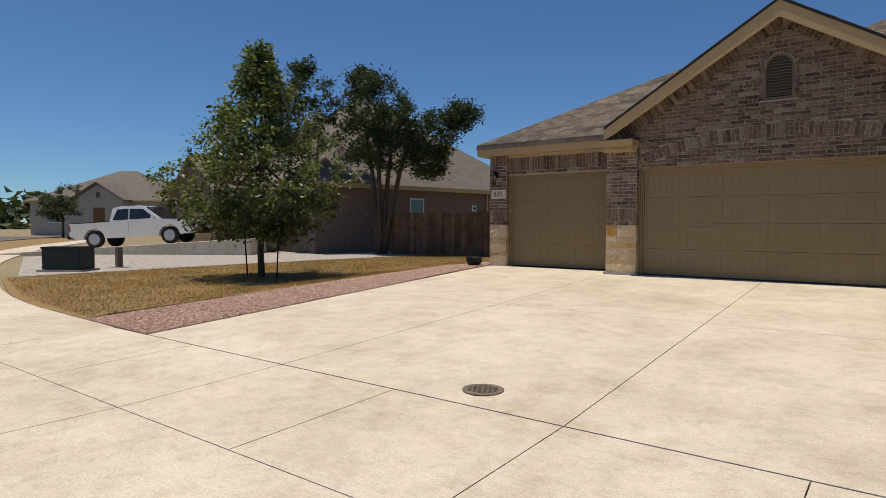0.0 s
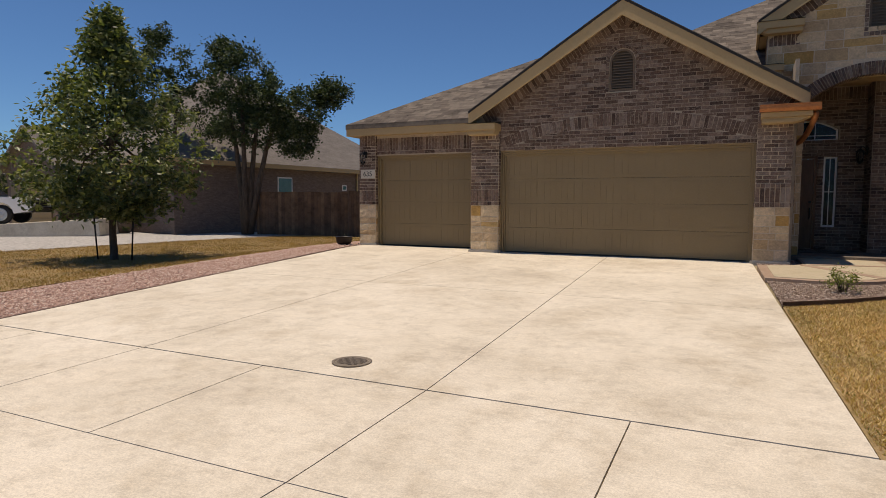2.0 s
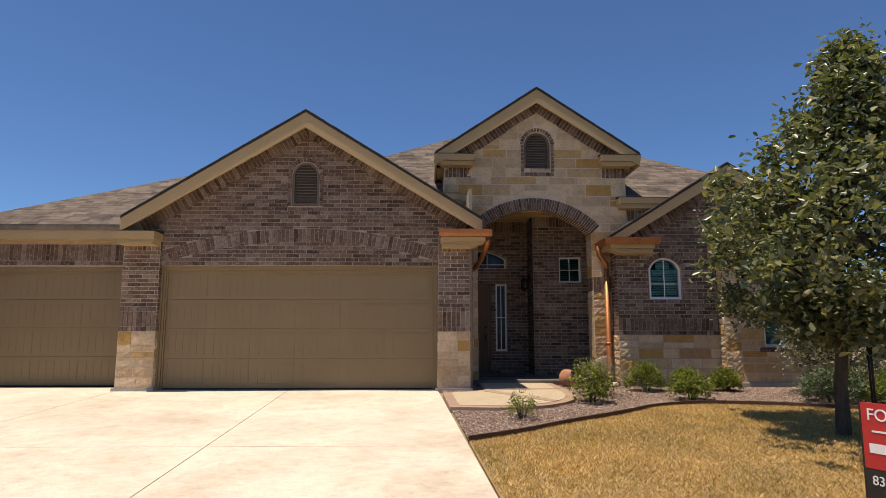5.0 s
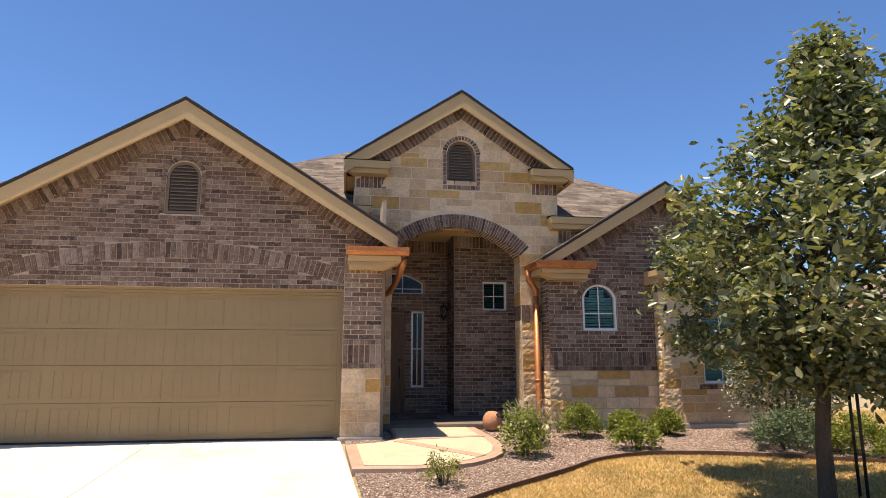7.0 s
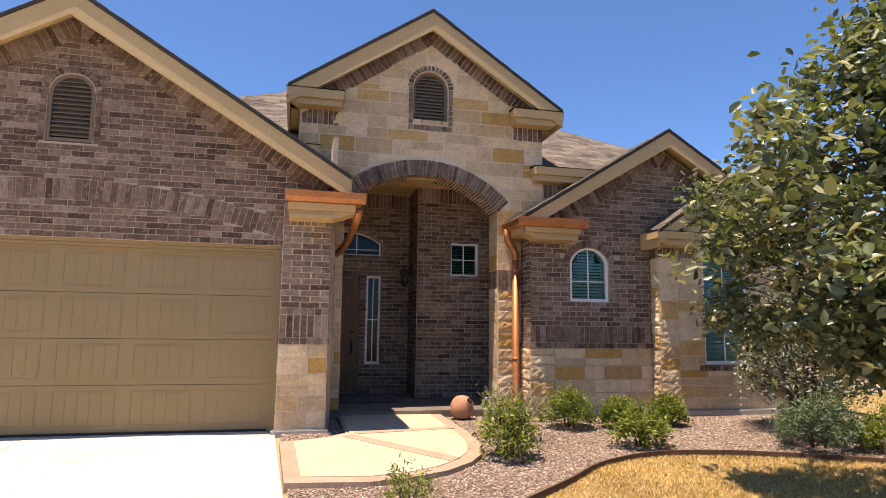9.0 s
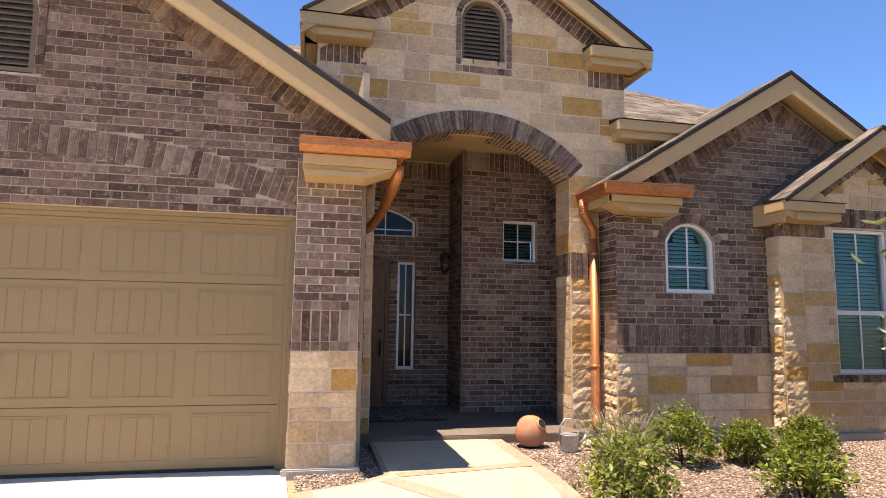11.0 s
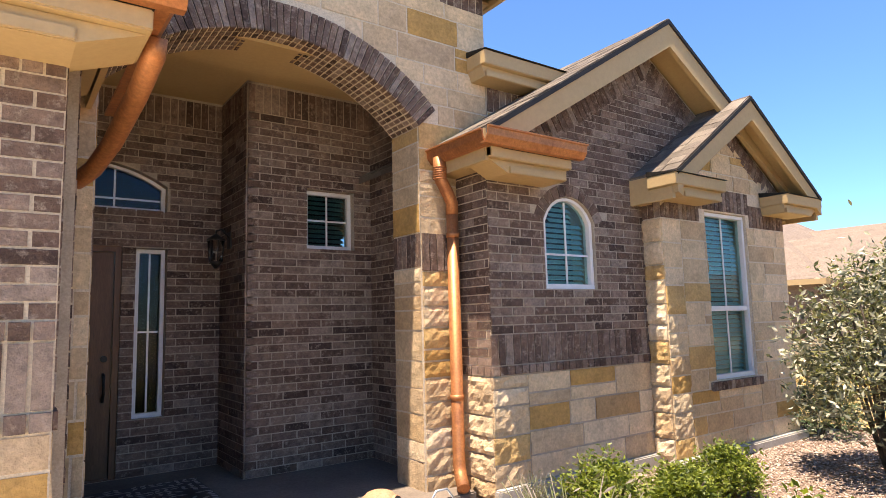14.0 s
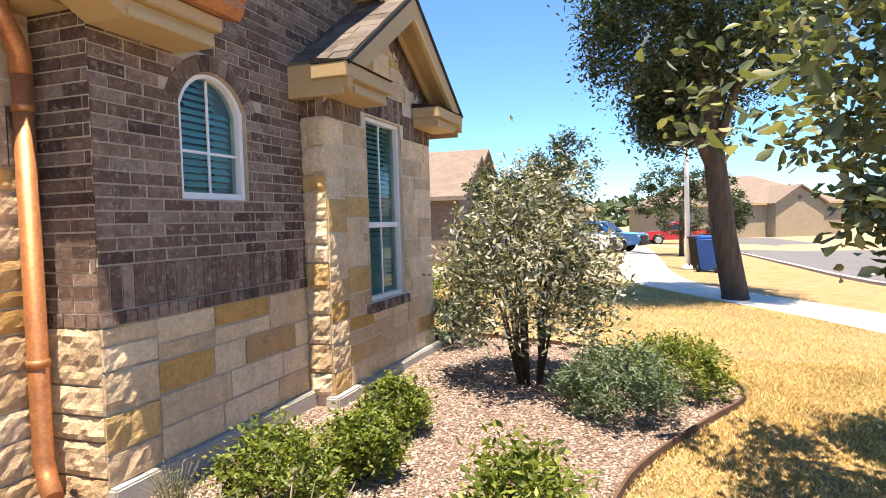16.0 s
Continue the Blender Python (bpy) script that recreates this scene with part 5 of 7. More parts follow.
gt = gutter("gutter", 1.44, 2.235, 11.54, 2.242, 13.0, 2.965, "copper gutter on the garage eave beside the porch")
part("downspout_elbow", tube([(2.29, 11.8, 2.97), (2.29, 11.83, 2.9), (2.27, 12.1, 2.8), (2.23, 12.5, 2.68), (2.18, 12.8, 2.6), (2.14, 12.9, 2.57), (2.11, 12.94, 2.55)], 0.048, 14), M_COPPER, gt, "ribbed copper elbow")
gt = gutter("gutter", 4.61, 5.51, 12.34, 4.60, 13.03, 2.965, "copper gutter on the wing eave")
part("downspout_elbow", tube([(4.55, 12.91, 3.0), (4.55, 12.91, 2.88), (4.56, 12.91, 2.82), (4.62, 12.92, 2.74), (4.68, 12.94, 2.66), (4.68, 12.94, 2.56)], 0.05, 14), M_COPPER, gt, "ribbed copper elbow")
part("downspout", tube([(4.68, 12.94, 2.58), (4.68, 12.94, 0.66), (4.67, 12.91, 0.58), (4.62, 12.81, 0.51)], 0.048, 16), M_COPPER, gt, "round copper downspout")
for zz in (1.15, 2.4):
    part("strap", lathe([(0.052, -0.02), (0.054, 0.0), (0.052, 0.02)], 16, None, (4.68, 12.94, zz)), M_COPPER, gt, "copper strap")
for i in range(6):
    part("rib", lathe([(0.051, -0.006), (0.057, 0.0), (0.051, 0.006)], 16, None, (4.55, 12.91, 2.83 + 0.018 * i)), M_COPPER, gt)


# ---- small things at the house ----
def lantern(name, at, rz, label):
    t = thing(name, label, "wall lamp", at, rz)
    part("back_plate", box(-0.05, 0.05, -0.02, 0.0, -0.02, 0.14, 0.006), M_METAL_DARK, t)
    part("arm", tube([(0, -0.01, 0.08), (0, -0.08, 0.16), (0, -0.13, 0.14), (0, -0.13, 0.1)], 0.01, 8), M_METAL_DARK, t)
    part("cap", lathe([(0.085, 0.05), (0.08, 0.065), (0.03, 0.1), (0.008, 0.12)], 8, None, (0, -0.13, 0)), M_METAL_DARK, t)
    part("lamp_glass", lathe([(0.055, -0.14), (0.07, 0.05)], 6, None, (0, -0.13, 0)), M_GLASS_CLEAR, t, "clear glass lantern body")
    for k in range(6):
        a = math.tau * k / 6
        part("bar", tube([(0.057 * math.cos(a), -0.13 + 0.057 * math.sin(a), -0.14), (0.072 * math.cos(a), -0.13 + 0.072 * math.sin(a), 0.05)], 0.005, 5), M_METAL_DARK, t)
    part("base", lathe([(0.012, -0.2), (0.04, -0.165), (0.062, -0.14)], 12, None, (0, -0.13, 0)), M_METAL_DARK, t)
    return t


lantern("wall_lantern", (-7.05, 12.48, 2.5), 0, "dark metal wall lantern on the brick garage pier")
lantern("wall_lantern", (3.495, 14.75, 2.45), -90, "dark metal wall lantern beside the entry door")


def lettering(text, size, mat, parent, m, name="lettering", thick=0.002):
    cu = bpy.data.curves.new(name, "FONT")
    cu.body, cu.size, cu.align_x, cu.align_y, cu.extrude = text, size, "CENTER", "CENTER", thick
    src = bpy.data.objects.new(name, cu)
    me = bpy.data.meshes.new_from_object(src)
    bpy.data.objects.remove(src)
    me.materials.clear()
    me.materials.append(mat)
    ob = new(name, me)
    ob.parent = parent
    ob.matrix_local = m
    return ob


def flat(name, c, rough=0.5):
    return surface(name, [(0.3, tuple(v * 0.95 for v in c)), (0.7, c)], 4, 60, rough, 0.0, grain=0.06)


M_INK_AND_HOLE = flat("black_ink_and_hole", (0.02, 0.02, 0.02))
plaque = thing("house_number_plaque", "cream stone house number plaque on the brick pier", "plaque", (-6.99, 12.49, 2.1))
part("tile", box(-0.2, 0.2, -0.02, 0.012, -0.105, 0.105, 0.006), flat("cream_tile", (0.72, 0.66, 0.54)), plaque)
lettering("635", 0.17, M_INK_AND_HOLE, plaque, pose(0, -0.022, -0.005, 90))
mat_ = thing("doormat", "black and grey patterned doormat on the porch floor", "doormat", (2.6, 14.2, PORCH + 0.002))
part("mat_base", box(-0.6, 0.6, -0.45, 0.45, 0, 0.012, 0.004), M_METAL_DARK, mat_)
M_MATGREY = flat("mat_grey", (0.42, 0.40, 0.37), 0.95)
bm = bmesh.new()
r2 = random.Random(4)
for i in range(-9, 10):
    for j in range(-7, 8):
        if r2.random() < 0.8:
            a, c, s_ = r2.uniform(0, 3.1), Vector((i * 0.063, j * 0.06, 0.0145)), 0.03
            bm.faces.new([bm.verts.new(c + Vector((math.cos(a + q) * s_ * k, math.sin(a + q) * s_ * k, 0))) for q, k in ((0, 1.3), (1.57, 0.6), (3.14, 1.3), (4.71, 0.6))])
tagged(part("mat_pattern", bm, M_MATGREY, mat_, "pale grey leaf pattern"), kind="stuff")

pot = thing("terracotta_pot", "round terracotta pot with a ribbed body and side hole", "pot", (3.80, 12.6, ramp_height(3.8, 12.6) + 0.02))
prof = [(0.07, 0.0)] + [((0.155 + (0.005 if i % 2 else -0.006)) * math.sin(math.radians(28 + i * 7.2)) ** 0.9, 0.15 - 0.15 * math.cos(math.radians(10 + i * 8.2))) for i in range(1, 19)] + [(0.05, 0.292), (0.03, 0.294)]
part("body", lathe(prof, 32), M_TERRACOTTA, pot)
rim = lathe([(0.045, 0.0), (0.055, 0.0), (0.058, 0.02), (0.05, 0.03)], 24)
o = part("mouth_rim", rim, M_TERRACOTTA, pot)
o.matrix_local = Matrix.Translation((0.060, -0.097, 0.217)) @ Vector((0.45, -0.72, 0.5)).to_track_quat("Z", "Y").to_matrix().to_4x4()
# solid black disc paints the shade of the pot's hollow
o = part("mouth", lathe([(0.046, 0.0), (0.046, 0.026)], 24), M_INK_AND_HOLE, pot, "black disc painting the shade inside the pot")
o.matrix_local = Matrix.Translation((0.0625, -0.1005, 0.2195)) @ Vector((0.45, -0.72, 0.5)).to_track_quat("Z", "Y").to_matrix().to_4x4()

can = thing("watering_can", "galvanised metal watering can with an arched handle", "watering can", (4.1, 12.35, 0.385))
part("body", lathe([(0.085, 0), (0.088, 0.01), (0.095, 0.15), (0.099, 0.155), (0.09, 0.157), (0.085, 0.15)], 24), M_GALV, can)
part("handle", tube([(-0.095, 0, 0.14), (-0.09, 0, 0.24), (-0.04, 0, 0.30), (0.04, 0, 0.30), (0.09, 0, 0.24), (0.095, 0, 0.14)], 0.008, 8), M_GALV, can)
part("spout", tube([(0.08, 0, 0.03), (0.16, 0, 0.1), (0.2, 0, 0.17)], 0.018, 10, None, 0.7), M_GALV, can)
sb = thing("splash_block", "pale broken limestone splash stones under the downspout", "stones", (4.5, 12.45, 0.39))
for i, (x, y, s_) in enumerate(((0, 0, 0.11), (0.13, 0.06, 0.09), (-0.1, 0.08, 0.07), (0.06, -0.12, 0.08))):
    bm = bmesh.new()
    bmesh.ops.create_icosphere(bm, subdivisions=2, radius=s_)
    for v in bm.verts:
        v.co *= 1 + 0.35 * noise.noise(v.co * 9 + Vector((i * 5, 0, 0)))
        v.co.z *= 0.5
        v.co += Vector((x, y, s_ * 0.3))
    part("stone", bm, M_MORTAR_LIGHT, sb)
bp = thing("black_planter", "low black round planter at the garage corner", "planter", (-7.5, 12.2, ramp_height(-7.5, 12.2)))
part("bowl", lathe([(0.14, 0), (0.19, 0.1), (0.2, 0.2), (0.21, 0.21), (0.17, 0.2), (0.15, 0.15)], 24), M_METAL_DARK, bp)

mh = thing("manhole_cover", "round cast-iron cover set in the driveway", "manhole cover", (-1.62, 3.81, ramp_height(0, 3.81) + 0.004))
part("ring", lathe([(0.165, 0.0), (0.165, 0.008), (0.14, 0.008), (0.14, 0.003)], 40), M_IRON, mh)
part("lid", lathe([(0.137, 0.0), (0.137, 0.006)], 40), M_IRON, mh)
for k in range(9):
    v = 0.115 * (k - 4) / 4.5
    hw = math.sqrt(0.122 ** 2 - v ** 2)
    part("rib", box(-hw, hw, v - 0.005, v + 0.005, 0.006, 0.011), M_IRON, mh)

# entry walk in stamped concrete with a stained border
WALK = [(1.57, 9.74), (2.25, 9.67), (2.62, 9.75), (2.96, 9.92), (3.24, 10.17), (3.42, 10.45), (3.55, 10.9), (3.58, 11.4), (3.55, 12.0), (3.56, 12.82), (2.2, 12.82), (2.2, 11.62), (1.95, 11.4), (1.5, 11.24)]
walk_ = thing("walkway", "tan stamped-concrete entry walk with a reddish border", "walkway", kind="structure")
cx_, cy_ = 2.5, 11.2
inner = [(cx_ + (x - cx_) * 0.86, cy_ + (y - cy_) * (0.90 if y < 12.6 else 1.0)) for x, y in WALK]


def raised(poly, top, sink=0.2):
    bm = prism(poly, "z", 0.0, 1.0)
    for v in bm.verts:
        v.co.z = ramp_height(0, v.co.y) + (top if v.co.z > 0.5 else top - sink)
    return bm


part("border", raised(WALK, 0.05), M_STEPBAND, walk_, "reddish stained border band")
part("field", raised(inner, 0.056), M_STEPSTONE, walk_, "tan stamped field")
for a, b, wd in (((2.2, 11.45), (3.1, 10.25), 0.16), ((2.3, 11.55), (3.45, 11.72), 0.12)):
    d = Vector((b[0] - a[0], b[1] - a[1])).normalized()
    q = Vector((-d.y, d.x)) * wd / 2
    part("cross_band", raised([(a[0] - q.x, a[1] - q.y), (b[0] - q.x, b[1] - q.y), (b[0] + q.x, b[1] + q.y), (a[0] + q.x, a[1] + q.y)], 0.061), M_STEPBAND, walk_, "reddish stained cross band")

# bed edging
edge = along_line(BED_EDGE, 90)
bm = bmesh.new()
for (x0, y0), (x1, y1) in zip(edge, edge[1:]):
    d = Vector((y1 - y0, x0 - x1)).normalized() * 0.009
    z0, z1 = ramp_height(x0, y0), ramp_height(x1, y1)
    vs = [bm.verts.new(p) for p in ((x0 - d.x, y0 - d.y, z0 - 0.05), (x1 - d.x, y1 - d.y, z1 - 0.05), (x1 - d.x, y1 - d.y, z1 + 0.055), (x0 - d.x, y0 - d.y, z0 + 0.055),
                                    (x0 + d.x, y0 + d.y, z0 - 0.05), (x1 + d.x, y1 + d.y, z1 - 0.05), (x1 + d.x, y1 + d.y, z1 + 0.055), (x0 + d.x, y0 + d.y, z0 + 0.055))]
    for q in ((0, 1, 2, 3), (7, 6, 5, 4), (3, 2, 6, 7)):
        bm.faces.new([vs[i] for i in q])
M_RUST = surface("rusted_steel", [(0.3, (0.09, 0.05, 0.03)), (0.7, (0.15, 0.085, 0.05))], 6, 60, 0.85, 0.3)
tagged(mesh_object("bed_edging", bm, M_RUST), "rusty steel edging between mulch and lawn", "edging", kind="structure")

# for-sale sign
sign = thing("for_sale_sign", "red and black for-sale sign panel on a metal frame", "sign", (3.76, 4.40, 0.0), math.degrees(math.atan2(4.2 - 4.67, 3.72 - 3.55)))
M_RED = flat("sign_red", (0.50, 0.035, 0.03))
M_BLK = flat("sign_black", (0.025, 0.022, 0.022))
M_WHT = flat("sign_white", (0.8, 0.8, 0.78))
part("panel_top", box(-0.225, 0.225, -0.008, 0.008, 0.58, 0.93, 0.002), M_RED, sign, "red upper panel")
part("panel_bottom", box(-0.225, 0.225, -0.008, 0.008, 0.25, 0.578, 0.002), M_BLK, sign, "black lower panel")
part("rider", box(-0.225, 0.225, -0.008, 0.008, 0.08, 0.24, 0.002), M_BLK, sign, "black rider panel")
for x in (-0.231, 0.231):
    part("post", box(x - 0.006, x + 0.006, -0.006, 0.006, -0.1, 0.94), M_METAL_DARK, sign)
lettering("FOR SALE", 0.09, M_WHT, sign, pose(0, -0.0095, 0.865, 90))
lettering("830.708.9252", 0.07, M_WHT, sign, pose(0, -0.0095, 0.52, 90))
lettering("830.708.9252", 0.055, M_WHT, sign, pose(0, -0.0095, 0.115, 90))
for x0, x1, z0, z1 in ((-0.17, 0.17, 0.775, 0.785), (-0.19, 0.19, 0.665, 0.715), (-0.14, 0.02, 0.36, 0.395), (-0.14, 0.06, 0.335, 0.345), (-0.2, 0.2, 0.175, 0.215)):
    part("text_bar", box(x0, x1, -0.0105, -0.0085, z0, z1), M_WHT, sign)


# ---- plants ----
def leaf_mesh(name, centres, size, gen, mat, parent=None, droop=0.3, slim=0.45, fold=0.25, six=False, up=0.35):
    """One mesh of many single leaves: each a folded blade at a centre, turned at random."""
    n = len(centres)
    C = np.asarray(centres, float)
    d = gen.normal(size=(n, 3))
    d[:, 2] = d[:, 2] * 0.6 - droop
    d /= np.linalg.norm(d, axis=1)[:, None]
    w = gen.normal(size=(n, 3))
    w[:, 2] *= up
    w -= d * np.sum(w * d, axis=1)[:, None]
    w /= np.linalg.norm(w, axis=1)[:, None]
    nn = np.cross(d, w)
    L = (size * gen.uniform(0.6, 1.25, n))[:, None]
    W = L * slim
    if six:
        V = np.stack([C, C + d * L * 0.35 + w * W * 0.42 + nn * W * fold, C + d * L * 0.72 + w * W * 0.5 + nn * W * fold, C + d * L - nn * W * 0.15,
                      C + d * L * 0.72 - w * W * 0.5 + nn * W * fold, C + d * L * 0.35 - w * W * 0.42 + nn * W * fold], axis=1)
        V = V.reshape(-1, 3)
        k = np.arange(n) * 6
        faces = np.concatenate([np.stack([k, k + 1, k + 2, k + 3], 1), np.stack([k, k + 3, k + 4, k + 5], 1)])
    else:
        V = np.stack([C, C + d * L * 0.5 + w * W * 0.5 + nn * W * fold, C + d * L, C + d * L * 0.5 - w * W * 0.5 + nn * W * fold], axis=1).reshape(-1, 3)
        k = np.arange(n) * 4
        faces = np.concatenate([np.stack([k, k + 1, k + 2], 1), np.stack([k, k + 2, k + 3], 1)])
    ob = quick_mesh(name, V, faces, mat)
    if parent:
        ob.parent = parent
    return ob


def clumps(gen, n, per, shape, spread):
    """Leaf places: clump centres from shape(gen), each with leaves scattered round it."""
    out = []
    for _ in range(n):
        c = shape(gen)
        out.append(c + gen.normal(size=(per, 3)) * spread * gen.uniform(0.6, 1.3))
    return np.concatenate(out)


def limbs(gen, base, fork, ends, r0, parent, mat=None):
    """A tapered trunk to the fork and limbs to the ends."""
    b, fk = Vector(base), Vector(fork)
    pts = [b + (fk - b) * (i / 5) + Vector((gen.normal() * 0.02, gen.normal() * 0.02, 0)) * (0 if i in (0,) else 1) for i in range(6)]
    bm = tube([b + Vector((0, 0, -0.1))] + pts, r0, 12, None, 0.62)
    for v in bm.verts:
        h = v.co.z - b.z
        if h < 0.25:
            k = 1 + 0.5 * max(0, 0.25 - h)
            v.co.x, v.co.y = b.x + (v.co.x - b.x) * k, b.y + (v.co.y - b.y) * k
    part("trunk", bm, mat or M_BARK, parent)
    for e in ends:
        e = Vector(e)
        s = b + (fk - b) * gen.uniform(0.72, 1.0)
        mid_ = s.lerp(e, 0.5) + Vector((gen.normal(), gen.normal(), abs(gen.normal()))) * 0.12 * (e - s).length * 0.5
        part("limb", tube([s, s.lerp(mid_, 0.5), mid_, mid_.lerp(e, 0.5) + Vector((0, 0, 0.03)), e], r0 * gen.uniform(0.3, 0.5), 7, None, 0.25), mat or M_BARK, parent)


def cone_shape(cx, cy, z0, z1, radius, low=0.25, power=0.8):
    """Clump places in a pointed crown, denser near the outside, widest at a share of its height."""
    def pick(gen):
        while True:
            t = gen.uniform(0, 1) ** 1.25
            r = radius * (min(1.0, (t + 0.12) / (low + 0.12)) if t < low else ((1 - t) / (1 - low)) ** power) + 0.08
            a = gen.uniform(0, math.tau)
            r *= 1 + 0.24 * math.sin(3 * a + 9 * t) + 0.2 * math.sin(5 * a - 14 * t)
            k = math.sqrt(gen.uniform(0.12, 1.0))
            return np.array((cx + r * k * math.cos(a), cy + r * k * math.sin(a), z0 + (z1 - z0) * t))
    return pick


def blob_shape(lobes):
    """Clump places near the surfaces of several lobes (x, y, z, rx, rz)."""
    def pick(gen):
        x, y, z, rx, rz = lobes[gen.integers(len(lobes))]
        v = gen.normal(size=3)
        v /= np.linalg.norm(v)
        k = gen.uniform(0.45, 1.0) ** 0.5
        return np.array((x + v[0] * rx * k, y + v[1] * rx * k, z + v[2] * rz * k))
    return pick


GEN = np.random.default_rng(12)
# oak on the front lawn
g0 = ramp_height(5.8, 8.0)
oak = thing("oak_tree", "oak tree with glossy broad green leaves on the dry lawn", "tree")
shape = cone_shape(6.05, 7.75, 1.35, 4.5, 1.72, 0.28, 1.1)
ENDS = [shape(GEN) for _ in range(16)]
LOW = [(5.6, 9.1, 2.65, 0.34, 0.4), (5.75, 8.95, 3.1, 0.4, 0.35), (5.15, 9.15, 2.72, 0.24, 0.2), (5.25, 8.95, 2.3, 0.28, 0.26), (5.2, 9.12, 1.82, 0.22, 0.16), (5.45, 8.9, 2.6, 0.36, 0.4), (5.4, 8.8, 1.6, 0.24, 0.14)]
limbs(GEN, (5.8, 8.0, g0), (5.92, 7.98, 3.0), ENDS + [(6.05, 8.0, 4.3)] + [v[:3] for v in LOW[:4]], 0.075, oak)
leaf_mesh("low_branch_foliage", np.concatenate([clumps(GEN, 150, 22, blob_shape(LOW), 0.075)] + [np.array(e) + GEN.normal(size=(60, 3)) * 0.13 for e in ENDS]), 0.075, GEN, M_OAK, oak, 0.25, 0.5, 0.2, True)
leaf_mesh("crown", clumps(GEN, 500, 44, shape, 0.105), 0.10, GEN, M_OAK, oak, 0.25, 0.5, 0.2, True)
twigs = bmesh.new()
for _ in range(120):
    e = shape(GEN)
    s = np.array((5.82, 8.0, max(1.5, e[2] - 0.7)))
    e = s + (e - s) * 0.82
    tube([s + (e - s) * 0.35, s + (e - s) * 0.7 + np.array((0, 0, 0.05)), e], 0.008, 4, twigs, 0.5)
part("twig", twigs, M_BARK, oak)
tagged(oak.children[-1], kind="stuff")
for dx, dy in ((0.25, -0.18), (0.42, 0.1)):
    st = thing("tree_stake", "thin dark metal tree stake in the lawn", "stake", (5.8 + dx, 8.0 + dy, g0))
    part("rod", tube([(0, 0, -0.05), (0.0, 0.0, 1.35)], 0.014, 8), M_METAL_DARK, st)

# young tree on the west lawn with two stakes
g1_ = ramp_height(-11.6, 9.05)
young = thing("young_tree", "young staked oak tree on the brown lawn", "tree")
shape = cone_shape(-11.6, 9.05, 1.1, 5.5, 2.1, 0.24, 1.05)
limbs(GEN, (-11.6, 9.05, g1_), (-11.6, 9.05, 3.2), [shape(GEN) for _ in range(16)] + [(-11.6, 9.05, 5.5)], 0.085, young)
leaf_mesh("crown", clumps(GEN, 640, 34, shape, 0.11), 0.135, GEN, M_YOUNG, young, 0.25, 0.5, 0.2)
for dx, dy, lean in ((-0.42, -0.1, -0.12), (0.42, 0.12, 0.10)):
    st = thing("tree_stake", "leaning dark metal stake beside the young tree", "stake", (-11.6 + dx, 9.05 + dy, g1_))
    part("rod", tube([(0, 0, -0.05), (lean, 0, 1.15)], 0.018, 8), M_METAL_DARK, st)


def cedar(at, h, lobes, trunks, n, label):
    t = thing("cedar_tree", label, "tree")
    x, y = at
    z = ramp_height(x, y)
    for k, (dx, dy) in enumerate(trunks):
        top = Vector((x + dx * 3.2, y + dy * 3.2, z + h * 0.62))
        part("trunk", tube([(x + dx * 0.3, y + dy * 0.3, z - 0.1), (x + dx, y + dy, z + h * 0.2), (x + dx * 1.9, y + dy * 1.9, z + h * 0.42), top], 0.15, 9, None, 0.4), M_BARK, t)
    pick = blob_shape([(x + a, y + b, z + c, r, r2) for a, b, c, r, r2 in lobes])
    leaf_mesh("crown", clumps(GEN, int(n * 1.2), 70, pick, 0.15), 0.15, GEN, M_CEDAR, t, 0.05, 0.5, 0.2)
    return t


cedar((-17.0, 19.0), 8.3, [(-0.2, 0, 6.2, 1.5, 1.3), (0.9, 0.3, 5.3, 1.4, 1.1), (-1.5, 0.2, 5.0, 1.2, 1.0), (2.2, 0.7, 4.9, 1.1, 0.9), (3.3, 1.2, 5.6, 0.7, 0.6), (0.2, 0, 4.4, 1.5, 0.8), (1.9, 0.9, 3.9, 0.9, 0.6), (-0.9, 0, 7.3, 0.6, 0.6)],
      [(-0.25, 0), (0.15, 0.1), (0.4, 0.2), (0.05, -0.1)], 330, "multi-stemmed dark green cedar tree beside the fence")
cedar((-20.0, 17.8), 8.6, [(0, 0, 7.2, 0.9, 0.9), (-1.1, -0.3, 6.4, 0.8, 0.7), (0.8, 0.2, 6.2, 0.8, 0.6), (0.1, 0, 5.0, 0.8, 0.6), (-0.5, 0, 8.0, 0.5, 0.4), (-1.2, -0.4, 4.8, 0.6, 0.5)],
      [(-0.05, 0), (0.12, 0.05)], 95, "tall dark green cedar tree in the gravel yard")

# big live oak by the pavement
lo = thing("live_oak_tree", "large leaning live oak with rough grey bark", "tree")
z = ramp_height(14.95, 8.8)
part("trunk", tube([(14.97, 8.78, z - 0.1), (14.95, 8.8, z + 0.15), (14.8, 8.98, z + 1.2), (14.65, 9.1, z + 2.2), (14.6, 9.2, z + 3.2), (14.45, 9.4, z + 4.8)], 0.25, 16, None, 0.6), M_BARK, lo)
LOBES = [(14.0, 9.8, 5.3, 1.6, 1.3), (14.9, 8.8, 6.2, 1.9, 1.5), (13.1, 10.1, 6.1, 1.4, 1.2), (15.9, 8.9, 5.1, 1.5, 1.2), (14.1, 8.3, 4.8, 1.0, 0.8), (13.6, 10.4, 4.7, 0.9, 0.9), (15.5, 9.6, 4.0, 0.9, 0.8), (14.3, 9.2, 7.7, 2.1, 1.3), (14.6, 9.9, 3.7, 0.6, 0.6)]
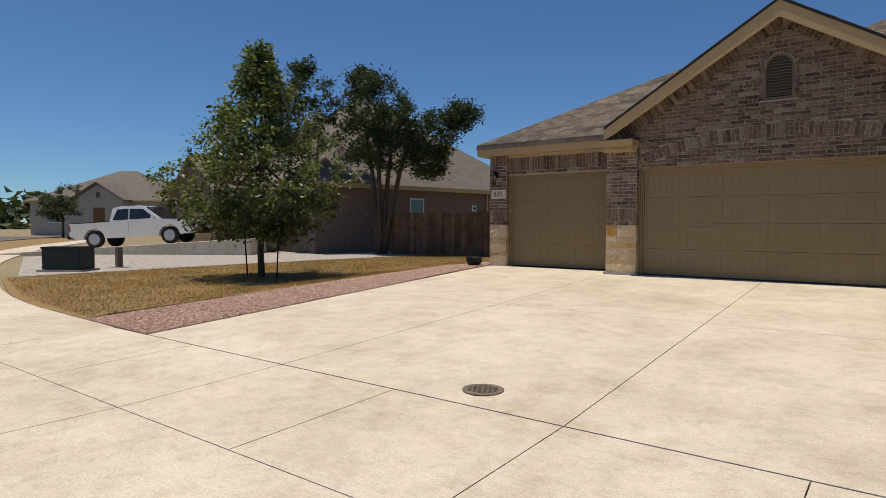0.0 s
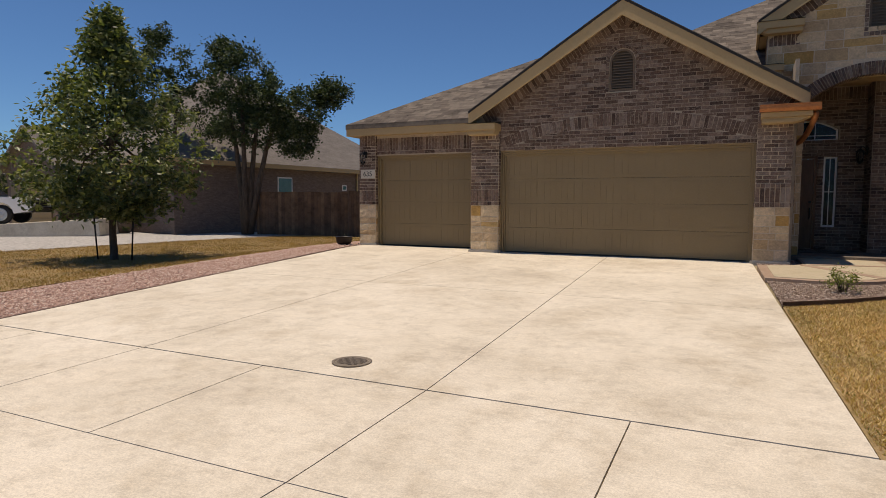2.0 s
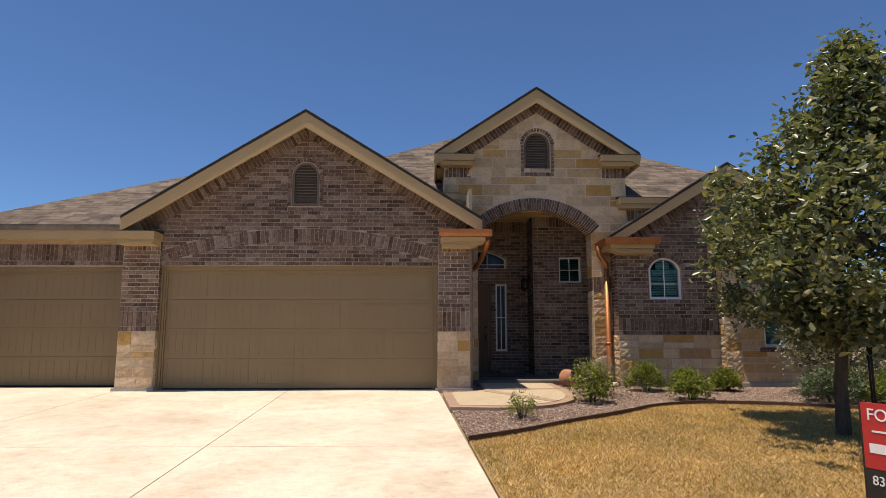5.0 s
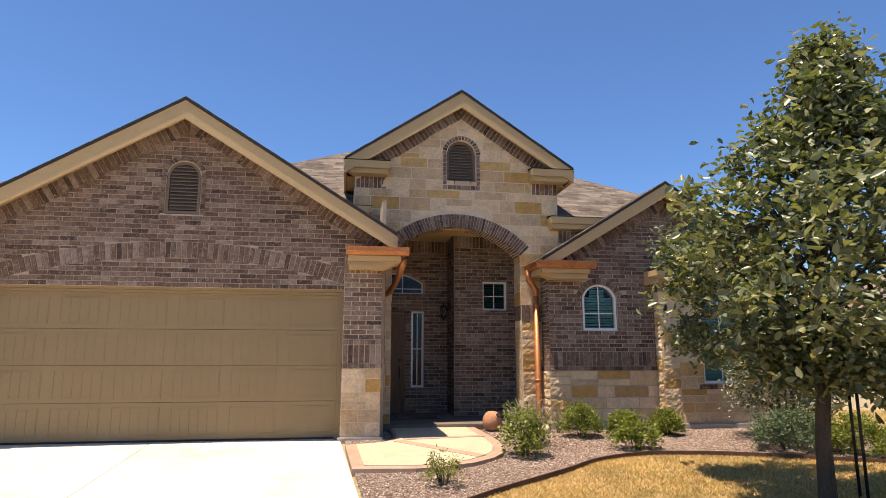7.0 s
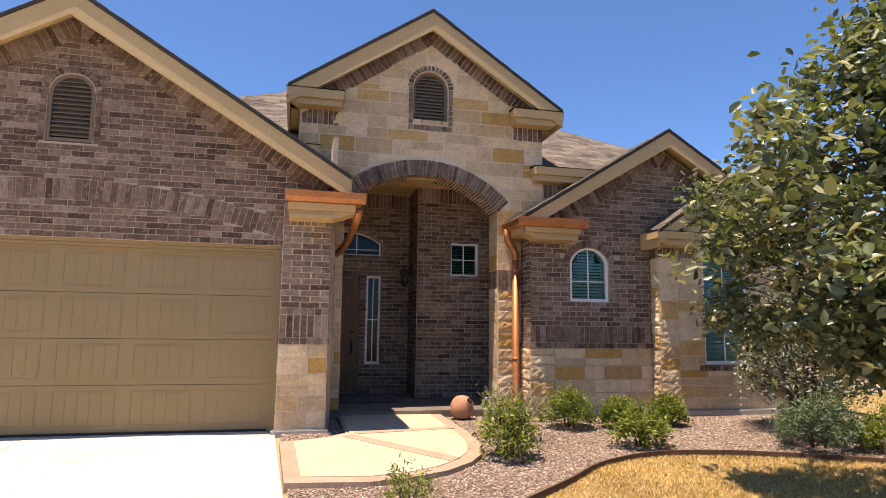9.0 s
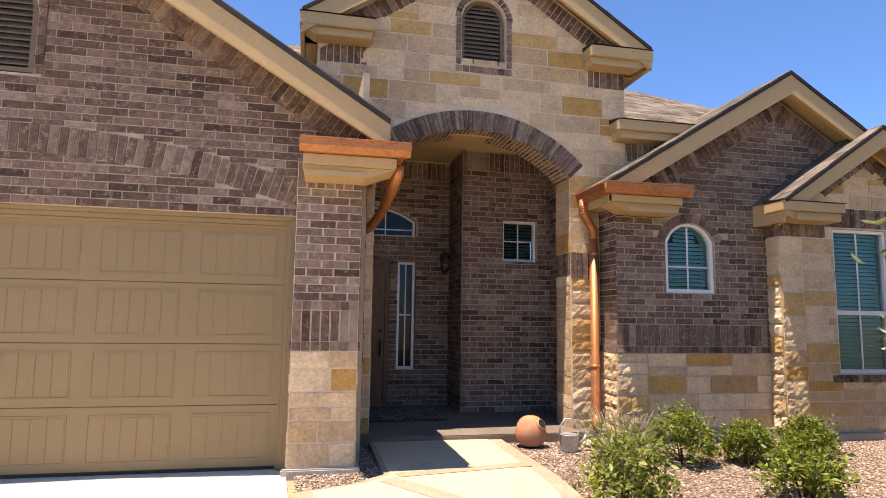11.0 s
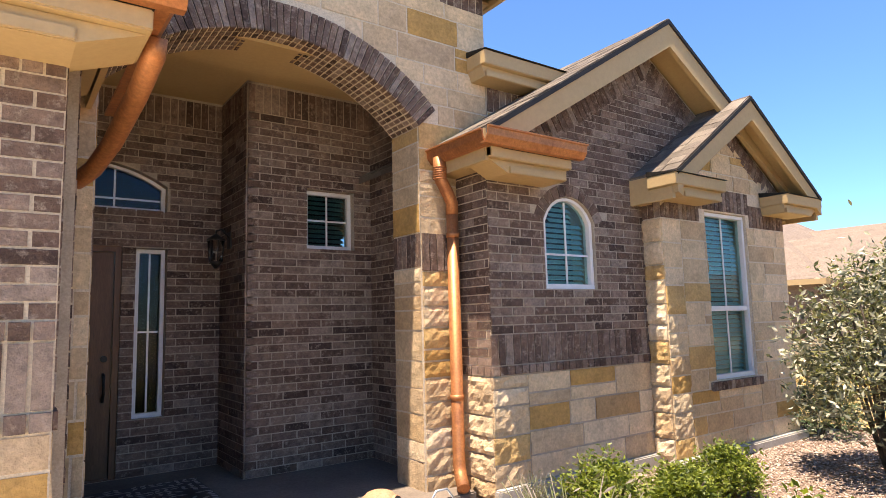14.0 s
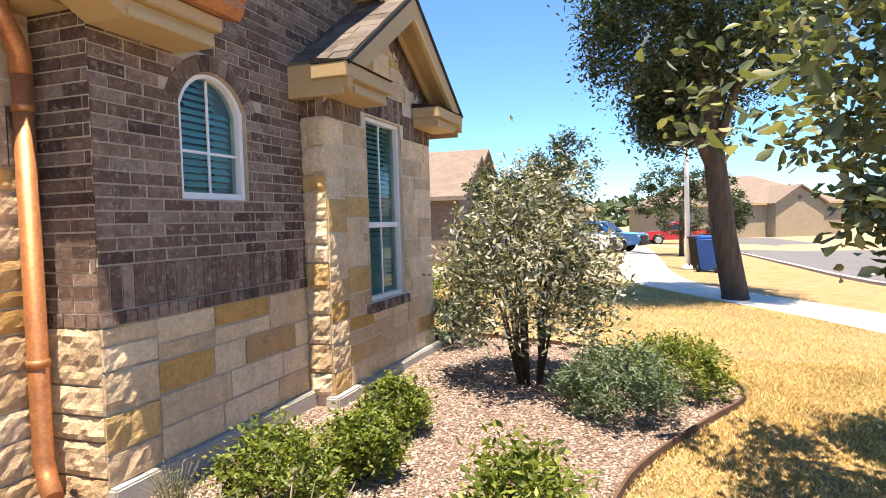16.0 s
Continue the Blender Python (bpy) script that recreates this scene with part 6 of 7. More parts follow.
for x, y, zz, r, _ in LOBES:
    part("limb", tube([(14.6, 9.2, z + GEN.uniform(2.4, 3.4)), ((14.6 + x) / 2, (9.2 + y) / 2, zz - 0.7), (x, y, zz + 0.2)], 0.10, 7, None, 0.25), M_BARK, lo)
leaf_mesh("crown", clumps(GEN, 760, 70, blob_shape(LOBES), 0.2), 0.105, GEN, M_LIVE, lo, 0.3, 0.45, 0.2)


def shrub(name, at, r, h, n, per, size, mat, label, category="shrub", spread=0.05, slim=0.45, stems=7, droop=-0.3, lift=0.0, group=""):
    """A low bush: stems from the root and leaves over an uneven dome."""
    x, y = at
    z = ramp_height(x, y)
    t = thing(name, label, category, (x, y, z), group=group)
    bm = bmesh.new()
    for _ in range(stems):
        a, k = GEN.uniform(0, math.tau), GEN.uniform(0.3, 0.85)
        tube([(0.13 * r * math.cos(a), 0.13 * r * math.sin(a), -0.03), (0.45 * r * k * math.cos(a), 0.45 * r * k * math.sin(a), 0.4 * h), (r * k * math.cos(a), r * k * math.sin(a), 0.8 * h)], 0.011 * max(1, 0.8 * h), 5, bm, 0.4)
    tagged(part("stem", bm, M_BARK, t), kind="stuff")

    def pick(gen):
        a, b = gen.uniform(0, math.tau), math.acos(gen.uniform(-0.35, 1))
        k = gen.uniform(0.55, 1.0) ** 0.5 * (1 + 0.14 * math.sin(4 * a + b * 5) + 0.1 * math.sin(9 * a))
        return np.array((r * k * math.sin(b) * math.cos(a), r * k * math.sin(b) * math.sin(a), lift + (h - lift) * (0.4 + 0.6 * k * math.cos(b))))
    leaf_mesh("foliage", clumps(GEN, n, per, pick, spread), size, GEN, mat, t, droop, slim, 0.2)
    return t


BX = "clipped round boxwood shrub with bright green leaves in the mulch"
for x, y, r, h in ((4.95, 11.75, 0.29, 0.47), (5.55, 11.64, 0.205, 0.37), (6.3, 11.75, 0.215, 0.36)):
    shrub("boxwood_shrub", (x, y), r, h, 240, 18, 0.04, M_BOX, BX, spread=0.03, group="boxwoods along the wing wall")
shrub("silvery_shrub", (7.85, 11.15), 0.68, 1.8, 420, 24, 0.072, M_SAGE, "tall silvery variegated shrub with many stems in the mulch", spread=0.09, slim=0.38, stems=18, lift=0.1)
shrub("juniper_shrub", (7.25, 10.35), 0.4, 0.5, 240, 26, 0.05, M_JUNIPER, "low spreading grey-green juniper shrub in the mulch bed", spread=0.04, slim=0.3)
shrub("juniper_shrub", (7.95, 9.95), 0.4, 0.46, 220, 26, 0.05, M_BOX, "low green shrub at the tip of the mulch bed", spread=0.04, slim=0.35)
shrub("juniper_shrub", (9.15, 12.4), 0.42, 0.5, 180, 26, 0.05, M_JUNIPER, "low grey-green shrub beside the house corner", spread=0.04, slim=0.3)
shrub("sage_bush", (5.28, 10.68), 0.27, 0.38, 90, 16, 0.06, M_BOX, "loose light green leafy plant in the mulch", "plant", spread=0.05)
shrub("salvia_plant", (3.68, 10.42), 0.27, 0.56, 90, 14, 0.06, M_BOX, "tall leafy salvia plant beside the entry walk", "plant", spread=0.06)
shrub("small_plant", (2.45, 9.05), 0.2, 0.30, 60, 14, 0.045, M_BOX, "small light green plant in the mulch bed", "plant", spread=0.03, slim=0.25)
lav = thing("lavender_bush", "grey-purple lavender with long thin flower stems", "plant", (4.02, 11.15, ramp_height(4.02, 11.15)))
bm = bmesh.new()
for _ in range(70):
    a, k = GEN.uniform(0, math.tau), GEN.uniform(0.1, 0.38)
    tube([(0.1 * k * math.cos(a), 0.1 * k * math.sin(a), 0), (0.6 * k * math.cos(a), 0.6 * k * math.sin(a), 0.35), (k * math.cos(a) * 1.15, k * math.sin(a) * 1.15, GEN.uniform(0.4, 0.62))], 0.004, 4, bm, 0.7)
part("stem", bm, M_LAVENDER, lav)
leaf_mesh("foliage", np.array([(0, 0, 0.28)]) + GEN.normal(size=(900, 3)) * np.array((0.17, 0.17, 0.13)), 0.06, GEN, M_LAVENDER, lav, -0.5, 0.2)
tagged(lav.children[0], kind="stuff")
lv2 = copy_thing(lav, pose(4.75, 12.2, ramp_height(4.7, 12.2)) @ Matrix.Diagonal((0.35, 0.35, 0.55, 1)))

# ---- ground cover ----
def scatter(n, poly, gen):
    P = np.array(poly)
    lo_, hi = P.min(0), P.max(0)
    out = []
    while len(out) < n:
        q = gen.uniform(lo_, hi, (n, 2))
        out.extend(q[inside_poly(q, poly)])
    return np.array(out[:n])


def blades(name, poly, n, height, gen, label, mat=M_DRYGRASS):
    q = scatter(n, poly, gen)
    hgt = ramp_heights(q) - 0.006
    patch = np.sin(q[:, 0] * 2.1 + 1.3 * np.sin(q[:, 1] * 1.7)) * np.sin(q[:, 1] * 2.6 + np.cos(q[:, 0] * 1.1)) * 0.6
    a, s = gen.uniform(0, math.tau, n), height * gen.uniform(0.45, 1.2, n) * (1 + 0.5 * patch)
    ln = gen.uniform(0.3, 1.6, n) * s
    b = gen.uniform(0, math.tau, n)
    w = 0.0065
    V = np.stack([np.stack([q[:, 0] - w * np.cos(a), q[:, 1] - w * np.sin(a), hgt], 1), np.stack([q[:, 0] + w * np.cos(a), q[:, 1] + w * np.sin(a), hgt], 1),
                  np.stack([q[:, 0] + ln * np.cos(b), q[:, 1] + ln * np.sin(b), hgt + s], 1)], 1).reshape(-1, 3)
    k = np.arange(n) * 3
    return tagged(quick_mesh(name, V, np.stack([k, k + 1, k + 2], 1), mat), label, "grass", kind="stuff")


bed_line = along_line(BED_EDGE, 40)
NEAR = [(1.95, 3.5), (5, 4.1), (8.5, 5.65), (9.6, 6.4), (9.6, 10.3)] + [p for p in bed_line[::-1] if p[0] < 9.0] + [(1.72, 7.7)]
blades("grass", NEAR, 200000, 0.03, GEN, "short sun-dried yellow lawn grass")
blades("grass", [(9.0, 6.0), (11.5, 7.25), (14.5, 9.05), (17.5, 10.65), (18, 15.5), (10, 15.5), (9.8, 12.0)], 60000, 0.034, GEN, "short sun-dried yellow lawn grass")
blades("grass", [(-8.15, 3.6), (-12, 4.1), (-16.3, 5.2), (-16.6, 6.6), (-15.7, 12), (-15.2, 19.5), (-8.8, 19.5), (-8.5, 10)], 70000, 0.05, GEN, "short brown and green lawn grass", M_WESTGRASS)


def crumbs(name, poly, n, size, gen, mat, label, category, flatness, lift=0.008):
    """Loose bits lying on the ground: small skewed wedges."""
    q = scatter(n, poly, gen)
    z = ramp_heights(q) + lift
    C = np.stack([q[:, 0], q[:, 1], z], 1)
    ax = gen.normal(size=(n, 3)) * np.array((1, 1, 0.25))
    ax /= np.linalg.norm(ax, axis=1)[:, None]
    bx = np.cross(ax, gen.normal(size=(n, 3)) * 0.3 + np.array((0, 0, 1)))
    bx /= np.linalg.norm(bx, axis=1)[:, None]
    cx = np.cross(ax, bx)
    s = (size * gen.uniform(0.4, 1.3, n))[:, None]
    V = np.stack([C + ax * s, C + bx * s * 0.55, C - ax * s, C - bx * s * 0.5, C + cx * s * flatness, C - cx * s * flatness], 1).reshape(-1, 3)
    k = np.arange(n) * 6
    F_ = [np.stack([k + a, k + b, k + c], 1) for a, b, c in ((0, 1, 4), (1, 2, 4), (2, 3, 4), (3, 0, 4), (1, 0, 5), (2, 1, 5), (3, 2, 5), (0, 3, 5))]
    return tagged(quick_mesh(name, V, np.concatenate(F_), mat), label, category, kind="stuff")


BED = bed_line + [(8.9, 15.0), (8.9, 12.5), (6.66, 12.5), (6.6, 12.62), (4.72, 12.62), (4.5, 12.82), (3.62, 12.82), (3.62, 11.4), (3.5, 10.5), (3.0, 9.9), (2.5, 9.66), (1.6, 9.7)]
crumbs("mulch_chips", BED, 62000, 0.022, GEN, M_CHIP, "shredded brown wood mulch", "mulch", 0.22)
crumbs("mulch_chips", [(1.52, 11.26), (1.95, 11.44), (2.17, 11.64), (2.17, 12.8), (2.06, 12.8), (2.03, 11.85), (1.5, 11.8)], 1500, 0.022, GEN, M_CHIP, "shredded brown wood mulch", "mulch", 0.22)
crumbs("river_pebbles", [(-6.2, 3.47), (-6.7, 8.0), (-7.2, 12.2), (-7.3, 16), (-8.6, 16), (-8.45, 12.3), (-8.25, 8), (-7.9, 3.5)], 26000, 0.032, GEN, M_PEBBLE, "pink river gravel", "gravel", 0.45)


# ---- west neighbours ----
ub = thing("utility_box", "dark green metal utility cabinet on a pad", "utility box", (-17.5, 7.05, ramp_height(-17.5, 7.05)), 37)
M_GREENBOX = flat("dark_green_paint", (0.018, 0.03, 0.026), 0.6)
part("pad", box(-0.62, 0.62, -0.45, 0.45, -0.05, 0.06, 0.01), M_CONCRETE_DARK, ub, "concrete pad")
part("cabinet", box(-0.52, 0.52, -0.36, 0.36, 0.06, 0.62, 0.015), M_GREENBOX, ub)
part("lid", box(-0.54, 0.54, -0.38, 0.38, 0.62, 0.68, 0.012), M_GREENBOX, ub)
pp = thing("marker_post", "short tan concrete marker post in the lawn", "post", (-17.6, 8.45, ramp_height(-17.6, 8.45)))
part("shaft", box(-0.1, 0.1, -0.07, 0.07, -0.05, 0.60, 0.012), M_LOUVRE, pp)
part("foot", box(-0.3, 0.35, -0.2, 0.2, -0.03, 0.03, 0.01), M_CONCRETE_DARK, pp)

fence = thing("fence", "stained cedar board fence between the two houses", "fence", kind="structure")


def fence_run(a, b, z, h, wd=0.14):
    a, b = Vector((*a, 0)), Vector((*b, 0))
    n = int((b - a).length / wd)
    d = (b - a).normalized()
    q = Vector((-d.y, d.x, 0))
    shared = bpy.data.meshes.new("board")
    bm = prism([(-wd / 2 + 0.004, 0), (wd / 2 - 0.004, 0), (wd / 2 - 0.004, h - 0.02), (wd / 2 - 0.025, h), (-wd / 2 + 0.025, h), (-wd / 2 + 0.004, h - 0.02)], "y", -0.009, 0.009)
    bm.to_mesh(shared)
    bm.free()
    shared.materials.append(M_FENCE_BOARD)
    r = random.Random(2)
    for i in range(n):
        p = a + d * wd * (i + 0.5)
        o = new("board", shared)
        o.parent = fence
        o.matrix_local = Matrix.Translation((p.x, p.y, z + r.uniform(-0.015, 0.01))) @ Matrix.Rotation(math.atan2(d.y, d.x), 4, "Z")
    for zz in (0.35, 1.0, 1.6):
        p0, p1 = a + q * 0.03, b + q * 0.03
        part("rail", tube([(p0.x, p0.y, z + zz), (p1.x, p1.y, z + zz)], 0.035, 4), M_FENCE, fence)


M_FENCE_BOARD = pieces_material("fence_board", [(0.0, (0.15, 0.09, 0.055)), (0.3, (0.20, 0.12, 0.07)), (0.6, (0.17, 0.105, 0.065)), (0.85, (0.25, 0.155, 0.09))], True, 30.0, 0.9, 0.5, 0.005, 3.0)
fence_run((-16.6, 19.3), (-12.9, 20.4), 0.02, 1.83)
fence_run((-12.85, 20.3), (-7.3, 19.0), 0.06, 1.83)
for x, y in ((-16.6, 19.3), (-12.9, 20.4)):
    part("post", box(x - 0.06, x + 0.06, y - 0.06, y + 0.06, -0.1, 1.9, 0.01), M_FENCE, fence)

M_BRICK_FAR = surface("far_brick", [(0.3, (0.16, 0.115, 0.09)), (0.5, (0.22, 0.16, 0.125)), (0.7, (0.28, 0.205, 0.165))], 5, 30, 0.9, 0.5, 0.01, stretch=(1, 1, 3.5), grain=0.5)
M_STUCCO = surface("grey_stucco", [(0.3, (0.40, 0.38, 0.34)), (0.7, (0.47, 0.45, 0.40))], 2, 30, 0.9, 0.3)
M_STUCCO_TAN = surface("tan_stucco", [(0.3, (0.36, 0.285, 0.19)), (0.7, (0.43, 0.345, 0.24))], 2, 30, 0.9, 0.3)
M_ROOF_FAR = surface("far_shingles", [(0.3, (0.17, 0.15, 0.13)), (0.7, (0.25, 0.22, 0.19))], 1.5, 14, 0.95, 0.6, 0.02, stretch=(1, 1, 4), grain=0.5)
M_ROOF_TAN = surface("tan_shingles", [(0.3, (0.20, 0.155, 0.12)), (0.7, (0.27, 0.21, 0.16))], 1.5, 14, 0.95, 0.6, 0.02, stretch=(1, 1, 4), grain=0.5)
M_TEAL = surface("teal_pane", [(0.3, (0.07, 0.17, 0.165)), (0.7, (0.11, 0.22, 0.21))], 3, 20, 0.15, 0.0, grain=0.1, spec=0.6)


def hip_mesh(x0, x1, y0, y1, z, pitch, thick=0.2):
    bm = bmesh.new()
    d = min(x1 - x0, y1 - y0) / 2
    zr = z + pitch * d
    if x1 - x0 >= y1 - y0:
        a, b = (x0 + d, y0 + d, zr), (x1 - d, y0 + d, zr)
    else:
        a, b = (x0 + d, y0 + d, zr), (x0 + d, y1 - d, zr)
    c = [bm.verts.new(p) for p in ((x0, y0, z), (x1, y0, z), (x1, y1, z), (x0, y1, z))]
    k = [bm.verts.new((v.co.x, v.co.y, z - thick)) for v in c]
    A, B = bm.verts.new(a), bm.verts.new(b)
    fs = [(c[0], c[1], B, A), (c[1], c[2], B), (c[2], c[3], A, B), (c[3], c[0], A)] if x1 - x0 >= y1 - y0 else [(c[0], c[1], A), (c[1], c[2], B, A), (c[2], c[3], B), (c[3], c[0], A, B)]
    for q in fs:
        bm.faces.new(q)
    for i in range(4):
        bm.faces.new((k[i], k[(i + 1) % 4], c[(i + 1) % 4], c[i]))
    bm.faces.new(k[::-1])
    bmesh.ops.recalc_face_normals(bm, faces=bm.faces[:])
    return bm


def gable_mesh(cx, half, y0, y1, base, eave, pitch):
    return prism([(cx - half, base), (cx + half, base), (cx + half, eave), (cx, eave + pitch * half), (cx - half, eave)], "y", y0, y1)


def gable_top(cx, half, y0, y1, eave, pitch, over=0.35, t=0.16):
    h, e = half + over, eave - pitch * over
    top = eave + pitch * half
    return prism([(cx - h, e + 0.05), (cx, top + 0.05), (cx + h, e + 0.05), (cx + h, e + 0.05 + t), (cx, top + 0.05 + t), (cx - h, e + 0.05 + t)], "y", y0 - over, y1)


def far_window(parent, x0, x1, y, z0, z1, face="y", s=1):
    """A framed window on a far house wall."""
    def bx(a0, a1, d0, d1, b0, b1):
        return box(a0, a1, min(y - s * d0, y - s * d1), max(y - s * d0, y - s * d1), b0, b1) if face == "y" else box(min(y - s * d0, y - s * d1), max(y - s * d0, y - s * d1), a0, a1, b0, b1)
    w = part("window", bx(x0, x1, -0.05, 0.03, z0, z1), M_WHITE, parent, "white-framed window")
    part("pane", bx(x0 + 0.06, x1 - 0.06, -0.02, 0.045, z0 + 0.06, z1 - 0.06), M_TEAL, w)


def house(name, at, rz, w, d, wall_mat, roof_mat, label, eave=2.9, pitch=0.5, gables=(), windows=(), doors=(), side_windows=()):
    """A one-storey neighbour: body, hip roof, front gables, windows and doors; its front faces -y."""
    h = thing(name, label, "house", at, rz)
    part("wall", box(-w / 2, w / 2, 0, d, -0.5, eave), wall_mat, h)
    part("roof", hip_mesh(-w / 2 - 0.4, w / 2 + 0.4, -0.4, d + 0.4, eave + 0.15, pitch), roof_mat, h)
    part("fascia", box(-w / 2 - 0.42, w / 2 + 0.42, -0.43, -0.405, eave - 0.05, eave + 0.14), M_TRIM, h, "tan fascia board")
    part("fascia", box(w / 2 + 0.405, w / 2 + 0.43, -0.42, d + 0.42, eave - 0.05, eave + 0.14), M_TRIM, h, "tan fascia board")
    part("fascia", box(-w / 2 - 0.43, -w / 2 - 0.405, -0.42, d + 0.42, eave - 0.05, eave + 0.14), M_TRIM, h, "tan fascia board")
    for cx, half, fwd, e in gables:
        part("gable_wall", gable_mesh(cx, half, -fwd, 2.0, -0.5, e, 0.6), wall_mat, h)
        part("gable_roof", gable_top(cx, half, -fwd, 5.0, e, 0.6), roof_mat, h)
        part("gable_vent", box(cx - 0.2, cx + 0.2, -fwd - 0.04, -fwd + 0.1, e + 0.2, e + 0.75), M_LOUVRE, h, "louvred gable vent")
    for x0, x1, y, z0, z1 in windows:
        far_window(h, x0, x1, y, z0, z1)
    for x0, x1, y, z0, z1 in side_windows:
        far_window(h, x0, x1, y, z0, z1, "x", -1)
    for x0, x1, y, z1, mat in doors:
        dd = part("door", box(x0, x1, y - 0.03, y + 0.08, -0.1, z1), mat, h, "closed door")
        if x1 - x0 > 2:
            for k in range(4):
                part("door_section", box(x0 + 0.05, x1 - 0.05, y - 0.045, y - 0.03, 0.0 + z1 * k / 4 + 0.03, z1 * (k + 1) / 4 - 0.03), mat, dd)
    return h


nb = house("neighbour_house", (-26.0, 18.6, 0.05), -11, 14.0, 14.0, M_BRICK_FAR, M_ROOF_FAR, "brown brick neighbouring house with a grey shingled hip roof", 2.95, 0.74,
           gables=((-3.5, 3.0, 1.2, 2.95),), doors=((-6.0, -1.2, -1.2, 2.2, M_DOOR_TAN),), windows=((2.0, 3.2, 0, 0.9, 2.3),), side_windows=((5.1, 5.95, 7.0, 1.3, 2.55), (9.2, 9.5, 7.0, 2.0, 2.3)))
for x, y, z in ((4.5, 6.0, 5.2), (5.4, 8.5, 4.5)):
    part("vent_pipe", tube([(x, y, z - 0.6), (x, y, z + 0.45)], 0.05, 8), M_GALV, nb, "metal vent pipe")
part("downspout", box(7.02, 7.1, 10.2, 10.28, 0, 2.9), M_TRIM, nb, "pale downspout")
house("far_house", (-66, 28.5, 0.6), 32, 14, 12, M_STUCCO, M_ROOF_FAR, "grey stucco house far along the street", 2.9, 0.55, gables=((1.5, 2.6, 1.5, 3.1),), windows=((-5, -3.5, 0, 0.8, 2.2),), doors=((1.0, 2.2, -1.5, 2.3, M_WOOD_DOOR),))
house("far_house", (-57, 37.0, 0.4), 30, 12, 12, M_STUCCO_TAN, M_ROOF_FAR, "tan house beyond the street corner", 2.9, 0.5, gables=((-2, 2.5, 1.2, 3.0),), windows=((2, 3.4, 0, 0.8, 2.2),))
house("far_house", (-44, 36.0, 0.2), 20, 13, 12, M_STUCCO_TAN, M_ROOF_FAR, "tan house behind the pickup truck", 2.9, 0.5, gables=((2, 2.5, 1.2, 3.0),), windows=((-4, -2.6, 0, 0.8, 2.2),))


# ---- vehicles ----
def car_paint(name, c):
    m, nt, b = material(name, 0.25, 0.0, 0.6)
    b.inputs["Base Color"].default_value = (*c, 1)
    b.inputs["Coat Weight"].default_value = 0.6
    return m


M_TYRE = surface("tyre_rubber", [(0.3, (0.018, 0.018, 0.018)), (0.7, (0.03, 0.03, 0.03))], 8, 60, 0.85, 0.2)
M_CARGLASS = surface("dark_car_glass", [(0.3, (0.015, 0.017, 0.02)), (0.7, (0.025, 0.027, 0.03))], 3, 40, 0.08, 0.0, spec=0.7, grain=0.05)
M_LAMP_RED = flat("tail_lamp_red", (0.35, 0.02, 0.02), 0.2)
M_LAMP_CLEAR = flat("head_lamp_clear", (0.55, 0.57, 0.6), 0.15)


def shaped_side(profile, half, tuck, bm=None):
    """A vehicle shell: a side outline drawn across, its upper points tucked in towards the middle."""
    bm = bm or bmesh.new()
    L = [bm.verts.new((x, -half + tuck * max(0.0, z - 0.95), z)) for x, z in profile]
    R = [bm.verts.new((x, half - tuck * max(0.0, z - 0.95), z)) for x, z in profile]
    bm.faces.new(L)
    bm.faces.new(R[::-1])
    n = len(profile)
    for i in range(n):
        bm.faces.new((L[i], R[i], R[(i + 1) % n], L[(i + 1) % n]))
    bmesh.ops.recalc_face_normals(bm, faces=bm.faces[:])
    bmesh.ops.bevel(bm, geom=[e for e in bm.edges if e.calc_length() > 0.3], offset=0.035, segments=2, affect="EDGES", clamp_overlap=True)
    return bm


def arch_cut(cx, r, z, n=7):
    return [(cx + r * math.cos(math.pi * i / n), z + r * math.sin(math.pi * i / n)) for i in range(n + 1)]


def wheel(parent, x, y, r):
    s = 1 if y > 0 else -1
    w = part("wheel", lathe([(r * 0.62, -0.11), (r * 0.97, -0.11), (r, -0.07), (r, 0.07), (r * 0.97, 0.11), (r * 0.62, 0.11)], 28), M_TYRE, parent, "black rubber tyre")
    w.matrix_local = pose(x, y, r, 90)
    rim_ = part("rim", lathe([(r * 0.66, 0.1), (r * 0.66, 0.118), (r * 0.58, 0.122), (r * 0.5, 0.113), (r * 0.2, 0.113), (r * 0.14, 0.124)], 24), M_GALV, w, "silver alloy rim")
    rim_.matrix_local = pose(0, 0, 0, 0 if s < 0 else 180)


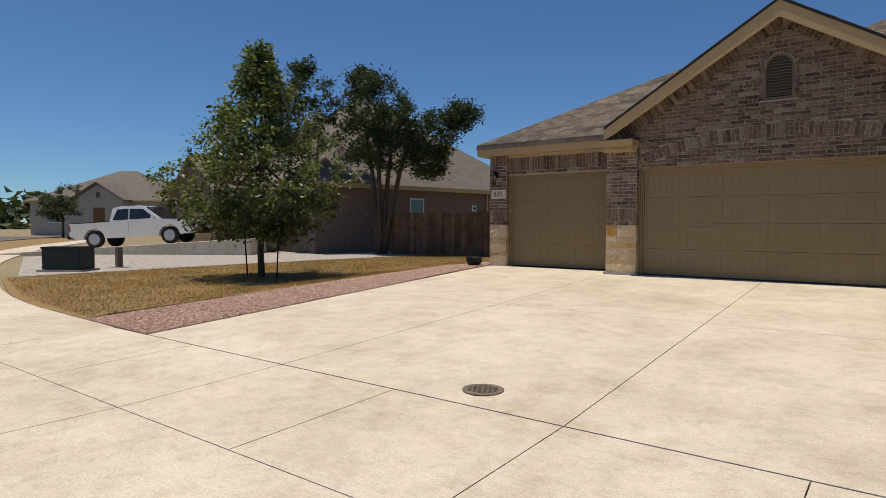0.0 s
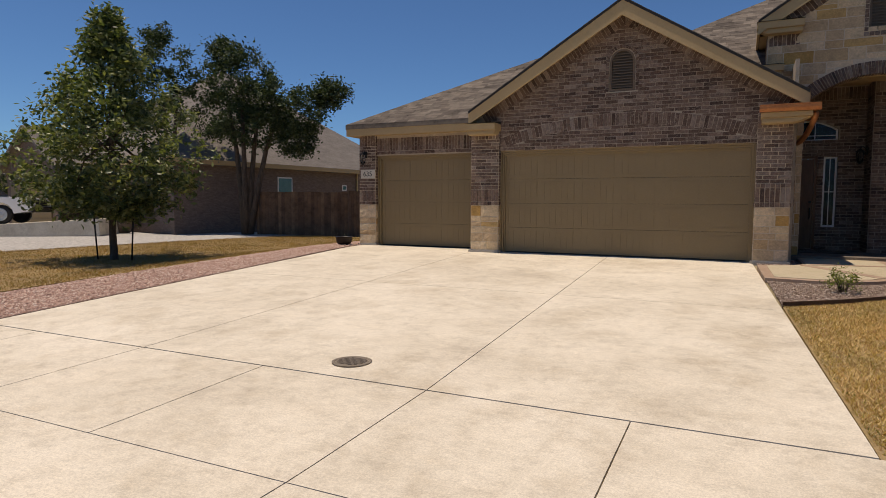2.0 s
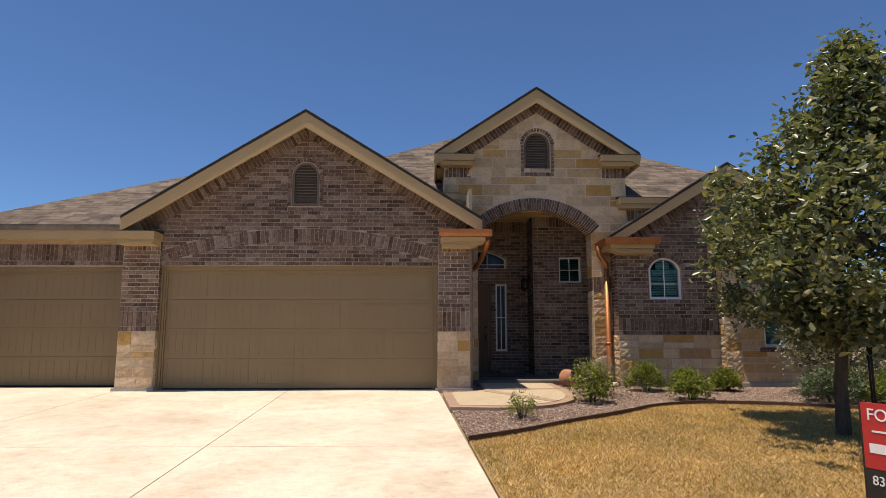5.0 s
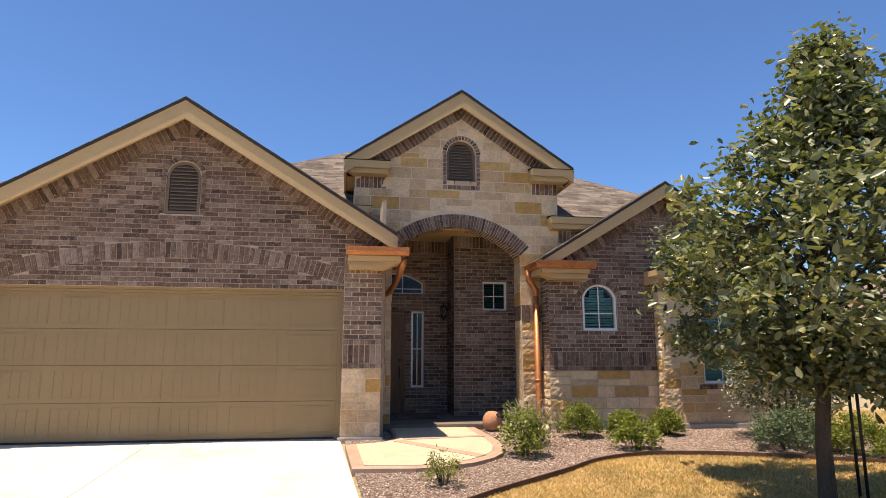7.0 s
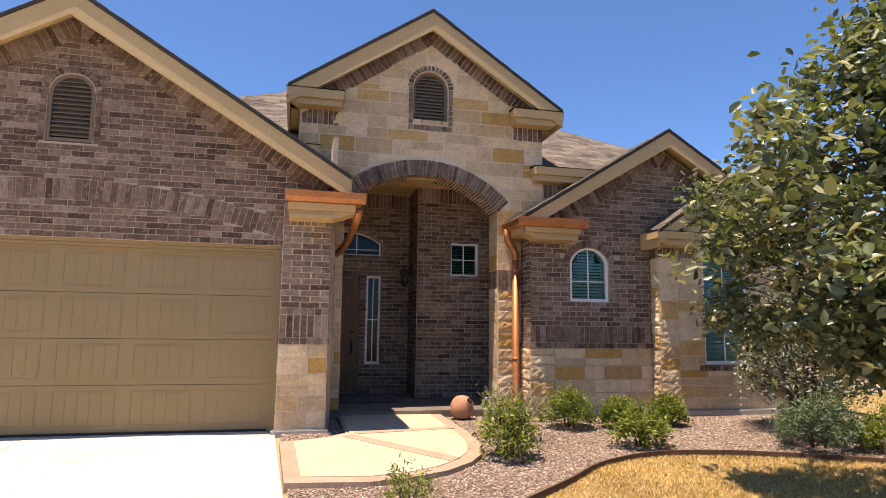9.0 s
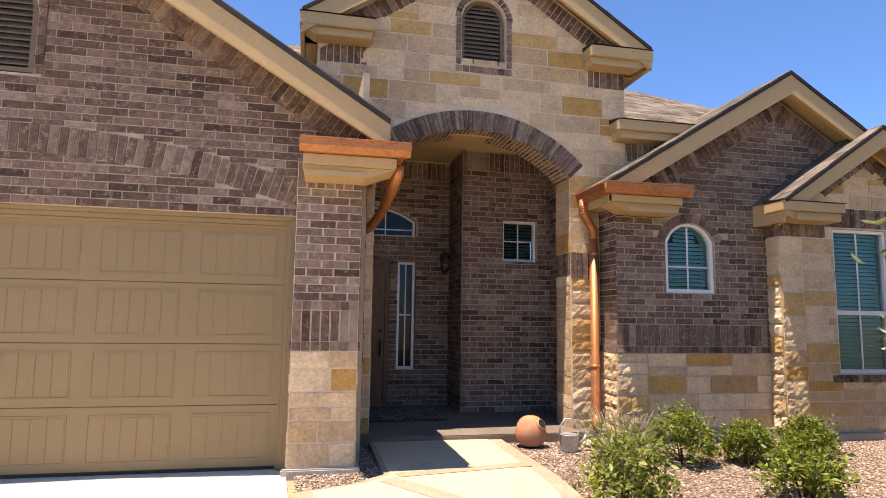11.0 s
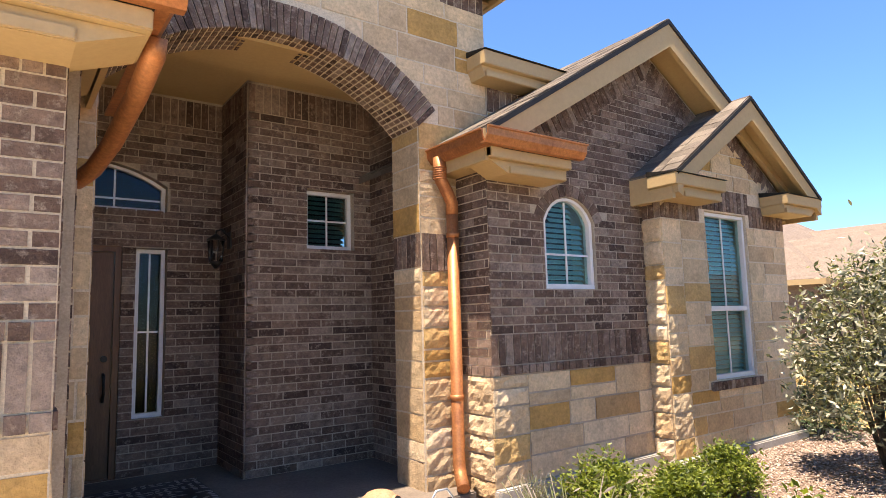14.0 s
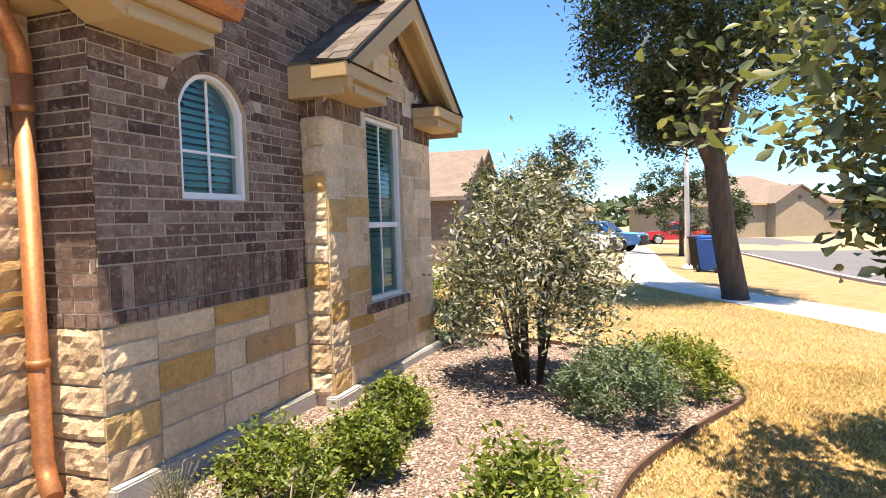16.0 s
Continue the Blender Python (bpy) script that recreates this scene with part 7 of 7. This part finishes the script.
def pickup(name, m, paint, label):
    """A crew pickup, nose to +x, wheels on z = 0."""
    t = tagged(new(name), label, "pickup truck")
    t.matrix_world = m
    base_ = [(2.75, 0.45), (2.72, 0.75), (2.6, 0.98), (1.35, 1.08), (1.05, 1.10), (-0.95, 1.10), (-0.97, 1.08), (-2.68, 1.08), (-2.7, 0.55), (-2.45, 0.42)]
    base_ += arch_cut(-1.63, 0.46, 0.38)[::-1] + arch_cut(1.63, 0.46, 0.38)[::-1]
    part("body", shaped_side(base_, 0.93, 0.0), paint, t)
    part("cabin", shaped_side([(1.32, 1.06), (0.55, 1.66), (0.3, 1.73), (-0.6, 1.73), (-0.85, 1.66), (-0.97, 1.06)], 0.90, 0.22), paint, t)
    for s in (-1, 1):
        for prof_ in ([(1.0, 1.14), (0.5, 1.56), (-0.08, 1.6), (-0.08, 1.14)], [(-0.14, 1.14), (-0.14, 1.6), (-0.62, 1.6), (-0.82, 1.14)]):
            bm = bmesh.new()
            vs = [bm.verts.new((x, s * (0.915 - 0.22 * (z - 0.95)), z)) for x, z in prof_]
            bk = [bm.verts.new((x, s * (0.86 - 0.22 * (z - 0.95)), z)) for x, z in prof_]
            bm.faces.new(vs)
            for i in range(4):
                bm.faces.new((vs[i], bk[i], bk[(i + 1) % 4], vs[(i + 1) % 4]))
            bmesh.ops.recalc_face_normals(bm, faces=bm.faces[:])
            part("side_window", bm, M_CARGLASS, t, "dark tinted glass")
        part("mirror", box(0.9, 1.05, s * 0.93 - 0.1, s * 0.93 + 0.1, 1.1, 1.26, 0.03), paint, t)
        part("door_seam", box(-0.115, -0.105, s * 0.925 - 0.008, s * 0.925 + 0.008, 0.5, 1.1), M_METAL_DARK, t)
        part("door_handle", box(-0.05, 0.12, s * 0.935 - 0.012, s * 0.935 + 0.012, 0.93, 0.96, 0.005), paint, t)
        part("headlight", box(2.45, 2.70, s * 0.72 - 0.16, s * 0.72 + 0.16, 0.78, 0.94, 0.03), M_LAMP_CLEAR, t, "clear headlight")
        part("tail_light", box(-2.72, -2.6, s * 0.83 - 0.1, s * 0.83 + 0.105, 0.72, 1.02, 0.02), M_LAMP_RED, t, "red tail light")
        for x in (-1.63, 1.63):
            wheel(t, x, s * 0.82, 0.37)
    bm = bmesh.new()
    vs = [bm.verts.new(p) for p in ((1.28, -0.74, 1.12), (1.28, 0.74, 1.12), (0.62, 0.68, 1.64), (0.62, -0.68, 1.64))]
    vs2 = [bm.verts.new(v.co - Vector((0.06, 0, 0.03))) for v in vs]
    bm.faces.new(vs)
    for i in range(4):
        bm.faces.new((vs[i], vs2[i], vs2[(i + 1) % 4], vs[(i + 1) % 4]))
    bmesh.ops.translate(bm, verts=bm.verts[:], vec=(0.035, 0, 0.02))
    part("windscreen", bm, M_CARGLASS, t, "dark windscreen glass")
    part("grille", box(2.66, 2.77, -0.5, 0.5, 0.62, 0.9, 0.02), M_METAL_DARK, t, "black grille")
    part("front_bumper", box(2.6, 2.85, -0.88, 0.88, 0.38, 0.6, 0.05), M_METAL_DARK, t, "dark front bumper")
    part("rear_bumper", box(-2.85, -2.62, -0.88, 0.88, 0.42, 0.62, 0.04), M_METAL_DARK, t, "dark rear bumper")
    part("bed_rail", box(-2.66, -1.0, -0.9, 0.9, 1.075, 1.115, 0.01), M_METAL_DARK, t, "black bed rail cap")
    return t


ndr = thing("neighbour_driveway", "pale concrete driveway sloping up to the neighbouring garage", "driveway", kind="structure")
AX = Vector((0.797, 0.6035, 0.0))
ND = Matrix.Translation((-26.4, 13.6, 0.40)) @ Matrix.Rotation(math.atan2(AX.y, AX.x), 4, "Z") @ Matrix.Rotation(radians(-3.6), 4, "Y")
o = part("slab", box(-9.0, 5.6, -2.6, 2.6, -0.8, 0.0, 0.01), M_CONCRETE, ndr)
o.matrix_local = ND
pickup("pickup_truck", ND, car_paint("white_paint", (0.78, 0.78, 0.77)), "white extended-cab pickup truck parked on a driveway")
pl = thing("planter_pot", "round tan concrete planter pot by the neighbour's drive", "planter", (-21.8, 17.0, 0.12))
part("bowl", lathe([(0.25, 0), (0.38, 0.3), (0.4, 0.55), (0.42, 0.6), (0.34, 0.6), (0.32, 0.5)], 20), M_LOUVRE, pl)

# ---- east neighbours ----
gE = -0.3
en = house("east_house", (31.0, 19.2, -0.25), 3, 13, 14, M_BRICK_FAR, M_ROOF_TAN, "tan and brick house next door with gabled shingle roofs", 2.9, 0.72,
           gables=((-3.6, 2.6, 1.6, 3.0), (1.5, 2.0, 0.8, 4.2)), doors=((-5.0, -2.3, -1.6, 2.3, M_DOOR_TAN),), windows=((0.6, 1.9, -0.8, 0.8, 2.4),))
part("stone_foot", box(-6.56, -6.2, -0.1, 6, -0.3, 1.0), M_STUCCO_TAN, en, "pale stone foot")
house("far_house", (70, 22, gE), -35, 16, 12, M_STUCCO_TAN, M_ROOF_TAN, "tan house across the street bend", 2.9, 0.55, gables=((-2.5, 2.8, 1.2, 3.0),), windows=((2, 3.6, 0, 0.8, 2.2),), doors=((-5, -0.2, -1.2, 2.2, M_DOOR_TAN),))
house("far_house", (74, 0, gE), -60, 18, 12, M_STUCCO_TAN, M_ROOF_TAN, "tan house with a low roof across the street", 2.9, 0.5, gables=((3, 2.8, 1.2, 3.0),), windows=((-5, -3.2, 0, 0.8, 2.2),))
house("far_house", (62, -22, gE), -80, 18, 12, M_STUCCO, M_ROOF_TAN, "grey house across the street", 2.9, 0.5, gables=((-3, 2.8, 1.2, 3.0),), windows=((3, 4.8, 0, 0.8, 2.2),))
house("far_house", (-3, -24, 0), 180, 18, 12, M_STUCCO_TAN, M_ROOF_FAR, "tan brick house across the street", 2.9, 0.5, gables=((-3, 2.8, 1.2, 3.0),), windows=((3, 4.8, 0, 0.8, 2.2),), doors=((-5.4, -0.6, -1.2, 2.2, M_DOOR_TAN),))
house("far_house", (22, -22, 0), 200, 18, 12, M_STUCCO, M_ROOF_FAR, "grey brick house across the street", 2.9, 0.5, gables=((-3, 2.8, 1.2, 3.0),), windows=((3, 4.8, 0, 0.8, 2.2),), doors=((-5.4, -0.6, -1.2, 2.2, M_DOOR_TAN),))

lp = thing("street_lamp", "pale metal street lamp pole beside the pavement", "street lamp", (23.4, 9.3, ramp_height(23.4, 9.3)))
part("base", lathe([(0.16, -0.05), (0.16, 0.1), (0.1, 0.16)], 16), M_WHITE, lp)
part("pole", tube([(0, 0, 0), (0, 0, 3.6), (0, 0, 7.2)], 0.085, 12, None, 0.6), M_WHITE, lp)
part("arm", tube([(0, 0, 7.0), (0.3, -0.6, 7.25), (0.4, -1.2, 7.3)], 0.035, 8), M_WHITE, lp)
part("lamp_head", box(0.28, 0.5, -1.6, -1.1, 7.24, 7.34, 0.03), M_GALV, lp)
M_BLUE = flat("blue_bin_plastic", (0.02, 0.10, 0.38), 0.45)


def wheelie(name, at, rz, mat, label):
    b = thing(name, label, "bin", at, rz)
    bm = bmesh.new()
    lo_ = [bm.verts.new(p) for p in ((-0.22, -0.26, 0.06), (0.22, -0.26, 0.06), (0.22, 0.26, 0.06), (-0.22, 0.26, 0.06))]
    hi = [bm.verts.new(p) for p in ((-0.3, -0.36, 1.0), (0.3, -0.36, 1.0), (0.3, 0.36, 1.0), (-0.3, 0.36, 1.0))]
    bm.faces.new(lo_[::-1])
    bm.faces.new(hi)
    for i in range(4):
        bm.faces.new((lo_[i], lo_[(i + 1) % 4], hi[(i + 1) % 4], hi[i]))
    bmesh.ops.bevel(bm, geom=bm.edges[:], offset=0.03, segments=2, affect="EDGES")
    part("body", bm, mat, b)
    part("lid", box(-0.32, 0.32, -0.39, 0.39, 1.003, 1.06, 0.02), mat, b)
    part("handle", tube([(-0.22, 0.40, 0.98), (0.22, 0.40, 0.98)], 0.018, 8), mat, b)
    for s in (-1, 1):
        w = part("wheel", lathe([(0.11, -0.03), (0.11, 0.03)], 16), M_TYRE, b)
        w.matrix_local = pose(s * 0.26, 0.27, 0.11, 0, 90)
    return b


wheelie("wheelie_bin", (22.7, 8.7, ramp_height(22.7, 8.7)), 70, M_BLUE, "blue plastic wheelie bin at the kerb")
wheelie("wheelie_bin", (23.6, 8.95, ramp_height(23.6, 8.95)), 80, M_METAL_DARK, "dark plastic wheelie bin at the kerb")
wheelie("wheelie_bin", (26.0, 8.75, ramp_height(26.0, 8.75)), 75, M_BLUE, "blue plastic wheelie bin at the kerb")
wheelie("wheelie_bin", (29.3, 16.9, ramp_height(29.3, 16.9)), 20, M_BLUE, "blue plastic wheelie bin beside the next house")
pickup("pickup_truck", Matrix.Translation((54, 8.9, ramp_height(54, 8.9))) @ Matrix.Rotation(radians(100), 4, "Z"), car_paint("red_paint", (0.42, 0.02, 0.025)), "red pickup truck parked on the far driveway")
pickup("pickup_truck", Matrix.Translation((30.0, 14.7, ramp_height(30.0, 14.7))) @ Matrix.Rotation(radians(-100), 4, "Z"), car_paint("white_car_paint", (0.75, 0.75, 0.75)), "white pickup truck parked on the next driveway")
pickup("pickup_truck", Matrix.Translation((38.0, 13.6, ramp_height(38.0, 13.6))) @ Matrix.Rotation(radians(-105), 4, "Z"), car_paint("blue_paint", (0.03, 0.12, 0.32)), "blue truck parked on a farther driveway")


def far_tree(at, h, r, mat, label, n=150, size=0.22):
    x, y = at
    z = ramp_height(x, y)
    t = thing("street_tree", label, "tree")
    part("trunk", tube([(x, y, z - 0.1), (x + 0.05, y, z + h * 0.3), (x, y, z + h * 0.6)], 0.12, 8, None, 0.5), M_BARK, t)
    lob = [(x + GEN.normal() * r * 0.4, y + GEN.normal() * r * 0.4, z + h * (0.62 + 0.2 * GEN.normal() * 0.5), r * 0.65, h * 0.2) for _ in range(6)]
    leaf_mesh("crown", clumps(GEN, n, 60, blob_shape(lob), 0.12), size, GEN, mat, t, 0.2)


far_tree((19.8, 12.9), 3.6, 1.4, M_LIVE, "grey-green street tree beyond the shrubs", 220, 0.13)
far_tree((34, 9.2), 4.2, 1.7, M_LIVE, "round street tree by the pavement", 160, 0.16)
far_tree((41, 6.6), 4.0, 1.5, M_LIVE, "small street tree across the bend", 120, 0.16)
far_tree((-58, 22.5), 4.4, 2.0, M_LIVE, "small tree before the far grey house", 130, 0.2)
far_tree((-47, 27.5), 4.2, 2.0, M_LIVE, "small tree beside the far street", 130, 0.2)
far_tree((-24.5, 17.2), 3.0, 1.0, M_YOUNG, "leafy tree before the neighbouring garage", 150, 0.16)
shrub("yellow_green_shrub", (13.2, 13.6), 0.6, 0.7, 160, 20, 0.06, M_BOX, "light green shrub beside the next house", spread=0.06)
shrub("yellow_green_shrub", (15.2, 13.4), 0.6, 0.6, 160, 20, 0.06, M_BOX, "light green shrub beside the next house", spread=0.06)

# wooded rise far off
w_c = []
for i in range(900):
    a = GEN.uniform(0, 1)
    x, y = -260 + 560 * a, 150 + 60 * math.sin(a * 9) + GEN.normal() * 10
    w_c.append(np.array((x, y, GEN.uniform(0, 7) + 3 * math.sin(a * 23))) + GEN.normal(size=(14, 3)) * np.array((2.2, 2.2, 1.4)))
for i in range(420):
    a = GEN.uniform(0, 1)
    w_c.append(np.array((-150 + GEN.normal() * 8 + 20 * math.sin(a * 7), -60 + 200 * a, GEN.uniform(0, 6.5) + 1.5 * math.sin(a * 31))) + GEN.normal(size=(14, 3)) * np.array((2.0, 2.0, 1.3)))
    w_c.append(np.array((170 + GEN.normal() * 8 + 15 * math.sin(a * 8), -120 + 260 * a, GEN.uniform(0, 5))) + GEN.normal(size=(14, 3)) * np.array((2.0, 2.0, 1.3)))
wd = leaf_mesh("far_woods", np.concatenate(w_c), 2.4, GEN, M_CEDAR, None, 0.0, 0.8, 0.3)
tagged(wd, "dark green wooded rise beyond the roofs", "woods", kind="stuff")
